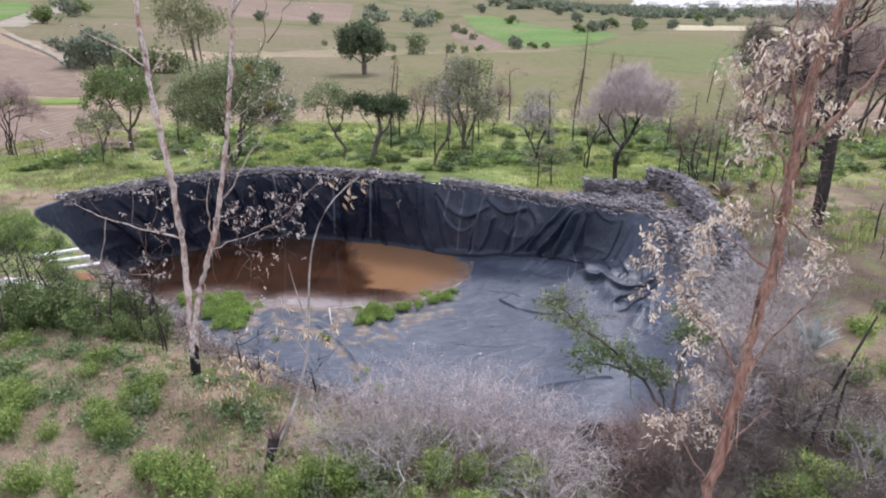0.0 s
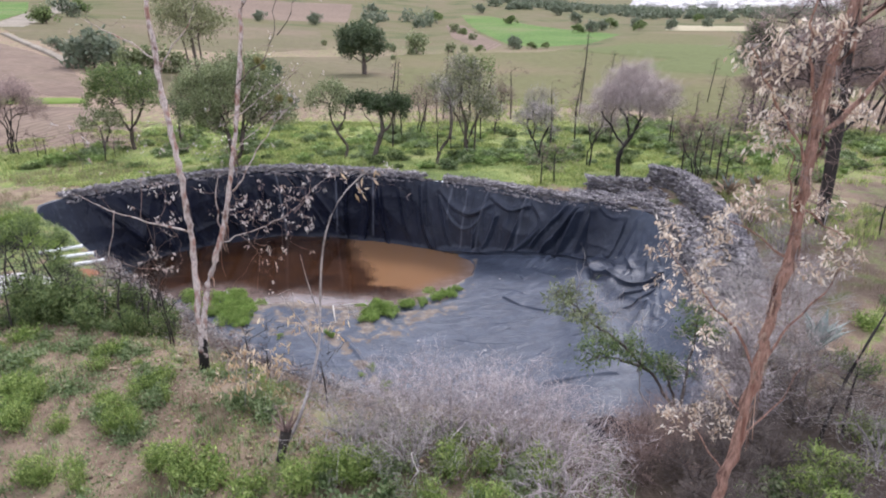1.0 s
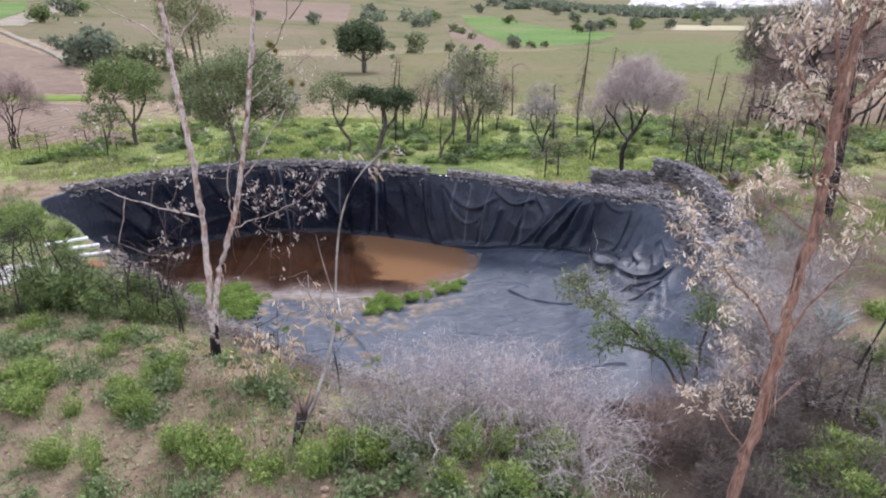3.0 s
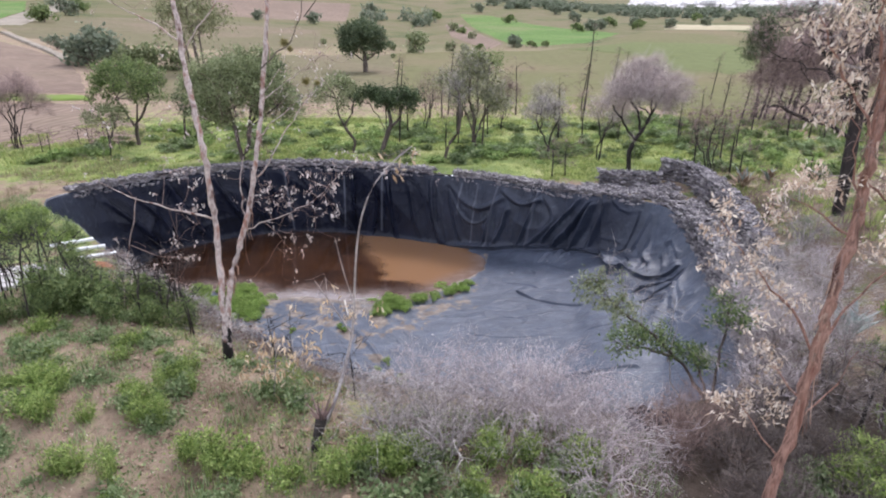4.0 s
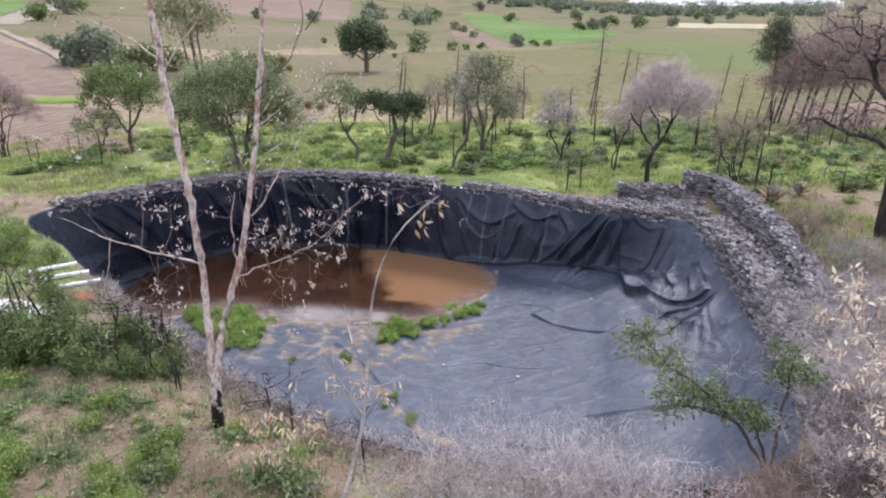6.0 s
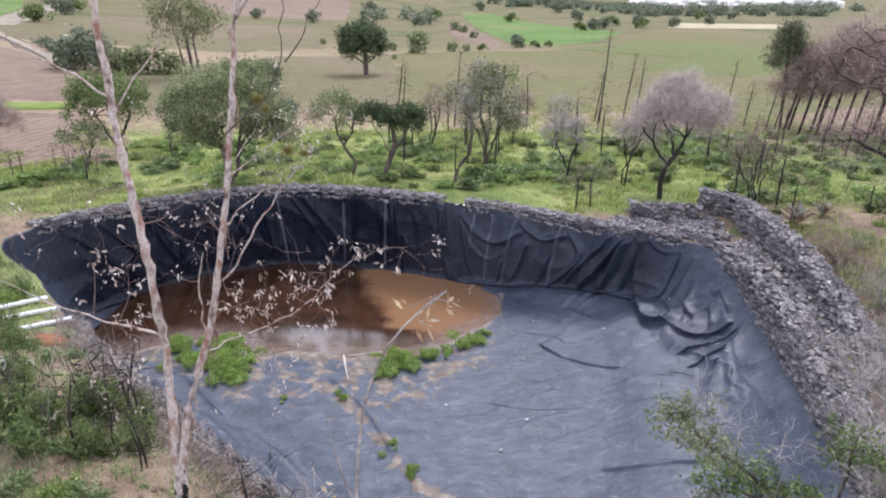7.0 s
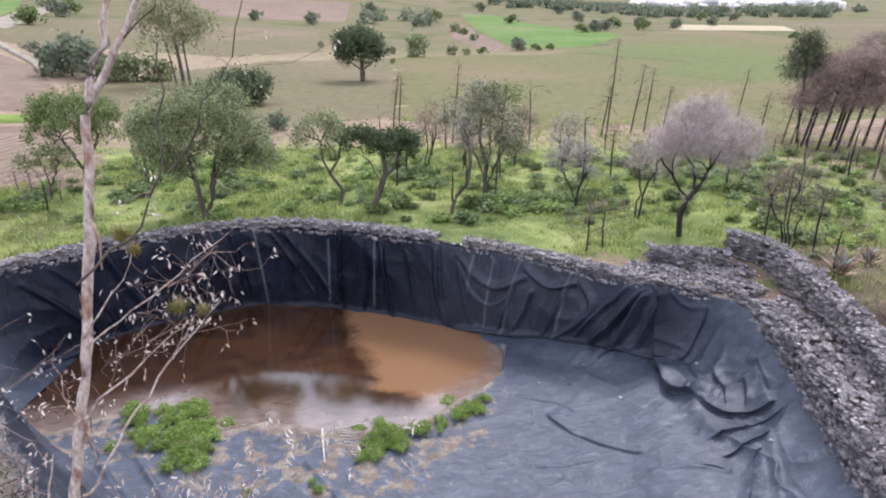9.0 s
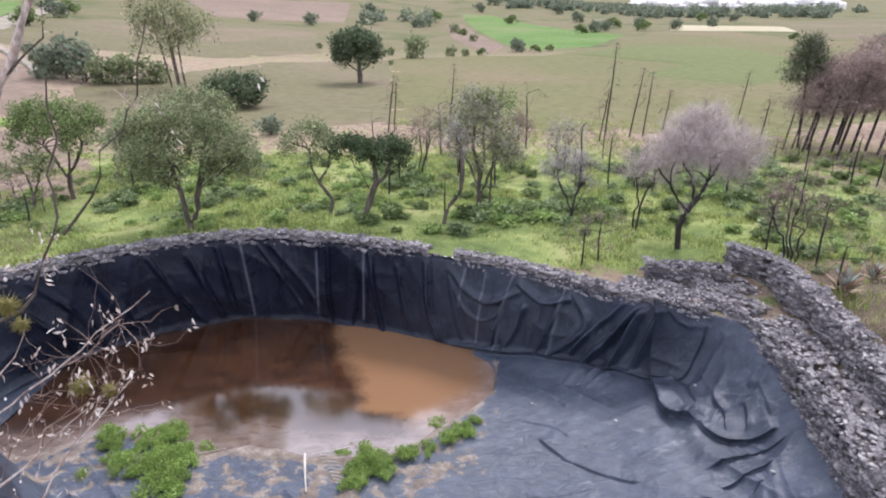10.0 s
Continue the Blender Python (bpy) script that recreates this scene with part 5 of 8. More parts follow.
def pine(x, y, h, seed, needles=NEEDLE_DEAD, label="scorched pine with dark trunk and dead brown needles", wide=1.7, lean=0.9, full=26, low=0.42):
    """A pine that leans a little, its bare limbs and thin crown in the upper half."""
    rng = np.random.default_rng(seed)
    n = 220
    z = h * rng.uniform(low, 1.0, n)
    reach = wide * np.minimum(1.0, 1.7 * (1.1 - z / h)) * rng.uniform(0.25, 1.15, n) + 0.15
    a = rng.uniform(0, 2 * math.pi, n)
    targets = np.stack([lean * z / h + reach * np.cos(a), reach * np.sin(a), z + 0.35 * reach], 1)
    line = [(0, 0, -0.2), (lean * 0.32, 0, h * 0.3), (lean * 0.6, 0, h * 0.62), (lean, 0, h)]
    plant("pine", x, y, line, targets, label, "tree", CHAR, 0.09, 0.008, [("crown", "leaf", needles, full, 0.26, 0.30, 0.035, 0.2), ("twigwork", "twig", UMBER_TWIG, 14, 0.16, 0.6, 0.006, 0.3)], 0.2, 0.3, 0.38, "pine stand", seed, thick=0.03)


for k, (x, y, h) in enumerate([(24.1, 44.6, 6.4), (25.3, 45.2, 7.0), (25.1, 44.2, 6.6), (26.8, 45.5, 7.6), (28.1, 46.0, 7.2), (27.2, 43.6, 7.0), (29.2, 44.5, 7.6), (30.6, 46.2, 8.0), (31.6, 43.6, 7.6), (33.5, 45.5, 8.2), (29.0, 41.6, 6.2), (23.6, 45.6, 5.6), (24.4, 46.4, 6.6), (35.5, 47.5, 8.0), (27.9, 48.6, 8.0), (31.5, 41.2, 6.6)]):
    pine(x, y, h * 0.88, 140 + k)
pine(24.2, 47.1, 6.9, 160, LEAF_DARK, "dark green pine beside scorched ones", 1.6, -0.6, 60, 0.6)


def far_eucalyptus():
    rng = np.random.default_rng(41)
    targets = crown_targets(rng, (-0.6, 0, 8.3), (3.9, 3.0, 3.0), 260, 22, 0.22)
    targets[:, 2] -= rng.uniform(0, 1.6, len(targets))
    plant("eucalyptus", -29.8, 75, [(0, 0, -0.2), (-0.2, 0, 3), (-0.5, 0, 6), (-0.6, 0, 8.5)], targets, "tall drooping eucalyptus with thin brown trunks in field", "tree", BARK, 0.2, 0.015,
          [("crown", "leaf", LEAF_SPARSE, 34, 0.4, 0.4, 0.12, -1.2)], 0.5, 0.5, 0.45, "", 41, thick=0.06,
          extra=[("trunk", tube([(0.7, 0, -0.2), (0.5, 0, 4), (0.9, 0, 9)], [0.14, 0.1, 0.03], 6), BARK), ("trunk", tube([(-0.8, 0, -0.2), (-1.3, 0, 4), (-2.2, 0, 8)], [0.12, 0.09, 0.03], 6), BARK)])


far_eucalyptus()


def burnt_tree():
    """The large dark tree on the right bank: low spreading limbs under a dense haze of dead twigs."""
    rng = np.random.default_rng(51)
    targets = np.concatenate([dome(rng, (-0.3, 0.3, 4.9), (2.7, 2.4, 2.2), 420, 46, 0.16), dome(rng, (-1.9, 0.1, 3.3), (1.5, 1.2, 0.8), 90, 14, 0.2), dome(rng, (0.3, 0.3, 6.9), (1.5, 1.4, 1.4), 90, 14, 0.2)])
    plant("burnt_tree", 11.55, 17.4, [(0, 0, -0.2), (-0.03, 0, 1.2), (-0.1, 0, 2.4), (-0.05, 0.1, 3.8), (-0.2, 0.2, 5.6)], targets,
          "large charred tree with bare dark branches and brown twigs", "tree", CHAR, 0.18, 0.009, [("twigwork", "twig", UMBER_TWIG, 15, 0.16, 0.5, 0.005, 0.3)], 0.4, 0.25, 0.35, "", 51, thick=0.03, sway=0.2,
          limbs=[[(-0.1, 0, 2.3), (-0.9, -0.1, 2.75), (-1.6, 0, 2.9), (-2.6, 0, 3.3)], [(-0.1, 0, 2.9), (-0.8, 0.2, 3.9), (-1.5, 0.3, 5.0)], [(-0.1, 0, 2.7), (0.9, 0.2, 3.4), (1.7, 0.3, 4.6)], [(-0.05, 0, 1.3), (0.8, -0.2, 1.7), (1.7, -0.3, 2.1)], [(-0.1, 0.1, 3.5), (0.2, 0.9, 4.6), (0.4, 1.4, 5.6)]])


burnt_tree()


# ---- bushes along the fields and on the hills ----
def far_bush(seed, leaf):
    """A rounded shrub about two metres across, to be copied."""
    rng = np.random.default_rng(seed)
    targets = crown_targets(rng, (0, 0, 0.75), (0.95, 0.9, 0.62), 60, 14, 0.25)
    return plant("bush", 0, -70, [(0, 0, -0.1), (0, 0, 0.3)], targets, "rounded green bush at a field edge", "bush", BARK, 0.05, 0.012, [("crown", "leaf", leaf, 22, 0.14, 0.24, 0.15, 0.2)], 0.4, 0.3, 0.2, "field bushes", seed, z=0)


def build_far_bushes():
    rng = np.random.default_rng(61)
    kinds = [far_bush(62, LEAF_GREEN), far_bush(63, LEAF_HAZED), far_bush(64, LEAF_OLIVE)]
    spots = [(-44.2, 78.3, 5.0, 1), (-41.2, 77, 3.8, 1), (-47.5, 82, 3.4, 1), (-38.5, 75.4, 3.0, 2), (-36, 77, 3.4, 2), (-33.5, 78, 2.6, 2), (-59, 95.5, 2.2, 1), (-6, 142, 4.6, 2), (2, 147.5, 2.2, 2), (5, 148, 1.6, 2), (9, 150, 1.8, 0), (-54, 268, 5.2, 1), (-76.6, 266, 4.4, 1),
             (18.5, 161.5, 3.4, 1), (23, 161, 2.0, 0), (27, 163, 1.8, 0), (104, 286, 5.0, 1), (87, 278, 4.6, 0), (70, 277, 4.8, 1), (-42, 380, 6.5, 1), (-3.4, 343, 6, 0), (25, 419, 6, 1), (77, 430, 7, 1), (74, 352, 6, 1), (169, 371, 5, 1), (150, 372, 5, 0),
             (-12, 150, 1.8, 2), (-15, 120, 1.2, 2), (-10, 125, 1.0, 2), (-12.4, 48, 1.5, 1), (-100, 160, 4.5, 0), (-118, 200, 6, 1), (-128, 225, 5, 0), (-110, 175, 4, 2), (55, 255, 4, 0), (62, 262, 5, 1), (80, 300, 5, 0), (95, 310, 5, 1), (130, 310, 5, 1), (36, 330, 5, 0), (8, 240, 3, 0), (5, 260, 3.6, 2), (10, 205, 2.4, 2), (-25, 160, 1.6, 2), (-30, 158, 1.4, 2), (130, 190, 3.4, 1), (160, 225, 4.0, 1), (118, 216, 2.6, 0)]
    for x, y, k, kind in spots:
        place_copy(kinds[kind], x, y, rng.uniform(0, 360), k * 0.62, 0.1)
    for ob in kinds:
        for o in (*ob.children_recursive, ob):
            bpy.data.objects.remove(o)
    # scrub and tree lines on the hills, past counting
    spots = []
    for _ in range(5200):
        y = 300 * math.exp(rng.uniform(0, 1.9))
        x = y * rng.uniform(-0.62, 0.75)
        belt = fbm(np.array(x * 0.010), np.array(y * 0.007), 66)
        inside = (x / y < 0.29 or y < 640) and (belt > 0.52) and not (0 < x < 62 and 240 < y < 400) and not (-170 < x < -40 and 270 < y < 460) and not (-330 < x < -110 and y < 420) and not (x / y > 0.36 and y < 420)
        line = 0.28 < x / y < 0.56 and 430 < y < 560 or (0.05 < x / y < 0.34 and 420 < y < 900 and belt > 0.5)
        if (inside or line) and not (-0.2 < x / y < 0.03 and rng.uniform() < 0.8) and rng.uniform() < (0.75 if inside else 0.16):
            spots.append((x, y, float(land(x, y)), rng.uniform(1.4, 4.6)))
    s = np.array(spots)
    v, f = [], []
    base = unit(rng.normal(size=(26, 3))) * rng.uniform(0.55, 1.05, (26, 1)) * [1, 1, 0.8] + [0, 0, 0.6]
    for x, y, z, k in spots:
        c = (base + rng.normal(size=base.shape) * 0.15) * k + [x, y, z]
        v.append(c)
    c = np.concatenate(v)
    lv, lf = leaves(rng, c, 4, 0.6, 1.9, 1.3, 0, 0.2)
    tagged(new("far_woods", mesh_of("far_woods", lv, lf, LEAF_HAZED)), "dark green scrub and trees on far hills", "trees", kind="stuff")


build_far_bushes()


def build_town():
    """Low pale houses over the far slope, past counting."""
    rng = np.random.default_rng(71)
    wall = surface("pale house walls", (0.55, 0.53, 0.52), (0.78, 0.77, 0.76), 0.02, 0.3, 0.8, 0, vary="island", spread=0.35)
    v, f, n = [], [], 0
    box = np.array([(-1, -1, 0), (1, -1, 0), (1, 1, 0), (-1, 1, 0), (-1, -1, 1), (1, -1, 1), (1, 1, 1), (-1, 1, 1), (-0.9, 0, 1.35), (0.9, 0, 1.35)], float)
    quads = np.array([(0, 1, 5, 4), (1, 2, 6, 5), (2, 3, 7, 6), (3, 0, 4, 7), (4, 5, 9, 8), (6, 7, 8, 9), (5, 6, 9, 9), (7, 4, 8, 8)])
    for _ in range(5200):
        y = rng.uniform(900, 3600)
        x = y * rng.uniform(0.30, 0.62)
        if x / y > 0.45 and rng.uniform() < 0.35 or fbm(np.array(x * 0.004), np.array(y * 0.004), 72) < 0.36:
            continue
        a, w, d, h = rng.uniform(-0.4, 0.4), rng.uniform(5, 11), rng.uniform(4, 9), rng.uniform(4, 10)
        p = box * [w, d, h]
        p = np.stack([p[:, 0] * math.cos(a) - p[:, 1] * math.sin(a) + x, p[:, 0] * math.sin(a) + p[:, 1] * math.cos(a) + y, p[:, 2] + float(land(x, y)) - 1], 1)
        v.append(p)
        f += [[int(k) + n for k in dict.fromkeys(q.tolist())] for q in quads]
        n += 10
    tagged(new("far_town", mesh_of("far_town", np.concatenate(v), f, wall)), "pale houses of a town on far slope", "houses", kind="stuff")


build_town()


# ---- the near bank: two eucalyptus, dead brush, shrubs and weeds ----
def spray(rng, root, middle, radius, count, per_leaf, start_r=0.012, leaf=(0.080, 0.030), twig_r=0.0022, droop=1.2, spread=0.06):
    """A fine branching spray from root to round middle: its twig pieces and its leaf pieces."""
    targets = np.asarray(middle) + rng.normal(size=(count, 3)) * np.asarray(radius)
    mid = np.asarray(root) * 0.5 + np.asarray(middle) * 0.5 + rng.normal(size=3) * 0.08
    P, parent = skeleton(rng, [root, mid, middle], targets, 0.5, 0.12, 0.4, 0.12)
    chains, tips, _ = framework(P, parent, start_r, twig_r)
    wood = [tube(p, r, 4) for p, r in chains]
    pick = tips[rng.uniform(size=len(tips)) < 0.85]
    return wood, ([leaves(rng, pick, per_leaf, spread, *leaf, droop)] if per_leaf and len(pick) else [])


def smooth_line(points, step=0.2):
    p = np.asarray(points, float)
    cum = np.concatenate([[0], np.cumsum(np.linalg.norm(np.diff(p, axis=0), axis=1))])
    s = np.linspace(0, cum[-1], max(3, int(cum[-1] / step)))
    q = np.stack([np.interp(s, cum, p[:, k]) for k in range(3)], 1)
    for _ in range(3):
        q[1:-1] = 0.25 * q[:-2] + 0.5 * q[1:-1] + 0.25 * q[2:]
    return q


def tapered(points, r0, r1, sides=10, rough=0.06, seed=0, crook=0.0):
    rng = np.random.default_rng(seed)
    q = smooth_line(points, 0.12 if crook else 0.2)
    if crook:
        q[1:-1] += rng.normal(size=(len(q) - 2, 3)) * crook * 1.4
    return tube(q, np.linspace(r0, r1, len(q)) * (1 + rng.normal(size=len(q)) * rough), sides)


def bark_strips(rng, line, low, high, count, reach):
    """Peeling ribbons of bark that hang along a trunk line."""
    q = smooth_line(line, 0.1)
    pieces = []
    for _ in range(count):
        i = rng.integers(int(low * len(q)), int(high * len(q)))
        a, n = rng.uniform(0, 6.28), 7
        out = np.array([math.cos(a), math.sin(a), 0]) * reach
        side = np.array([-math.sin(a), math.cos(a), 0]) * rng.uniform(0.006, 0.016)
        length, t = rng.uniform(0.15, 0.6), np.linspace(0, 1, n)[:, None]
        mid = q[i] + out * (1 + 1.2 * t**2 * rng.uniform(0.2, 1.4)) + [0, 0, -1] * t * length + np.sin(t * 5 + a) * 0.012
        v = np.stack([mid - side * (1 - 0.7 * t), mid + side * (1 - 0.7 * t), mid + side * (1 - 0.7 * t) + out * 0.06, mid - side * (1 - 0.7 * t) + out * 0.06], 1).reshape(-1, 3)
        pieces.append((v, grid_faces(n, 4, True)))
    return pieces


HUNG = [(-3.15, 6.34), (-2.79, 6.65), (-2.31, 6.42), (-2.41, 5.98), (-3.38, 6.42), (-1.99, 6.88), (-3.11, 5.57), (-4.7, 6.58), (-4.14, 6.58), (-4.63, 6.11), (-5.07, 5.46), (-4.94, 5.18), (-3.53, 6.1), (-2.76, 6.36), (-2.53, 6.62), (-5.03, 6.7), (-3.28, 6.14)]  # x and z of the thickest leaf clusters


def twin_eucalyptus():
    """Two pale trunks from one burnt foot, thin branches and sparse dry leaves."""
    rng = np.random.default_rng(81)
    bx, by = -4.1, 8.46
    bz = on_land(bx, by)
    root = thing("eucalyptus", bx, by, bz, "slender twin trunked eucalyptus with burnt foot and dry leaves", "tree")
    local = lambda v: np.asarray(v, float) - (bx, by, bz)
    foot = [(-4.1, 8.44, bz - 0.15), (-4.09, 8.5, 4.2)]
    part("trunk_foot", mesh_of("trunk_foot", *(lambda t: (t[0] - [bx, by, bz], t[1]))(tapered(foot, 0.09, 0.07)), PALE_BARK, True), root, "charred black foot of trunk")
    stems = [
        [(-4.09, 8.48, 4.1), (-4.12, 8.6, 4.7), (-4.2, 8.95, 5.7), (-4.23, 9.0, 7.0), (-4.43, 9.25, 8.0), (-4.56, 9.5, 9.0), (-4.68, 9.7, 10.2), (-4.85, 9.8, 11.6)],
        [(-4.07, 8.5, 4.1), (-4.05, 8.62, 4.7), (-3.92, 8.9, 5.4), (-3.74, 9.05, 5.9), (-3.62, 9.15, 6.4), (-3.52, 9.25, 7.0), (-3.45, 9.37, 7.4), (-3.42, 9.5, 7.8), (-3.36, 9.6, 8.3), (-3.3, 9.7, 8.8), (-3.27, 9.8, 9.33)],
    ]
    for k, line in enumerate(stems):
        v, f = tapered(line, 0.050, 0.030, 12, 0.11, k, 0.006)
        part("trunk", mesh_of("trunk", v - [bx, by, bz], f, PALE_BARK, True), root, "pale peeling pinkish trunk")
    limbs = [  # line, thickness, dark
        ([(-4.3, 9.1, 5.95), (-5.0, 9.2, 6.1), (-5.6, 9.35, 6.2), (-6.3, 9.45, 6.5)], 0.025, 0),
        ([(-3.4, 9.5, 8.2), (-3.24, 9.45, 8.32), (-2.97, 9.52, 8.54), (-2.84, 9.59, 8.75), (-2.71, 9.66, 8.95), (-2.74, 9.73, 9.13), (-2.76, 9.8, 9.35), (-2.7, 9.8, 9.8)], 0.026, 1),
        ([(-2.71, 9.65, 8.95), (-2.58, 9.73, 9.13), (-2.48, 9.8, 9.34), (-2.2, 9.8, 9.7), (-2.1, 9.8, 10.1)], 0.02, 1),
        ([(-3.27, 9.8, 9.3), (-3.18, 9.83, 9.6), (-3.11, 9.87, 9.82), (-3.02, 9.9, 10.06), (-2.9, 9.95, 10.6), (-2.85, 10.0, 11.6)], 0.052, 0),
        ([(-3.27, 9.8, 9.3), (-3.13, 9.83, 9.57), (-3.02, 9.87, 9.74), (-2.84, 9.9, 10.06), (-2.6, 9.95, 10.5), (-2.3, 10.0, 11.2)], 0.048, 0),
        ([(-2.98, 9.87, 9.8), (-2.8, 9.85, 9.88), (-2.68, 9.85, 10.0), (-2.66, 9.85, 10.2)], 0.02, 1),
        ([(-3.5, 9.25, 7.2), (-3.3, 9.2, 7.39), (-3.11, 9.33, 7.54), (-2.9, 9.47, 7.71), (-2.78, 9.6, 7.8)], 0.020, 0),
        ([(-3.53, 9.2, 6.6), (-3.28, 8.98, 6.82), (-3.16, 9.11, 7.12), (-2.74, 9.27, 7.71), (-2.6, 9.44, 7.87), (-2.45, 9.6, 8.03)], 0.022, 0),
        ([(-3.42, 9.45, 7.8), (-3.27, 9.4, 7.96), (-3.1, 9.5, 8.17), (-3.01, 9.6, 8.47)], 0.013, 0),
        ([(-3.44, 9.45, 7.7), (-3.3, 9.4, 7.87), (-2.93, 9.48, 8.03), (-2.78, 9.55, 8.19), (-2.44, 9.62, 8.46), (-2.3, 9.7, 8.57)], 0.014, 0),
        ([(-4.5, 9.4, 8.6), (-5.0, 9.4, 8.95), (-5.6, 9.5, 9.2)], 0.024, 0),
        ([(-4.5, 9.35, 8.4), (-4.2, 9.3, 8.8), (-3.8, 9.3, 9.2), (-3.65, 9.3, 9.8)], 0.02, 0),
        ([(-3.85, 8.95, 5.5), (-3.75, 9.1, 5.9), (-3.85, 9.2, 6.4), (-3.75, 9.3, 6.9)], 0.028, 0),
        ([(-5.55, 9.3, 6.25), (-5.75, 9.3, 5.6), (-6.0, 9.3, 4.9), (-6.1, 9.3, 4.3)], 0.012, 0),
        ([(-3.75, 9.0, 5.8), (-3.2, 9.2, 5.95), (-2.7, 9.3, 6.15), (-2.2, 9.4, 6.7), (-1.7, 9.4, 6.9)], 0.014, 0),
    ]
    wood = {0: [], 1: []}
    for line, r, dark in limbs:
        wood[dark].append(tapered(line, r * (0.45 if dark else 0.65), r * 0.15, 6, 0.1, len(wood[0]) + 7 * dark + len(wood[1]), 0.016 if dark else 0.009))
    bits, leaf = [], []
    for middle, radius, count, start, per in [
        ((-2.85, 9.55, 7.8), (0.17, 0.15, 0.16), 30, (-3.0, 9.4, 7.62), 3), ((-2.57, 9.55, 7.95), (0.17, 0.15, 0.16), 32, (-2.74, 9.3, 7.71), 3), ((-2.42, 9.55, 8.3), (0.17, 0.15, 0.15), 32, (-2.6, 9.6, 8.3), 3),
        ((-2.64, 9.55, 8.32), (0.15, 0.15, 0.14), 28, (-2.8, 9.55, 8.15), 3), ((-3.08, 9.5, 7.75), (0.13, 0.15, 0.14), 18, (-3.2, 9.3, 7.5), 3), ((-2.9, 9.5, 8.0), (0.14, 0.15, 0.12), 20, (-3.0, 9.46, 8.0), 3), ((-3.75, 9.5, 7.4), (0.16, 0.15, 0.2), 26, (-3.5, 9.3, 7.2), 3),
        ((-3.25, 9.4, 7.1), (0.2, 0.2, 0.25), 16, (-3.4, 9.05, 6.75), 3), ((-2.75, 9.3, 6.0), (0.3, 0.2, 0.2), 22, (-3.2, 9.2, 5.95), 3), ((-3.25, 9.3, 6.3), (0.25, 0.2, 0.3), 26, (-3.6, 9.0, 6.2), 3),
        ((-2.3, 9.4, 6.8), (0.28, 0.2, 0.2), 20, (-2.6, 9.3, 6.2), 3), ((-1.3, 9.4, 6.75), (0.3, 0.2, 0.2), 16, (-1.7, 9.4, 6.9), 3), ((-3.2, 9.3, 5.4), (0.2, 0.2, 0.25), 14, (-3.5, 9.2, 5.85), 3),
        ((-5.2, 9.3, 5.2), (0.35, 0.2, 0.3), 26, (-4.9, 9.2, 6.05), 3), ((-4.8, 9.3, 5.7), (0.25, 0.2, 0.3), 18, (-4.6, 9.15, 6.0), 3), ((-4.6, 9.5, 6.9), (0.3, 0.3, 0.4), 26, (-4.24, 9.0, 6.9), 2),
        ((-5.3, 9.5, 7.4), (0.4, 0.3, 0.3), 26, (-4.4, 9.25, 7.7), 2), ((-6.0, 9.4, 6.9), (0.3, 0.3, 0.35), 16, (-5.6, 9.35, 6.2), 2), ((-3.9, 9.4, 7.5), (0.3, 0.3, 0.4), 28, (-4.3, 9.1, 7.3), 2),
        ((-2.85, 9.6, 8.85), (0.12, 0.15, 0.12), 8, (-2.8, 9.6, 8.8), 3), ((-2.2, 9.8, 9.7), (0.3, 0.2, 0.3), 10, (-2.25, 9.8, 9.65), 1), ((-5.4, 9.5, 9.4), (0.4, 0.3, 0.3), 12, (-5.4, 9.45, 9.1), 1),
    ]:
        w, lf = spray(rng, start, middle, radius, round(count * 0.9), 3 if middle[2] > 6.9 else per + 2, 0.0042, (0.046, 0.016) if middle[2] > 6.9 else (0.068, 0.021), 0.0014, 1.4, 0.026)
        bits += w
        leaf += lf
    hung = np.concatenate([smooth_line(p, 0.1) for p, _, _ in limbs])
    for cx, cz in HUNG:
        mid = np.array([cx, 9.4 + rng.uniform(-0.1, 0.1), cz])
        w, lf = spray(rng, hung[np.argmin(np.linalg.norm(hung - mid, axis=1))], mid, (0.07, 0.08, 0.05), 6, 5, 0.0042, (0.074, 0.020), 0.0014, 1.5, 0.022)
        bits += w
        leaf += lf
    for k, name, m in ((0, "branching", PALE_BARK), (1, "branching", BARK)):
        v, f = gathered(wood[k])
        part(name, mesh_of(name, v - [bx, by, bz], f, m, True), root)
    v, f = gathered(bits)
    part("twigwork", mesh_of("twigwork", v - [bx, by, bz], f, BROWN_TWIG, True), root)
    v, f = gathered([p for line in stems for p in bark_strips(rng, line, 0.1, 0.9, 26, 0.036)])
    part("loose_bark", mesh_of("loose_bark", v - [bx, by, bz], f, PEEL, True), root, "peeling ribbons of bark")
    v, f = gathered(leaf)
    part("dry_foliage", mesh_of("dry_foliage", v - [bx, by, bz], f, LEAF_PALE), root, "sparse curled bleached leaves")


twin_eucalyptus()


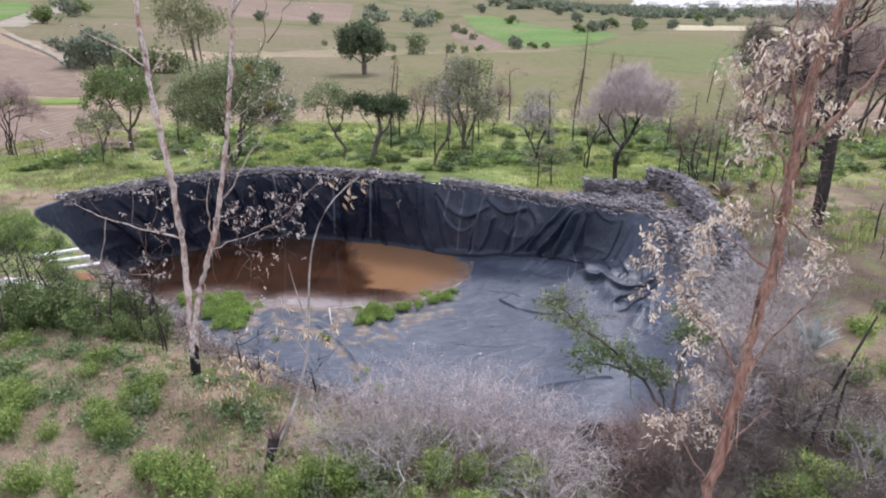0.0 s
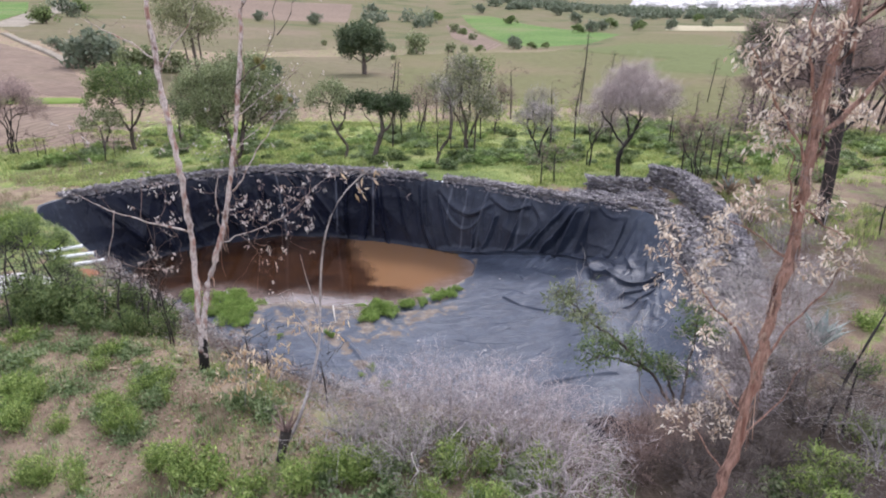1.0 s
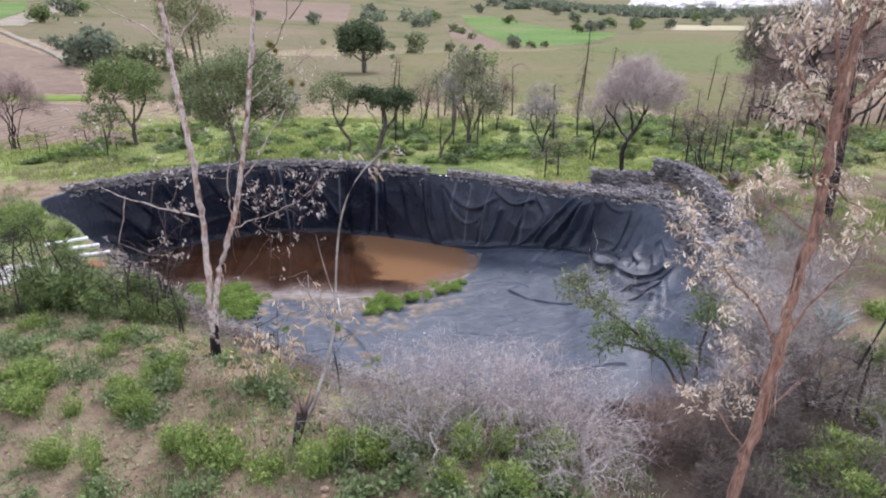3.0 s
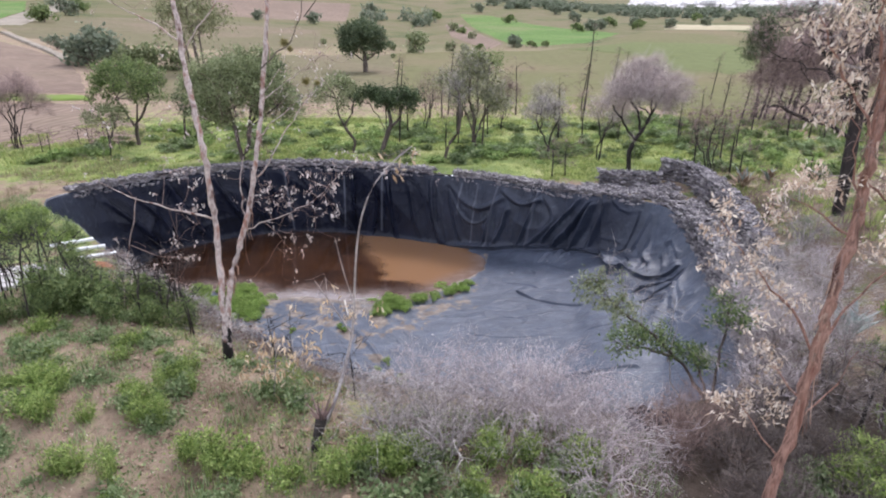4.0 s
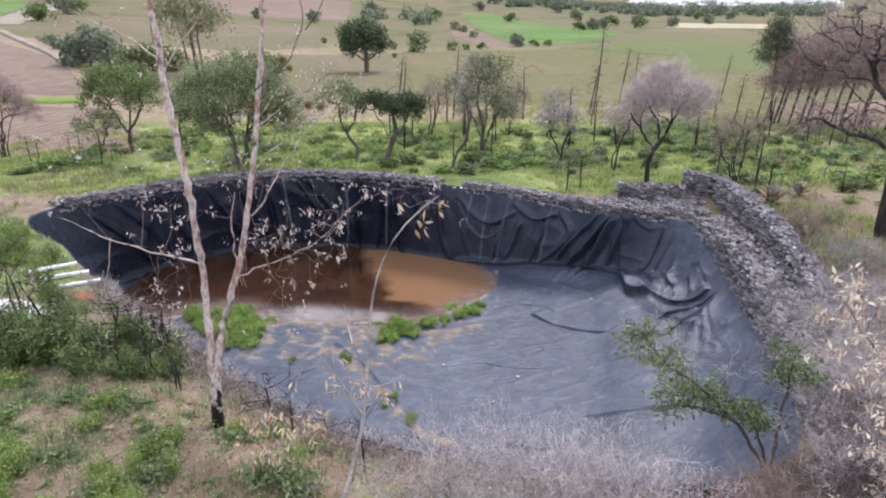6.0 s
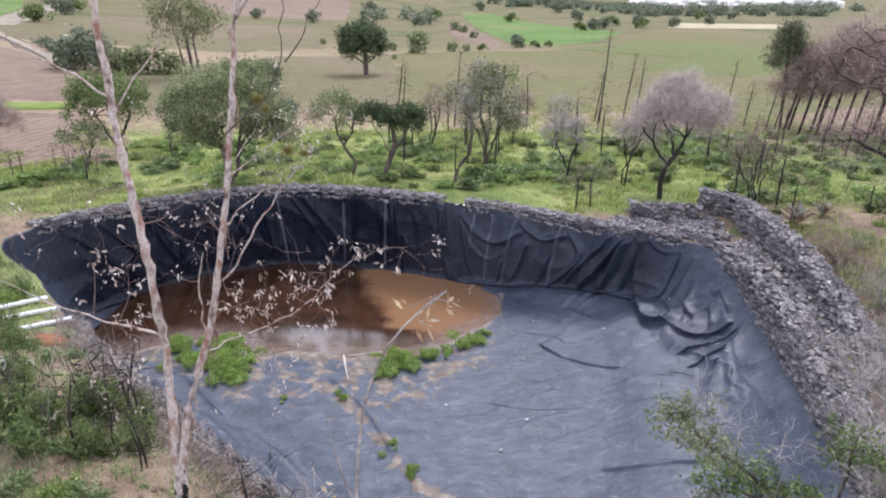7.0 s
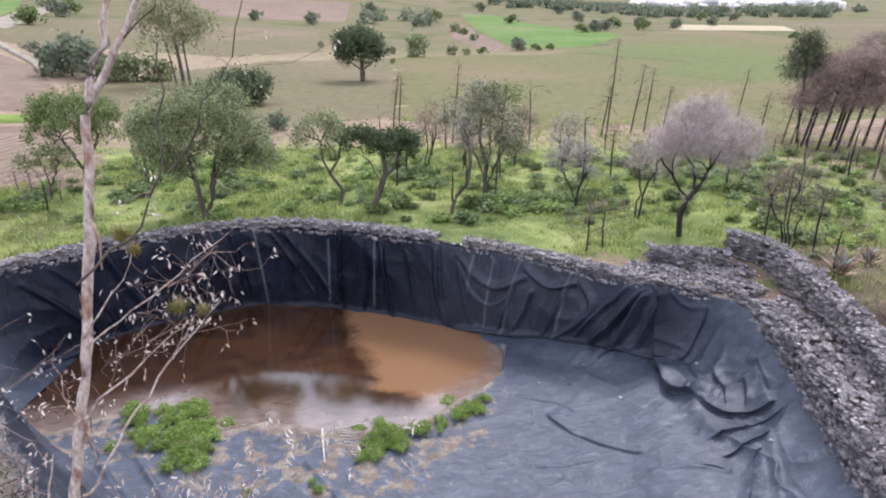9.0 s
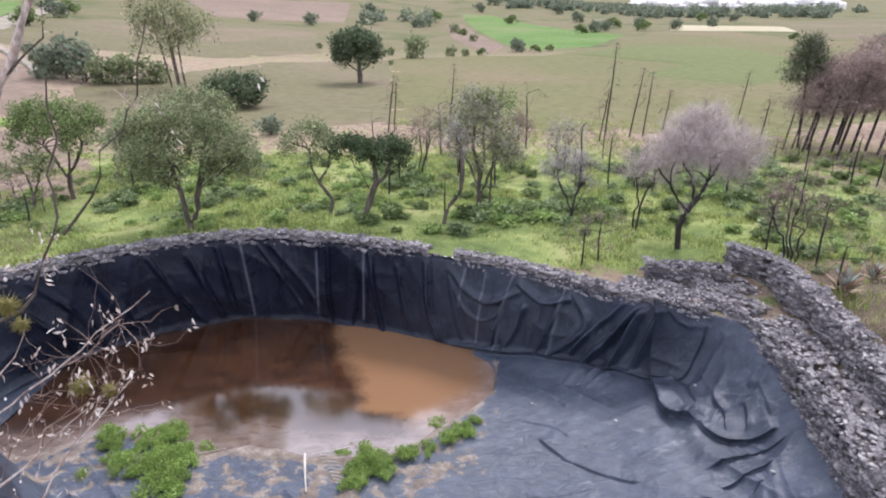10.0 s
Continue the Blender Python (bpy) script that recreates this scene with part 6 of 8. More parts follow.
def red_eucalyptus():
    """The leaning red brown trunk on the right with hanging dry leaves."""
    rng = np.random.default_rng(82)
    bx, by = 2.7, 4.9
    bz = on_land(bx, by)
    root = thing("eucalyptus", bx, by, bz, "leaning red barked eucalyptus with hanging dry cream leaves", "tree")
    line = [(2.66, 4.88, bz - 0.15), (2.77, 4.95, 4.35), (2.9, 5.02, 4.87), (2.98, 5.1, 5.61), (3.05, 5.17, 6.16), (3.12, 5.24, 6.71), (3.22, 5.3, 7.08), (3.22, 5.36, 7.55), (3.26, 5.42, 8.0), (3.31, 5.52, 8.69), (3.39, 5.57, 9.01), (3.55, 5.65, 9.4), (3.95, 5.85, 10.8)]
    v, f = tapered(line, 0.061, 0.040, 14, 0.10, 3, 0.008)
    part("trunk", mesh_of("trunk", v - [bx, by, bz], f, RED_BARK, True), root)
    limbs = [([(3.08, 5.2, 5.75), (3.29, 5.45, 5.89), (3.52, 5.5, 6.17), (3.71, 5.5, 6.44), (3.95, 5.55, 6.85)], 0.022), ([(2.95, 5.05, 4.9), (3.3, 5.4, 5.0), (3.61, 5.45, 5.3), (3.68, 5.45, 5.65)], 0.016), ([(3.3, 5.42, 7.9), (3.4, 5.45, 8.13), (3.62, 5.5, 8.39), (3.81, 5.55, 8.62), (4.1, 5.6, 9.0)], 0.04),
             ([(3.36, 5.5, 8.75), (3.5, 5.5, 9.1), (3.63, 5.5, 9.28), (3.9, 5.5, 9.7)], 0.035), ([(3.22, 5.32, 7.05), (3.2, 5.45, 7.5), (3.07, 5.48, 7.95), (3.0, 5.5, 8.2)], 0.016), ([(3.02, 5.15, 5.75), (2.94, 5.4, 6.07), (2.69, 5.5, 6.35), (2.39, 5.55, 6.65), (2.06, 5.55, 7.05)], 0.020),
             ([(2.96, 5.1, 5.3), (2.9, 5.4, 5.4), (2.78, 5.5, 5.5)], 0.012), ([(2.85, 5.0, 4.6), (2.75, 5.3, 4.75), (2.54, 5.5, 5.05)], 0.014), ([(3.29, 5.4, 7.8), (3.11, 5.45, 8.13), (2.84, 5.5, 8.44), (2.6, 5.55, 8.9)], 0.020), ([(3.32, 5.45, 8.2), (3.16, 5.5, 8.58), (3.08, 5.5, 9.01), (3.03, 5.5, 9.5)], 0.024),
             ([(3.21, 5.3, 6.95), (2.97, 5.45, 7.15), (2.66, 5.5, 7.28)], 0.018), ([(3.26, 5.35, 7.45), (3.57, 5.45, 7.25), (3.85, 5.5, 7.08)], 0.016), ([(3.34, 5.5, 8.4), (3.55, 5.6, 8.35), (3.8, 5.6, 8.3)], 0.014)]
    wood, bits, leaf, shag = [tapered(p, r * 0.8, r * 0.25, 6, 0.1, k, 0.014) for k, (p, r) in enumerate(limbs)], [], [], []
    ends = np.concatenate([smooth_line(p, 0.1) for p, _ in limbs])
    for cx, cz in [(2.67, 8.88), (2.84, 8.71), (2.96, 8.96), (3.13, 9.03), (3.1, 8.83), (2.86, 8.48), (3.16, 8.4), (3.44, 8.48), (3.77, 8.33), (2.88, 8.22), (2.86, 8.02), (3.06, 8.14), (3.33, 9.05), (2.69, 7.29), (2.82, 7.33), (2.93, 7.5), (3.18, 7.38), (3.7, 7.4), (3.85, 7.08), (2.65, 7.1),
                   (2.06, 7.2), (2.12, 6.95), (2.5, 6.85), (2.4, 6.7), (2.56, 6.46), (2.95, 6.3), (2.8, 6.24), (2.78, 5.63), (2.91, 5.41), (2.84, 5.2), (2.57, 4.98), (2.44, 4.94), (2.68, 4.9), (3.05, 4.9), (2.25, 6.5), (3.65, 6.72), (3.9, 6.85), (2.75, 5.95)]:
        mid = np.array([cx, 5.55 + rng.uniform(-0.08, 0.12), cz])
        start = ends[np.argmin(np.linalg.norm(ends - mid - [0, 0, 0.1], axis=1))]
        w, lf = spray(rng, start, mid, (0.085, 0.10, 0.06), 17, 8, 0.005, (0.068, 0.021), 0.0018, 1.3, 0.03)
        bits += w
        leaf += lf
    for v0 in np.linspace(0.45, 0.93, 26):
        q = smooth_line(line, 0.1)
        p = q[int(v0 * (len(q) - 1))]
        w, _ = spray(rng, p, p + rng.normal(size=3) * [0.16, 0.12, 0.1] + [0.03, 0, -0.05], (0.14, 0.12, 0.15), 26, 0, 0.004, twig_r=0.0022)
        shag += w
    for title, pieces, material, note in (("branching", wood, RED_BARK, ""), ("twigwork", bits, TWIG, ""), ("twigwork", shag, BROWN_TWIG, "tangled dead brown twigs along the trunk")):
        v, f = gathered(pieces)
        part(title, mesh_of(title, v - [bx, by, bz], f, material, True), root, note)
    v, f = gathered(bark_strips(rng, line, 0.30, 0.92, 90, 0.047))
    part("loose_bark", mesh_of("loose_bark", v - [bx, by, bz], f, PEEL, True), root, "peeling pale ribbons of bark")
    v, f = gathered(leaf)
    part("dry_foliage", mesh_of("dry_foliage", v - [bx, by, bz], f, LEAF_DRY), root, "hanging clusters of dry cream leaves")


red_eucalyptus()


def dead_bush(x, y, h, radii, label, material, seed, count=160, per=16, root_r=0.03, length=0.22, thin=0.0035, z=None, stems=5, lean=(0, 0)):
    """A leafless bush: many arching stems from one foot, ending in fine twigs."""
    rng = np.random.default_rng(seed)
    base = on_land(x, y) if z is None else z
    root = thing("dead_bush", x, y, base, label, "bush", "dead brush")
    wood, tips_all, ways_all = [], [], []
    for k in range(stems):
        a = 2 * math.pi * (k + rng.uniform(-0.3, 0.3)) / stems
        mid = np.array([math.cos(a) * radii[0] * 0.5 + lean[0], math.sin(a) * radii[1] * 0.5 + lean[1], h * 0.62])
        t = mid + rng.normal(size=(count // stems, 3)) * np.array([radii[0] * 0.36, radii[1] * 0.36, h * 0.2])
        t[:, 2] = np.clip(t[:, 2], 0.12 * h, h)
        P, parent = skeleton(rng, [(0.05 * math.cos(a), 0.05 * math.sin(a), -0.08), mid * [0.45, 0.45, 0.55], mid], t, 0.45, 0.11, 0.25, 0.15)
        chains, tips, ways = framework(P, parent, root_r, 0.003)
        wood += [tube(p, r, 4) for p, r in chains]
        tips_all.append(tips)
        ways_all.append(ways)
    v, f = gathered(wood)
    part("branching", mesh_of("branching", v, f, material, True), root)
    v, f = twigs(rng, np.concatenate(tips_all), per, 0.06, length, thin, 0.3, np.concatenate(ways_all))
    part("twigwork", mesh_of("twigwork", v, f, material), root)
    return root


for k, (x, y, h, r, m) in enumerate([(-1.35, 6.35, 0.7, 0.75, TWIG), (-0.75, 6.9, 0.85, 0.85, PINK_TWIG), (-0.05, 6.6, 0.95, 0.9, PINK_TWIG), (0.75, 6.6, 0.98, 0.85, PINK_TWIG), (1.35, 6.3, 0.85, 0.8, PINK_TWIG), (0.35, 7.1, 0.8, 0.85, PINK_TWIG), (1.2, 6.9, 0.8, 0.8, PINK_TWIG),
                                     (1.2, 5.6, 0.75, 0.75, PINK_TWIG), (-0.55, 5.9, 0.8, 0.7, TWIG)]):
    dead_bush(x, y, h, (r, r), "leafless mauve grey bush with tangled fine twigs", m, 200 + k, 190, 13, 0.018, 0.17, 0.0024)
for k, (x, y, h, r, m) in enumerate([(5.4, 9.5, 1.5, 1.1, TWIG), (6.0, 10.6, 1.4, 0.95, TWIG), (5.6, 7.9, 1.2, 1.0, DARK_TWIG), (3.4, 6.6, 0.6, 0.7, DARK_TWIG), (6.2, 6.9, 0.8, 0.9, TWIG), (6.9, 12.4, 1.1, 0.9, TWIG), (5.0, 8.3, 1.0, 0.9, DARK_TWIG), (4.1, 7.2, 0.7, 0.8, DARK_TWIG), (6.1, 8.9, 1.1, 0.9, TWIG), (7.4, 11.4, 0.8, 0.8, TWIG), (9.6, 17.6, 0.7, 0.8, BROWN_TWIG), (9.2, 15.2, 0.8, 0.8, TWIG), (8.4, 13.0, 0.8, 0.8, PINK_TWIG), (3.3, 5.7, 0.5, 0.6, DARK_TWIG), (3.9, 5.3, 0.5, 0.6, DARK_TWIG), (4.6, 6.9, 0.6, 0.7, DARK_TWIG), (5.2, 5.8, 0.5, 0.7, DARK_TWIG), (3.1, 7.2, 0.6, 0.6, BROWN_TWIG), (4.5, 8.0, 0.9, 0.8, PINK_TWIG), (5.0, 9.0, 1.3, 0.9, PINK_TWIG), (5.9, 9.9, 1.3, 0.9, PINK_TWIG), (2.6, 6.9, 0.5, 0.6, BROWN_TWIG)]):
    dead_bush(x, y, h, (r, r), "bare grey brush of tangled twigs on the bank", m, 230 + k, 130, 16, length=0.26, thin=0.003)


def green_shrub():
    """The small leafy tree that leans over the pond's near edge: dense flat pads of narrow leaves on forked stems."""
    rng = np.random.default_rng(91)
    bx, by, bz = 3.95, 8.6, 2.75
    root = thing("shrub", bx, by, bz, "small leaning shrub with bright green leaf tufts on forked stems", "bush")
    stems = [[(3.95, 8.6, 2.5), (3.85, 8.9, 2.95), (3.36, 9.15, 3.5), (2.81, 9.2, 3.95), (2.27, 9.2, 4.36), (1.94, 9.2, 4.8)], [(3.97, 8.6, 2.5), (3.98, 8.9, 2.85), (3.85, 9.1, 3.25), (3.7, 9.2, 3.5)], [(4.0, 8.6, 2.5), (4.15, 9.0, 3.2), (4.3, 9.2, 3.8), (4.3, 9.2, 4.4)], [(3.5, 9.05, 3.35), (3.2, 9.15, 3.5), (2.6, 9.15, 3.6)]]
    dead = [[(3.6, 8.5, 2.6), (3.4, 8.9, 2.9), (3.32, 9.1, 3.4), (3.22, 9.15, 3.9)], [(3.32, 9.1, 3.3), (3.42, 9.1, 3.7), (3.4, 9.1, 4.0)]]
    wood, leaf, pale, grey = [tapered(p, 0.034, 0.010, 7, 0.1, k, 0.012) for k, p in enumerate(stems)], [], [], [tapered(p, 0.018, 0.006, 4, 0.1, k, 0.012) for k, p in enumerate(dead)]
    for cx, cz, wide, count, shade in [(1.82, 4.75, 0.12, 20, 1), (2.1, 4.85, 0.13, 20, 1), (2.05, 4.5, 0.14, 24, 1), (2.35, 4.38, 0.14, 24, 1), (2.6, 4.15, 0.10, 12, 1), (2.48, 3.68, 0.15, 30, 0), (2.77, 3.76, 0.16, 36, 0), (3.05, 3.74, 0.16, 34, 0), (3.3, 3.6, 0.12, 20, 0),
                                       (3.6, 3.5, 0.12, 22, 0), (3.85, 3.4, 0.14, 28, 0), (4.05, 3.2, 0.11, 18, 0), (4.16, 4.5, 0.12, 16, 0), (4.33, 4.25, 0.13, 22, 0), (4.25, 4.0, 0.12, 18, 0), (4.58, 4.08, 0.10, 12, 0)]:
        mid = np.array([cx, 9.2 + rng.uniform(-0.15, 0.15), cz])
        ends = np.concatenate([smooth_line(p, 0.1) for p in stems])
        start = ends[np.argmin(np.linalg.norm(ends - mid + [0, 0, 0.1], axis=1))]
        w, lf = spray(rng, start, mid, (wide, wide, wide * 0.55), count * 2, 13, 0.007, (0.085, 0.024), 0.0025, 0.1, 0.045)
        wood += w
        (pale if shade else leaf).extend(lf)
    for middle, start in [((2.2, 9.3, 5.0), (2.2, 9.25, 4.5)), ((2.9, 9.2, 4.5), (2.8, 9.15, 4.0)), ((3.3, 9.1, 4.4), (3.3, 9.1, 3.9)), ((2.6, 9.2, 4.7), (2.4, 9.2, 4.4))]:
        w, _ = spray(rng, start, middle, (0.26, 0.22, 0.22), 60, 0, 0.006, twig_r=0.0022)
        grey += w
    for title, pieces, material, note in (("branching", wood, BARK, ""), ("twigwork", grey, TWIG, "bare grey dead twigs")):
        for sides in sorted({p[1].shape[1] for p in pieces}):
            v, f = gathered([p for p in pieces if p[1].shape[1] == sides])
            part(title, mesh_of(title, v - [bx, by, bz], f, material, True), root, note)
    for pieces, material, note in ((leaf, LEAF_SHRUB, ""), (pale, LEAF_OLIVE, "paler olive tufts of leaves")):
        v, f = gathered(pieces)
        part("crown", mesh_of("crown", v - [bx, by, bz], f, material), root, note)


green_shrub()


def whip_sapling():
    """A thin crooked stem rising from a broken stump."""
    rng = np.random.default_rng(92)
    bx, by = -2.3, 6.15
    bz = on_land(bx, by)
    root = thing("sapling", bx, by, bz, "thin crooked dead sapling rising from broken stump", "tree")
    stem = [(-2.3, 6.15, bz - 0.1), (-2.08, 6.25, 4.1), (-1.92, 6.6, 4.6), (-1.78, 6.9, 5.1), (-1.76, 6.9, 5.6), (-1.66, 6.9, 6.6), (-1.42, 6.9, 7.2), (-1.0, 6.95, 7.5)]
    fork = [(-1.8, 6.88, 5.05), (-2.0, 6.9, 5.45), (-2.25, 6.95, 5.8)]
    v, f = gathered([tapered(stem, 0.026, 0.006, 7), tapered(fork, 0.014, 0.004, 6), tapered([(-1.76, 6.9, 5.5), (-1.9, 6.9, 5.9), (-1.95, 6.9, 6.4)], 0.01, 0.003, 5)])
    part("stem", mesh_of("stem", v - [bx, by, bz], f, TWIG, True), root)
    stump = [(-2.2, 5.95, bz - 0.1), (-2.17, 6.0, bz + 0.2), (-2.1, 6.05, bz + 0.42)]
    v, f = tapered(stump, 0.055, 0.06, 9, 0.12, 5, 0.006)
    part("stump", mesh_of("stump", v - [bx, by, bz], f, CHAR, True), root, "charred broken stump")
    v, f = gathered([tapered([(-2.1, 6.05, bz + 0.36), (-2.1 + 0.10 * math.cos(a), 6.05 + 0.08 * math.sin(a), bz + 0.48), (-2.1 + 0.17 * math.cos(a), 6.05 + 0.12 * math.sin(a), bz + 0.64 + 0.1 * math.sin(3 * a))], 0.024, 0.004, 5) for a in np.linspace(0, 6.28, 9)])
    part("stalk", mesh_of("stalk", v - [bx, by, bz], f, BROWN_TWIG, True), root, "splintered brown shoots")
    bits, leaf = [], []
    for middle, start in [((-2.2, 6.95, 5.7), (-2.1, 6.92, 5.6)), ((-1.95, 6.9, 5.5), (-1.8, 6.9, 5.4)), ((-1.6, 6.95, 5.4), (-1.75, 6.9, 5.3)), ((-1.1, 6.95, 7.4), (-1.2, 6.93, 7.35)), ((-2.3, 6.9, 5.2), (-2.0, 6.9, 5.4))]:
        w, lf = spray(rng, start, middle, (0.13, 0.1, 0.12), 9, 3, 0.005, (0.10, 0.028), 0.002, 1.4, 0.03)
        bits += w
        leaf += lf
    v, f = gathered(bits)
    part("twigwork", mesh_of("twigwork", v - [bx, by, bz], f, TWIG, True), root)
    v, f = gathered(leaf)
    part("dry_foliage", mesh_of("dry_foliage", v - [bx, by, bz], f, LEAF_STRAW), root, "few hanging straw coloured leaves")


whip_sapling()


def dry_sprig():
    """A short dead seedling hung with bleached leaves."""
    rng = np.random.default_rng(93)
    bx, by = -3.0, 7.1
    bz = on_land(bx, by)
    root = thing("sapling", bx, by, bz, "short dead seedling hung with straw coloured dry leaves", "tree")
    wood, leaf = [tapered([(bx, by, bz - 0.05), (bx + 0.05, by + 0.1, bz + 0.4), (bx + 0.1, by + 0.15, bz + 0.9)], 0.012, 0.004, 4)], []
    for dx, dz in ((0.0, 0.35), (0.25, 0.55), (-0.2, 0.6), (0.35, 0.3), (0.1, 0.85), (0.5, 0.7), (-0.35, 0.45), (-0.15, 0.3), (0.15, 0.15)):
        w, lf = spray(rng, (bx + 0.06, by + 0.1, bz + 0.35 + 0.3 * dz), (bx + dx, by + 0.1, bz + dz), (0.08, 0.1, 0.08), 12, 5, 0.004, (0.105, 0.028), 0.0015, 1.8, 0.035)
        wood += w
        leaf += lf
    v, f = gathered([(p[0], p[1]) for p in wood if len(p[0])])
    part("branching", mesh_of("branching", v - [bx, by, bz], f, TWIG, True), root)
    v, f = gathered(leaf)
    part("dry_foliage", mesh_of("dry_foliage", v - [bx, by, bz], f, LEAF_STRAW), root, "straw coloured hanging leaves")


dry_sprig()


def sheet_flap():
    """A crumpled spare end of the black sheet on the near edge."""
    q, p = np.meshgrid(np.linspace(-1, 1, 46), np.linspace(-1, 1, 34), indexing="ij")
    x, y = 0.5 * q, 0.34 * p
    edge = (1 - np.abs(q) ** 3) * (1 - np.abs(p) ** 3)
    h = (0.06 + 0.16 * (1 - np.abs(2 * vnoise(x * 3 + 5, y * 3.4 + 2, 61) - 1)) ** 2 + 0.12 * (1 - np.abs(2 * vnoise(x * 7, y * 8, 62) - 1)) ** 3) * edge - 0.05 * (1 - edge)
    cx, cy = 2.5, 7.62
    ground = np.array([[on_land(cx + a, cy + b) for a, b in zip(ra, rb)] for ra, rb in zip(x, y)]) - on_land(cx, cy)
    n = x.size
    ob = new("sheet_flap", mesh_of("sheet_flap", np.stack([x, y, h + ground * 0.6], -1).reshape(-1, 3), grid_faces(46, 34), LINER, True, mud=np.zeros(n), dust_sheen=np.zeros(n), weld=np.zeros(n)))
    ob.location = (cx, cy, on_land(cx, cy))
    tagged(ob, "crumpled black plastic sheet end bunched on the bank", "plastic sheet")


sheet_flap()


# ---- weeds and low bushes ----
def weed(seed, leaf, h, r, label, stems=16, per=20, size=(0.034, 0.015)):
    """A leafy clump of upright stems, to be copied."""
    rng = np.random.default_rng(seed)
    root = thing("weed", 0, -80, 0, label, "weed", "weeds on the bank")
    wood, tips = [], []
    for _ in range(stems):
        a, d = rng.uniform(0, 2 * math.pi), r * math.sqrt(rng.uniform(0, 1))
        top = np.array([d * math.cos(a), d * math.sin(a), h * rng.uniform(0.55, 1.0) * (1 - 0.4 * (d / r) ** 2)])
        line = smooth_line([(top[0] * 0.45, top[1] * 0.45, -0.03), (top[0] * 0.7, top[1] * 0.7, top[2] * 0.5), tuple(top)], 0.1)
        wood.append(tube(line, np.linspace(0.006, 0.002, len(line)), 3))
        tips.append(line[len(line) // 3:])
    v, f = gathered(wood)
    part("stalk", mesh_of("stalk", v, f, leaf), root)
    v, f = leaves(rng, np.concatenate(tips), per, 0.030, size[0], size[1], -0.75)
    part("foliage", mesh_of("foliage", v, f, leaf), root)
    return root


PLUMES = [(-4.55, 5.55, 1.0), (-4.35, 5.45, 1.1), (-4.5, 5.65, 0.8), (-4.3, 6.5, 1.0), (-4.35, 6.65, 0.9), (-4.6, 7.2, 0.9), (-4.15, 7.25, 0.8), (-6.0, 7.3, 0.9), (-2.0, 5.6, 0.9), (-1.85, 5.5, 0.8), (-3.3, 5.5, 0.8), (-2.9, 7.6, 0.9), (-2.75, 7.5, 0.8)]


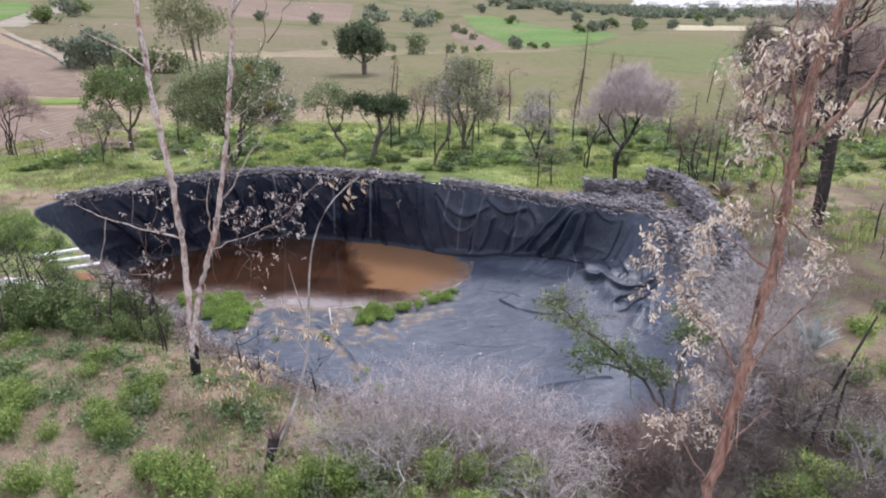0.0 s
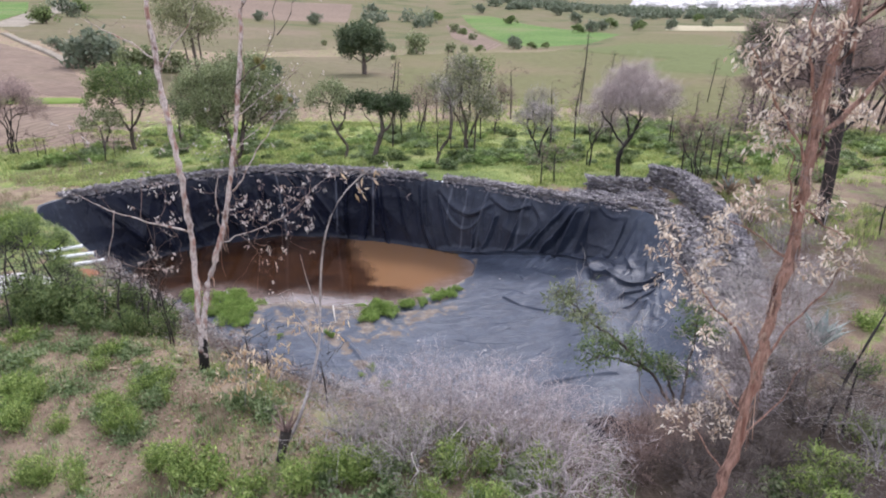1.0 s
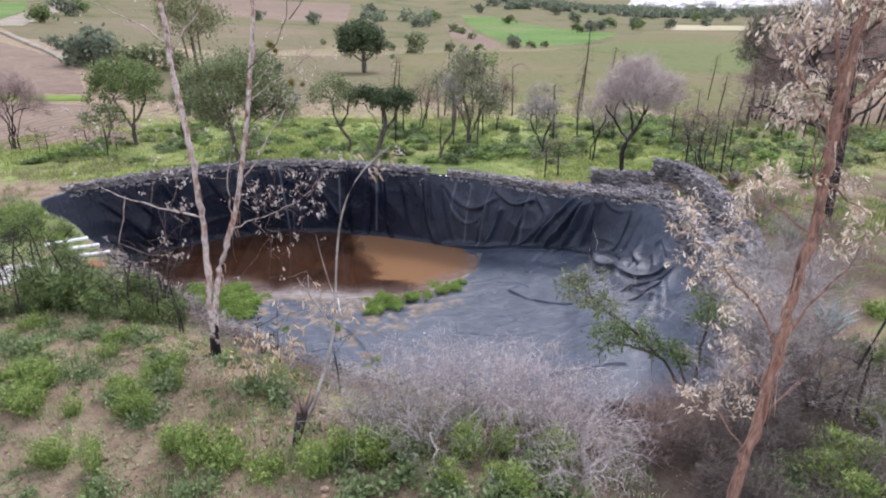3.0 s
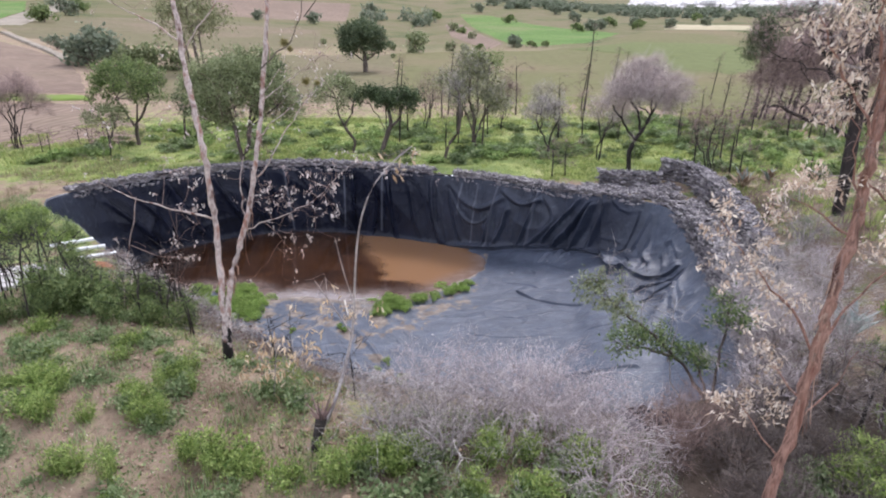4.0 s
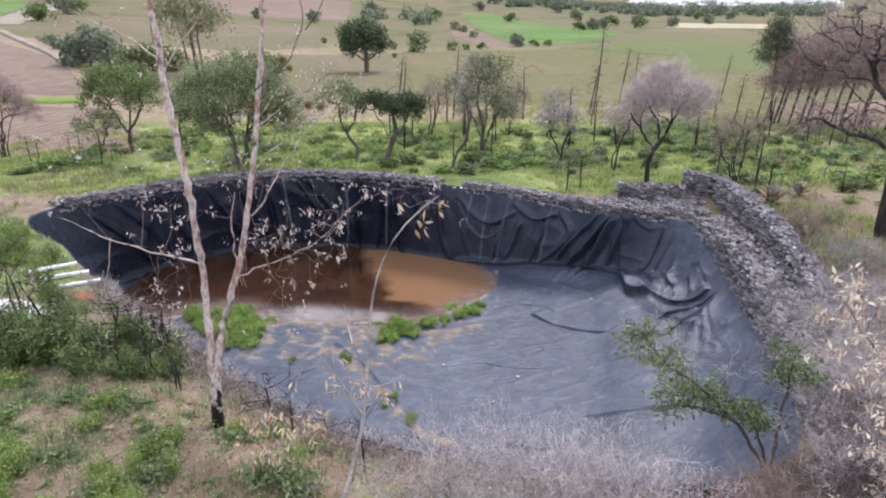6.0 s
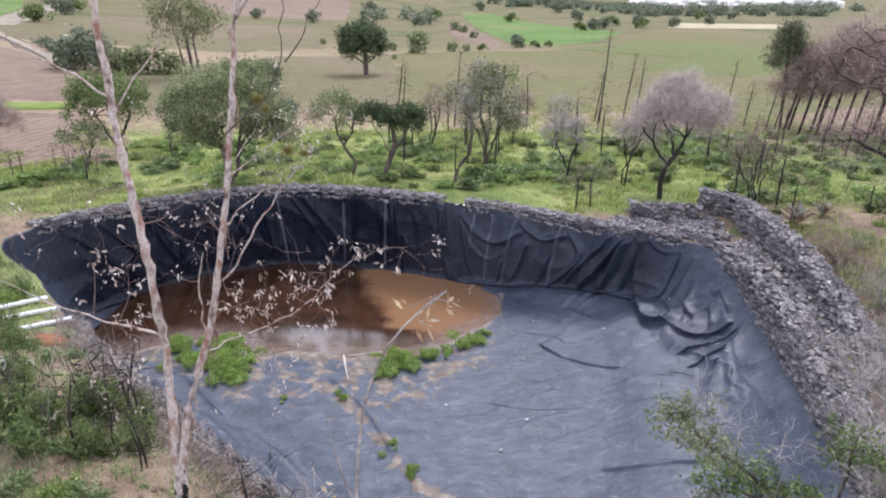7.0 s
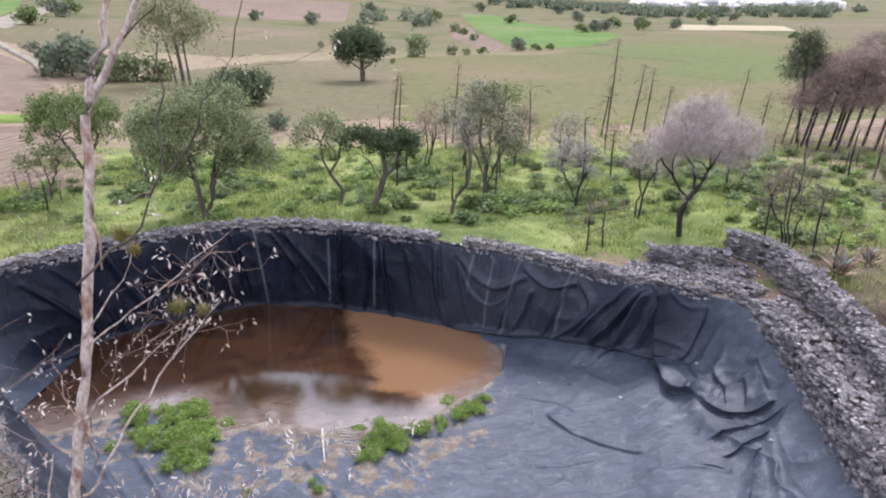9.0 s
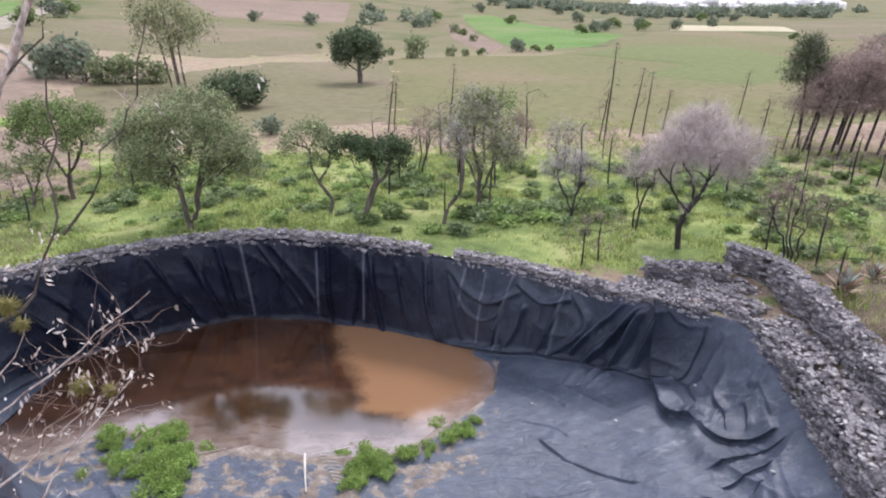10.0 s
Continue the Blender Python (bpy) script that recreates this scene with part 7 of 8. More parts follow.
def build_weeds():
    rng = np.random.default_rng(301)
    kinds = [weed(302, WEED, 0.36, 0.20, "bright green leafy weed on bare earth", 30, 12, (0.058, 0.013)), weed(303, WEED, 0.22, 0.24, "low bright green weed clump", 30, 14, (0.05, 0.017)), weed(304, WEED_DULL, 0.20, 0.24, "dull grey green weed on bare earth", 18, 11, (0.06, 0.028)),
             weed(305, LEAF_GREEN, 0.56, 0.24, "tall leafy green weed among charred stems", 22, 11, (0.075, 0.018)), weed(307, SILT_WEED, 0.24, 0.3, "bright green leafy water plant on silt", 26, 13, (0.06, 0.032)), weed(306, WEED_DULL, 0.08, 0.22, "low creeping weed on brown soil", 16, 8, (0.055, 0.030)), weed(308, WEED, 0.62, 0.09, "tall feathery green weed on bare earth", 9, 12, (0.06, 0.009))]
    near = [(-3.4, 5.8, 0, 1.2), (-3.1, 5.75, 1, 1.3), (-2.9, 5.6, 1, 1.1), (-3.7, 5.85, 0, 1.0), (-2.4, 5.4, 1, 1.1), (-1.8, 5.4, 0, 1.2), (-1.6, 5.7, 0, 1.1), (-5.0, 5.65, 0, 1.1), (-5.2, 5.7, 0, 0.9), (-6.2, 6.85, 1, 1.4), (-4.65, 6.6, 0, 0.9), (-4.5, 6.75, 1, 0.9), (-4.45, 7.8, 1, 0.9),
            (-6.3, 7.4, 1, 1.3), (-6.6, 7.6, 1, 1.2), (-4.95, 6.85, 2, 1.0), (-5.35, 6.6, 0, 0.8), (-6.35, 8.8, 2, 1.1), (-5.5, 8.75, 2, 1.0), (-7.5, 9.2, 1, 1.2), (-7.1, 8.3, 2, 1.3), (-3.1, 7.25, 2, 1.3), (-2.8, 7.1, 2, 1.2), (-4.3, 6.6, 2, 1.0), (-4.4, 7.2, 2, 1.1), (-4.2, 5.2, 2, 1.1), (-0.85, 5.35, 2, 1.2), (-1.2, 5.6, 0, 1.0),
            (0.25, 5.3, 0, 0.9), (-5.9, 6.7, 0, 1.1), (-4.7, 6.95, 0, 1.0), (-2.6, 6.9, 2, 1.2), (-3.8, 7.9, 5, 1.2), (-6.9, 8.65, 5, 1.3), (-3.55, 8.1, 2, 1.0), (-3.4, 8.7, 0, 0.9), (-3.75, 8.2, 0, 0.8), (0.9, 5.2, 2, 1.0), (-0.3, 5.3, 0, 1.0), (0.0, 6.2, 0, 0.8)]
    near += [(x, y, 6, k) for x, y, k in PLUMES]
    near += [(rng.uniform(-8.7, -5.3), rng.uniform(9.4, 11.6), 3, rng.uniform(0.9, 1.5)) for _ in range(36)]
    near += [(rng.uniform(-10.5, -8.3), rng.uniform(11.0, 14.2), rng.choice([2, 3, 2]), rng.uniform(0.8, 1.3)) for _ in range(20)]
    near += [(rng.uniform(-14.5, -11.0), rng.uniform(15.4, 18.8), rng.choice([1, 3, 1]), rng.uniform(0.9, 1.6)) for _ in range(34)]
    near += [(rng.uniform(-7.0, -2.4), rng.uniform(4.8, 9.2), rng.choice([2, 5, 5, 2, 1]), rng.uniform(0.4, 0.9)) for _ in range(56)]
    near += [(rng.uniform(-9.0, -5.5), rng.uniform(6.6, 10.0), rng.choice([2, 5, 1, 2]), rng.uniform(0.5, 1.0)) for _ in range(30)]
    near += [(6.4, 7.6, 1, 1.5), (6.7, 7.4, 1, 1.3), (5.0, 6.6, 0, 1.6), (5.3, 6.4, 0, 1.5), (4.7, 6.2, 0, 1.4), (7.5, 9.2, 3, 1.1), (7.3, 9.5, 3, 0.9), (8.7, 10.9, 1, 1.4), (5.1, 6.0, 2, 1.4), (4.4, 5.7, 2, 1.2), (4.0, 5.6, 2, 1.6), (4.8, 5.7, 0, 1.5), (4.3, 6.3, 2, 1.5), (3.8, 6.1, 2, 1.3), (5.4, 20.6, 3, 0.7), (5.45, 20.5, 2, 0.8)]
    near += [(rng.uniform(7.6, 14), rng.uniform(8, 21), rng.choice([1, 2, 2, 5]), rng.uniform(0.7, 1.4)) for _ in range(40)]
    near += [(rng.uniform(-1.6, 1.4), rng.uniform(5.0, 6.0), rng.choice([2, 2, 0]), rng.uniform(0.9, 1.5)) for _ in range(18)]
    far = [(rng.uniform(-19, 13), rng.uniform(26.5, 38), rng.choice([1, 2, 3, 1]), rng.uniform(0.3, 1.0)) for _ in range(330)]
    far += [(rng.uniform(10, 26), rng.uniform(22, 42), rng.choice([1, 2, 2]), rng.uniform(0.4, 1.1)) for _ in range(230)]
    far += [(2.8 + rng.normal() * 1.6, 29.2 + rng.normal() * 0.7, 3, rng.uniform(0.8, 1.3)) for _ in range(46)]
    clump = [weed(310 + k, WEED, h, 0.34, "shrub", 26, 9, (0.12, 0.055)) for k, h in enumerate((0.35, 0.5, 0.7))]
    for tint, share in ((BANK_GREEN, far[::3]), (WEED_DULL, far[1::3]), (LEAF_GREEN, far[2::3])):
        pieces = []
        for x, y, k, size in share:
            me = next(o for o in clump[int(k) % 3].children if o.name.startswith("foliage")).data
            co = np.empty(len(me.vertices) * 3, np.float32)
            me.vertices.foreach_get("co", co)
            a = rng.uniform(0, 6.28)
            c = co.reshape(-1, 3) * (size * 1.5, size * 1.5, size * 0.8) @ np.array([[math.cos(a), math.sin(a), 0], [-math.sin(a), math.cos(a), 0], [0, 0, 1]])
            pieces.append((c + [x, y, on_land(x, y) - 0.02], np.arange(len(c)).reshape(-1, 4)))
        tagged(new("low_shrubs", mesh_of("low_shrubs", *gathered(pieces), tint)), {BANK_GREEN: "low bright shrubs scattered through the grass", WEED_DULL: "low dull green shrubs scattered through the grass"}.get(tint, "low leafy green shrubs behind the pond"), "shrubs", kind="stuff")
    for x, y, k, size in near:
        d = math.hypot(x - CENTRE[0], y - CENTRE[1]) - float(rim(angle_of(x, y))[0])
        inside = (x, y) in ((5.4, 20.6), (5.45, 20.5))
        wall = 5 < x < 9.4 and 11 < y < 23 and not inside
        if math.hypot((x + 9.5) / 1.15, (y - 11.5) / 1.0) < 1.1:
            continue
        if inside or (d > 0.35 + 0.5 * (y > 20) and not wall):
            place_copy(kinds[int(k)], x, y, rng.uniform(0, 360), size, z=1.25 if inside else None)
    # green plants on the silt by the water
    for x, y, r, n in [(-8.5, 18.6, 0.75, 16), (-7.7, 19.2, 0.5, 10), (-7.6, 17.9, 0.7, 18), (-6.9, 17.4, 0.6, 10), (-7.0, 18.3, 0.5, 8), (-2.35, 18.05, 0.5, 9), (-1.95, 17.9, 0.3, 5), (-2.6, 17.6, 0.35, 5), (-5.4, 19.4, 0.35, 3), (-1.1, 18.55, 0.35, 4), (-0.1, 19.4, 0.4, 6), (0.3, 19.7, 0.25, 3), (-3.0, 18.65, 0.3, 3), (-3.6, 16.2, 0.25, 2), (-2.2, 14.2, 0.25, 2), (-5.2, 16.2, 0.25, 2), (-1.7, 13.4, 0.25, 3)]:
        pieces = []
        for _ in range(round(n * 1.6)):
            px, py = x + rng.normal() * r * 0.6, y + rng.normal() * r * 0.55
            me = next(o for o in kinds[4 if rng.uniform() < 0.85 else 0].children if o.name.startswith("foliage")).data
            co = np.empty(len(me.vertices) * 3, np.float32)
            me.vertices.foreach_get("co", co)
            a, k = rng.uniform(0, 6.28), rng.uniform(0.35, 0.95) * (0.55 if n < 4 else 1)
            c = co.reshape(-1, 3) * k @ np.array([[math.cos(a), math.sin(a), 0], [-math.sin(a), math.cos(a), 0], [0, 0, 1]])
            pieces.append((c + [px - x, py - y, float(basin(px, py)) + 0.02], np.arange(len(c)).reshape(-1, 4)))
        patch = new("water_plant", mesh_of("water_plant", *gathered(pieces), SILT_WEED))
        patch.location = (x, y, 0)
        tagged(patch, "bright green patch of leafy water plants on silt", "plants", "green patches on the silt")
    for ob in kinds + clump:
        for o in (*ob.children_recursive, ob):
            bpy.data.objects.remove(o)


build_weeds()


def build_grass():
    rng = np.random.default_rng(321)

    def spots(n, x0, x1, y0, y1, keep):
        x, y = rng.uniform(x0, x1, n), rng.uniform(y0, y1, n)
        d = np.hypot(x - CENTRE[0], y - CENTRE[1]) - rim(np.arctan2(y - CENTRE[1], x - CENTRE[0]))[0]
        ok = (d > 0.25 + 0.55 * (y > 20)) & ~((x > 5.2) & (x < 9.3) & (y > 10) & (y < 22.9)) & (rng.uniform(size=n) < keep(x, y))
        return np.stack([x, y, land(x, y) - 0.03], 1)[ok]

    patch = lambda x, y, k, s: sstep(0.42, 0.58, fbm(x * k, y * k, s))
    back = spots(30000, -24, 16, 23, 41, lambda x, y: 0.08 + 0.92 * patch(x, y, 0.45, 1))
    v, f = blades(rng, back, 7, 0.09, 0.05 + 0.34 * fbm(back[:, 0] * 0.6, back[:, 1] * 0.6, 2) ** 2, 0.045, 0.9)
    tagged(new("grass", mesh_of("grass", v, f, GRASS)), "lush green grass behind the pond", "grass", kind="stuff")
    left = np.concatenate([spots(9000, -9, 2.5, 3.5, 12.5, lambda x, y: 0.55 * patch(x, y, 0.7, 3)), spots(9000, -16, -8.5, 11, 21, lambda x, y: 0.2 + 0.6 * patch(x, y, 0.6, 4))])
    v, f = blades(rng, left, 8, 0.06, rng.uniform(0.06, 0.2, len(left)), 0.014, 0.7)
    tagged(new("grass", mesh_of("grass", v, f, WEED_DULL)), "short patchy grass and weeds on brown earth", "grass", kind="stuff")
    right = np.concatenate([spots(9000, 6, 16, 4, 24, lambda x, y: 0.55 * patch(x, y, 0.5, 5)), spots(12000, 10, 34, 22, 46, lambda x, y: 0.6 * patch(x, y, 0.3, 6)), spots(8000, -4, 30, 38, 56, lambda x, y: 0.5 * patch(x, y, 0.2, 7))])
    v, f = blades(rng, right, 7, 0.09, rng.uniform(0.1, 0.3, len(right)), 0.03, 0.7)
    tagged(new("grass", mesh_of("grass", v, f, GRASS)), "rough patches of grass on the right bank", "grass", kind="stuff")
    creep = np.concatenate([spots(26000, -9, 1.5, 3.5, 12.5, lambda x, y: 0.7 * patch(x, y, 0.9, 13)), spots(9000, 5.5, 14, 5, 22, lambda x, y: 0.5 * patch(x, y, 0.6, 14))])
    v, f = leaves(rng, creep + [0, 0, 0.03], 4, 0.045, 0.045, 0.022, 0.0, 0.5)
    tagged(new("creeping_weeds", mesh_of("creeping_weeds", v, f, WEED_DULL)), "low creeping green weeds over brown earth", "weeds", kind="stuff")
    sprout = spots(9000, -8.5, 1.5, 3.5, 11, lambda x, y: 0.55 * patch(x, y, 1.1, 15))
    v, f = leaves(rng, sprout + [0, 0, 0.04], 7, 0.05, 0.042, 0.014, 0.0, 0.9)
    tagged(new("creeping_weeds", mesh_of("creeping_weeds", v, f, WEED)), "bright small sprouts over brown earth", "weeds", kind="stuff")
    dry = np.concatenate([spots(5000, -9, 8, 3.5, 12, lambda x, y: 0.5 * patch(x, y, 0.8, 8) * (x < 1.8)), spots(2500, 6, 14, 6, 24, lambda x, y: 0.6 * patch(x, y, 0.5, 9)), spots(2500, -19, -13.5, 18, 28, lambda x, y: 0.6 * patch(x, y, 0.4, 10)), spots(5000, -20, 14, 30, 48, lambda x, y: 0.4 * patch(x, y, 0.3, 11))])
    v, f = blades(rng, dry, 6, 0.07, rng.uniform(0.08, 0.3, len(dry)), 0.014, 0.8)
    tagged(new("dry_grass", mesh_of("dry_grass", v, f, GRASS_DRY)), "dry straw coloured grass stalks", "grass", kind="stuff")
    litter = spots(9000, -8, 9, 4, 12, lambda x, y: (0.15 + 0.6 * patch(x, y, 0.9, 12)) * (x < 3))
    v, f = leaves(rng, litter + [0, 0, 0.04], 1, 0.02, 0.05, 0.016, 0.0)
    tagged(new("leaf_litter", mesh_of("leaf_litter", v, f, LEAF_DRY)), "fallen dry leaves on brown earth", "leaves", kind="stuff")


build_grass()


def soil_clods():
    """Clods and small stones strewn over the bare bank, past counting."""
    rng = np.random.default_rng(351)
    shapes = [(np.array([tuple(p.co) for p in me.vertices]), [list(p.vertices) for p in me.polygons]) for me in STONES]
    verts, faces, n = [], [], 0
    for _ in range(2600):
        x, y = rng.uniform(-8.5, 2.0), rng.uniform(4.0, 11.5)
        d = math.hypot(x - CENTRE[0], y - CENTRE[1]) - float(rim(angle_of(x, y))[0])
        if d < 0.3 or fbm(np.array(x * 0.8), np.array(y * 0.8), 17) < 0.42:
            continue
        p, q = shapes[rng.integers(len(shapes))]
        k, a = 0.03 + 0.09 * rng.uniform() ** 3, rng.uniform(0, 6.28)
        p = p * [k * 1.2, k, k]
        verts.append(np.stack([p[:, 0] * math.cos(a) - p[:, 1] * math.sin(a) + x, p[:, 0] * math.sin(a) + p[:, 1] * math.cos(a) + y, p[:, 2] + on_land(x, y) + 0.01], 1))
        faces += [[i + n for i in face] for face in q]
        n += len(p)
    tagged(new("soil_clods", mesh_of("soil_clods", np.concatenate(verts), faces, CLOD)), "brown clods and pebbles on bare soil", "soil", kind="stuff")


CLOD = surface("brown clods", (0.17, 0.115, 0.085), (0.34, 0.25, 0.19), 3, 30, 0.95, 0.6, 0.02, "island", 0.45)
soil_clods()


def bank_debris():
    """Loose dry twigs and charred bits along the near edge of the sheet."""
    rng = np.random.default_rng(331)
    th = rng.uniform(angle_of(-9.6, 15.2) % (2 * math.pi), angle_of(3.0, 8.0) % (2 * math.pi), 2600)
    d = np.abs(rng.normal(size=len(th))) * 0.45 - 0.12
    r, zr, _, _ = rim(th)
    x, y = CENTRE[0] + (r + d) * np.cos(th), CENTRE[1] + (r + d) * np.sin(th)
    z = np.where(d > 0.1, zr + (land(x, y) - zr) * sstep(0, 0.7, d), zr) + 0.03
    v, f = twigs(rng, np.stack([x, y, z], 1), 3, 0.05, 0.22, 0.005, 0.12)
    tagged(new("twig_litter", mesh_of("twig_litter", v, f, TWIG)), "dry twig litter along the sheet's edge", "twigs", kind="stuff")
    v, f = leaves(rng, np.stack([x, y, z], 1)[::2], 3, 0.07, 0.06, 0.03)
    tagged(new("charred_litter", mesh_of("charred_litter", v, f, BROWN_TWIG)), "brown charred litter along the sheet's edge", "leaves", kind="stuff")


bank_debris()


# ---- agaves ----
def agave(x, y, r, seed, label, dead=False):
    rng = np.random.default_rng(seed)
    z = on_land(x, y)
    root = thing("agave", x, y, z, label, "agave", "agaves")
    skin = surface("blue green agave", (0.20, 0.25, 0.225), (0.36, 0.41, 0.38), 4, 30, 0.55, 0.2, 0.01)
    husk = surface("dried agave", (0.22, 0.15, 0.10), (0.42, 0.33, 0.24), 4, 30, 0.85, 0.3, 0.01)

    def blade(turn, rise, length, wide, material, title):
        s = np.linspace(0, 1, 9)
        lean = rise * (1 - 0.35 * s**2)
        run, up = np.cumsum(np.cos(lean)) * length / 9, np.cumsum(np.sin(lean)) * length / 9
        w = wide * np.sin(np.clip(s * 0.85 + 0.18, 0, 1) * math.pi) ** 0.8 * (1 - s**3) + 0.004
        c, q = math.cos(turn), math.sin(turn)
        rows = []
        for off, lift in ((-1, 0.35), (0, -0.12), (1, 0.35), (0, -0.45)):
            rows.append(np.stack([run * c - off * w * q, run * q + off * w * c, up + lift * w], 1))
        v = np.stack(rows, 1).reshape(-1, 3)
        part(title, mesh_of(title, v, grid_faces(9, 4, True), material, True), root)

    for k in range(15):
        blade(k * 2.4 + rng.uniform(-0.2, 0.2), rng.uniform(0.55, 1.35), r * rng.uniform(0.85, 1.1), 0.075 * r / 0.6, husk if dead and k % 3 else skin, "leaf")
    for k in range(12):
        blade(k * 2.1 + rng.uniform(-0.3, 0.3), rng.uniform(-0.1, 0.25), r * rng.uniform(0.6, 0.95), 0.06 * r / 0.6, husk, "dead_leaf")


agave(7.2, 10.2, 0.85, 401, "blue green agave with dried brown lower leaves")
agave(10.2, 20.7, 0.8, 402, "agave with pale dead leaves near stone wall", True)
agave(11.6, 21.6, 0.6, 403, "pale withered agave on the bank", True)


# ---- pipes, slab, sticks and stray bits ----
PVC = surface("white plastic pipe", (0.74, 0.75, 0.76), (0.84, 0.84, 0.83), 5, 60, 0.35, 0.05, 0.002, spec=0.5)
CEMENT = surface("pale cement", (0.42, 0.40, 0.38), (0.60, 0.58, 0.56), 4, 40, 0.9, 0.4, 0.01)
DRIFT = surface("bleached driftwood", (0.40, 0.36, 0.32), (0.60, 0.56, 0.51), 6, 50, 0.85, 0.4, 0.005)
RUST = surface("rust red soil", (0.20, 0.09, 0.05), (0.32, 0.16, 0.09), 3, 30, 0.95, 0.7, 0.03)


def pipe(x0, y0, z0, x1, y1, z1, r=0.055):
    """An open plastic pipe with wall thickness, from inside the bank to its mouth."""
    a, b = np.array([x0, y0, z0]), np.array([x1, y1, z1])
    d = unit(b - a)
    back = a - d * 0.5
    root = thing("pipe", *back, "white plastic pipe jutting from the bank over the liner", "pipe", "three white pipes")
    v1, f1 = tube([back, b - d * 0.06, b], [r, r, r], 20)
    v2, f2 = tube([b, b - d * 0.35], [r * 0.86, r * 0.86], 20)
    lip = np.array([[40 + k, 40 + (k + 1) % 20, 60 + (k + 1) % 20, 60 + k] for k in range(20)])
    v = np.concatenate([v1, v2]) - back
    f = np.concatenate([f1, f2 + len(v1), lip])
    part("barrel", mesh_of("barrel", v, f, PVC, True), root)
    v, f = tube([a + d * 0.02, a + d * 0.10], [r * 1.14, r * 1.14], 20)
    part("collar", mesh_of("collar", v - back, f, PVC, True), root)


pipe(-10.97, 15.66, 3.17, -10.55, 16.02, 3.15)
pipe(-10.40, 15.14, 3.17, -9.93, 15.48, 3.14)
pipe(-9.84, 14.57, 3.17, -9.36, 14.96, 3.13)


def slab():
    """A pale cement pad on the left bank."""
    rng = np.random.default_rng(411)
    bm = bmesh.new()
    ring = []
    for k in range(22):
        a = 2 * math.pi * k / 22
        x, y = -9.5 + 1.0 * math.cos(a) * rng.uniform(0.85, 1.1), 11.5 + 0.85 * math.sin(a) * rng.uniform(0.85, 1.1)
        ring.append((x, y, on_land(x, y)))
    top = [bm.verts.new((x, y, z + 0.07)) for x, y, z in ring]
    low = [bm.verts.new((x * 1.001, y, z - 0.2)) for x, y, z in ring]
    bm.faces.new(top)
    for k in range(22):
        bm.faces.new((low[k], low[(k + 1) % 22], top[(k + 1) % 22], top[k]))
    me = bpy.data.meshes.new("cement_pad")
    bm.to_mesh(me)
    bm.free()
    me.materials.append(CEMENT)
    tagged(new("cement_pad", me), "pale cracked cement pad on the weedy bank", "slab")


slab()


def stick(points, r, material, label, name="stick"):
    p = np.asarray(points, float)
    root = new(name, mesh_of(name, *(lambda t: (t[0] - p[0], t[1]))(tapered(p, r, r * 0.5, 7, 0.1, int(abs(p[0, 0]) * 100))), material, True))
    root.location = p[0]
    return tagged(root, label, "stick", "sticks on the silt")


def lie(x, y, up=0.05):
    return (x, y, float(basin(x, y)) + up)


stick([lie(-3.95, 18.5), lie(-3.8, 17.8), lie(-3.62, 17.1)], 0.035, DRIFT, "bleached pole lying on the silt")
stick([lie(-3.75, 18.35, 0.08), lie(-3.2, 18.6, 0.1), lie(-2.6, 18.9, 0.12)], 0.018, DRIFT, "thin pale stick across the silt")
for k in range(9):
    stick([lie(-3.55 + 0.07 * k, 18.35 - 0.12 * k, 0.06), lie(-3.1 + 0.05 * k, 18.3 - 0.13 * k, 0.09)], 0.010, DRIFT, "short pale stick beside a bleached pole")
stick([lie(-3.3, 19.1, 0.1), lie(-2.9, 19.5, 0.15), lie(-2.7, 19.9, 0.3)], 0.014, BROWN_TWIG, "dark twig standing in shallow water")
stick([lie(-6.6, 18.4, 0.05), lie(-6.0, 18.7, 0.05)], 0.012, DRIFT, "thin pale stick on the silt")
stick([(3.0, 6.3, on_land(3.0, 6.3) + 0.25), (3.6, 5.9, on_land(3.6, 5.9) + 0.12), (4.3, 5.2, on_land(4.3, 5.2) + 0.05)], 0.045, BARK, "grey fallen branch under dead brush", "log")
stick([(5.6, 7.4, on_land(5.6, 7.4)), (5.75, 7.55, on_land(5.7, 7.5) + 0.6), (6.15, 7.75, on_land(5.7, 7.5) + 1.4), (6.3, 7.8, on_land(5.7, 7.5) + 1.75), (6.4, 7.8, on_land(5.7, 7.5) + 2.1)], 0.03, CHAR, "charred leaning stake on the bank", "stake")


def soil_heap(x, y, r, h, material, label):
    rng = np.random.default_rng(int(abs(x * 100)))
    rad, th = np.linspace(0.001, 1, 10)[:, None], np.linspace(0, 2 * math.pi, 26, endpoint=False)[None]
    px, py = r * rad * np.cos(th), r * 0.8 * rad * np.sin(th)
    pz = h * (1 - rad**2) + 0.25 * h * (fbm(px * 6 + x, py * 6 + y, 9) - 0.5) - 0.05 * rad**4
    base = np.array([[on_land(x + a, y + b) for a, b in zip(ra, rb)] for ra, rb in zip(px, py)]) - on_land(x, y)
    ob = new("soil_mound", mesh_of("soil_mound", np.stack([px, py, pz + base], -1).reshape(-1, 3), grid_faces(10, 26, True), material, True))
    ob.location = (x, y, on_land(x, y))
    tagged(ob, label, "soil")


soil_heap(-9.25, 13.9, 0.42, 0.16, RUST, "small heap of rust red soil by the pipes")


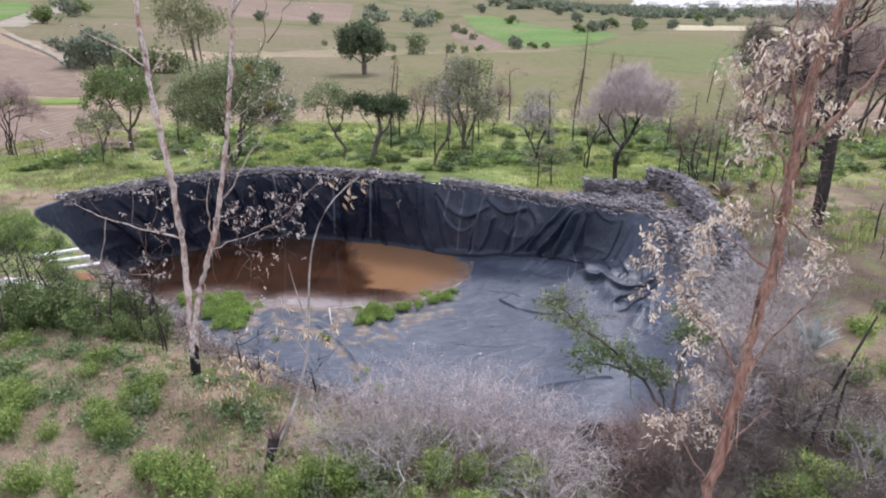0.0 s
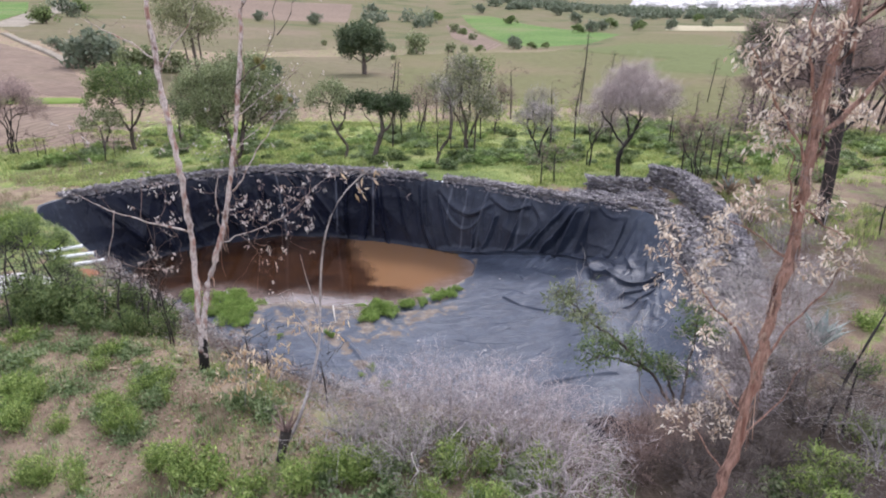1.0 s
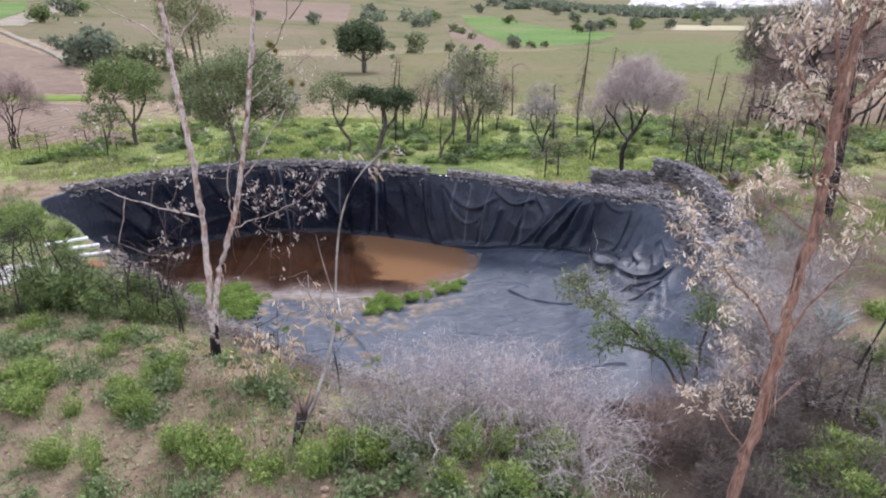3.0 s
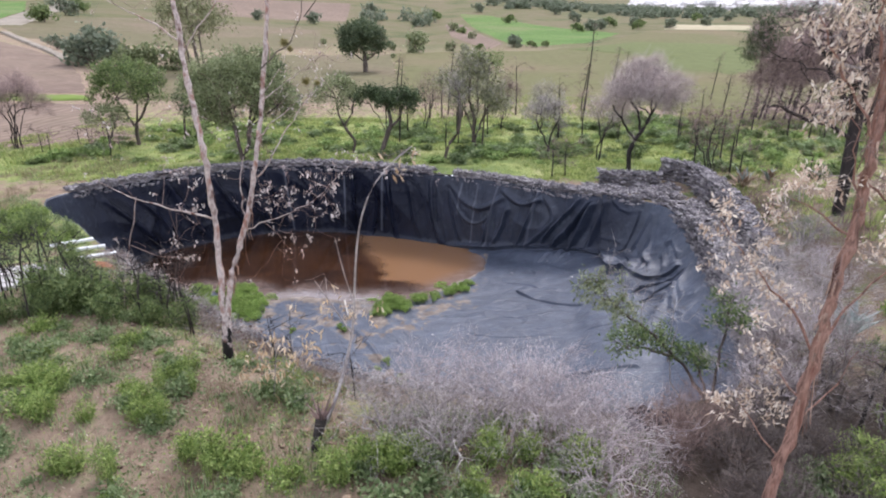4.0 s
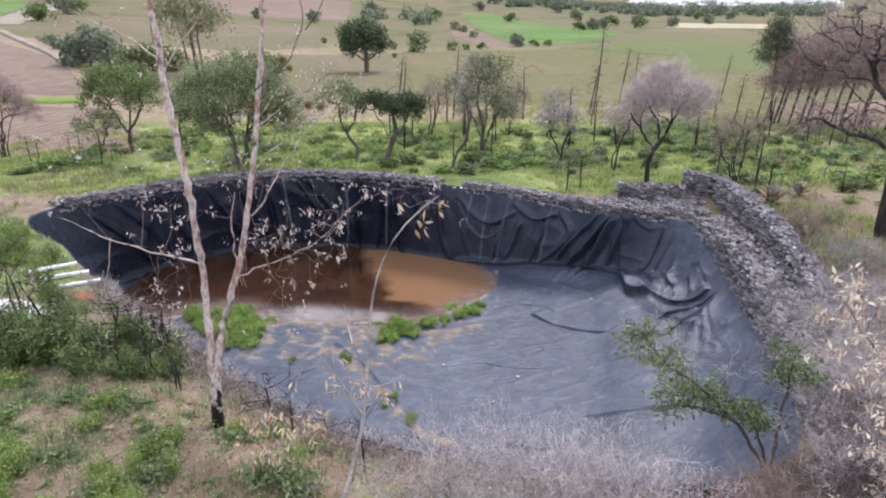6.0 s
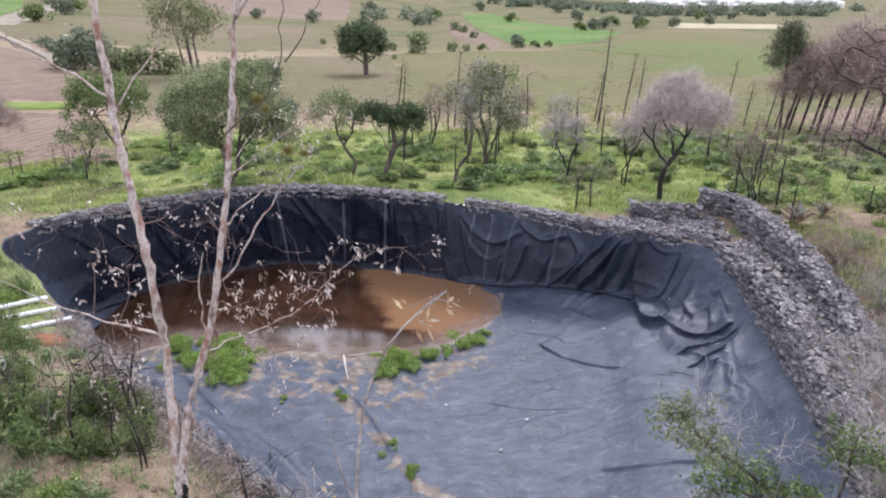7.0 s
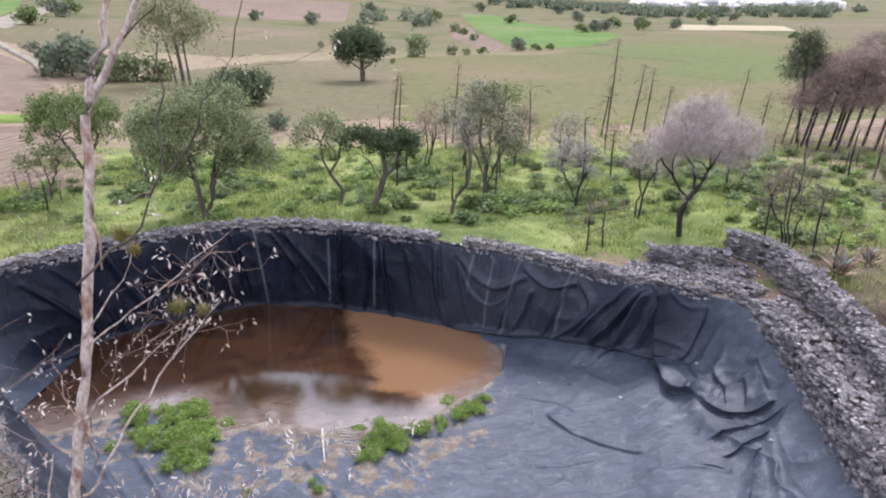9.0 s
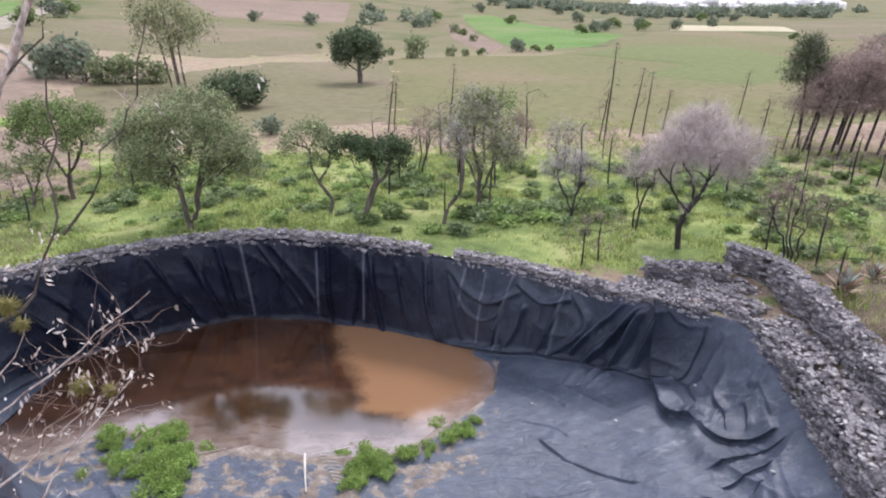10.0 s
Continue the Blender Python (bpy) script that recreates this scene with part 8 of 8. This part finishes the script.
def debris():
    """Pale scraps scattered on the sheet."""
    rng = np.random.default_rng(421)
    for k, (x, y) in enumerate([(3.35, 20.7), (0.35, 14.15), (2.0, 20.2), (4.6, 19.4), (1.1, 15.2), (6.2, 16.0), (-0.9, 15.9), (5.9, 19.2), (3.9, 18.9)]):
        bm = bmesh.new()
        for p in rng.normal(size=(10, 3)):
            bm.verts.new(p / np.linalg.norm(p) * [0.06, 0.045, 0.025])
        bmesh.ops.convex_hull(bm, input=bm.verts)
        me = bpy.data.meshes.new("pebble")
        bm.to_mesh(me)
        bm.free()
        me.materials.append(CEMENT)
        ob = new("pebble", me)
        ob.location = (x, y, float(basin(x, y)) + 0.05 + (0.35 if x > 5 else 0))
        tagged(ob, "pale pebble lying on the black sheet", "stone", "scraps on the sheet")


debris()


build_walls()


def notch_stones():
    """Loose stones that have slid into the gap of the far rim wall."""
    rng = np.random.default_rng(501)
    for k in range(9):
        x = -0.95 + 0.085 * k + rng.uniform(-0.03, 0.03)
        a = angle_of(x, 24.6)
        r = float(rim(a)[0]) + rng.uniform(-0.02, 0.3)
        ob = new("loose_stone", STONES[k % len(STONES)])
        ob.matrix_world = Matrix.LocRotScale((CENTRE[0] + r * math.cos(a), CENTRE[1] + r * math.sin(a), 2.97 + rng.uniform(-0.02, 0.05)), Euler((rng.uniform(-0.4, 0.4), rng.uniform(-0.4, 0.4), rng.uniform(0, 6))), (0.24, 0.22, 0.2))
        tagged(ob, "loose grey stone in a gap of the rim wall", "stone", "stones in the gap")


notch_stones()


def ball_moss(x, y, z, r, seed):
    """A round tuft of stiff fine yellow green leaves on a branch."""
    rng = np.random.default_rng(seed)
    v, f = twigs(rng, np.zeros((1, 3)), 260, r * 0.12, r, 0.004, 0.0)
    ob = new("ball_moss", mesh_of("ball_moss", v, f, MOSS))
    ob.location = (x, y, z)
    tagged(ob, "yellow green ball of air plant on a bare branch", "air plant", "air plants")


MOSS = leaf_material("yellow green air plant", (0.20, 0.17, 0.05), (0.32, 0.28, 0.09), (0.42, 0.38, 0.16))
for k, (x, y, z, r) in enumerate([(-2.72, 9.5, 8.03, 0.075), (-2.55, 9.5, 8.0, 0.05), (-2.99, 9.45, 8.59, 0.08), (-2.9, 9.4, 8.5, 0.05)]):
    ball_moss(x, y, z, r, 510 + k)
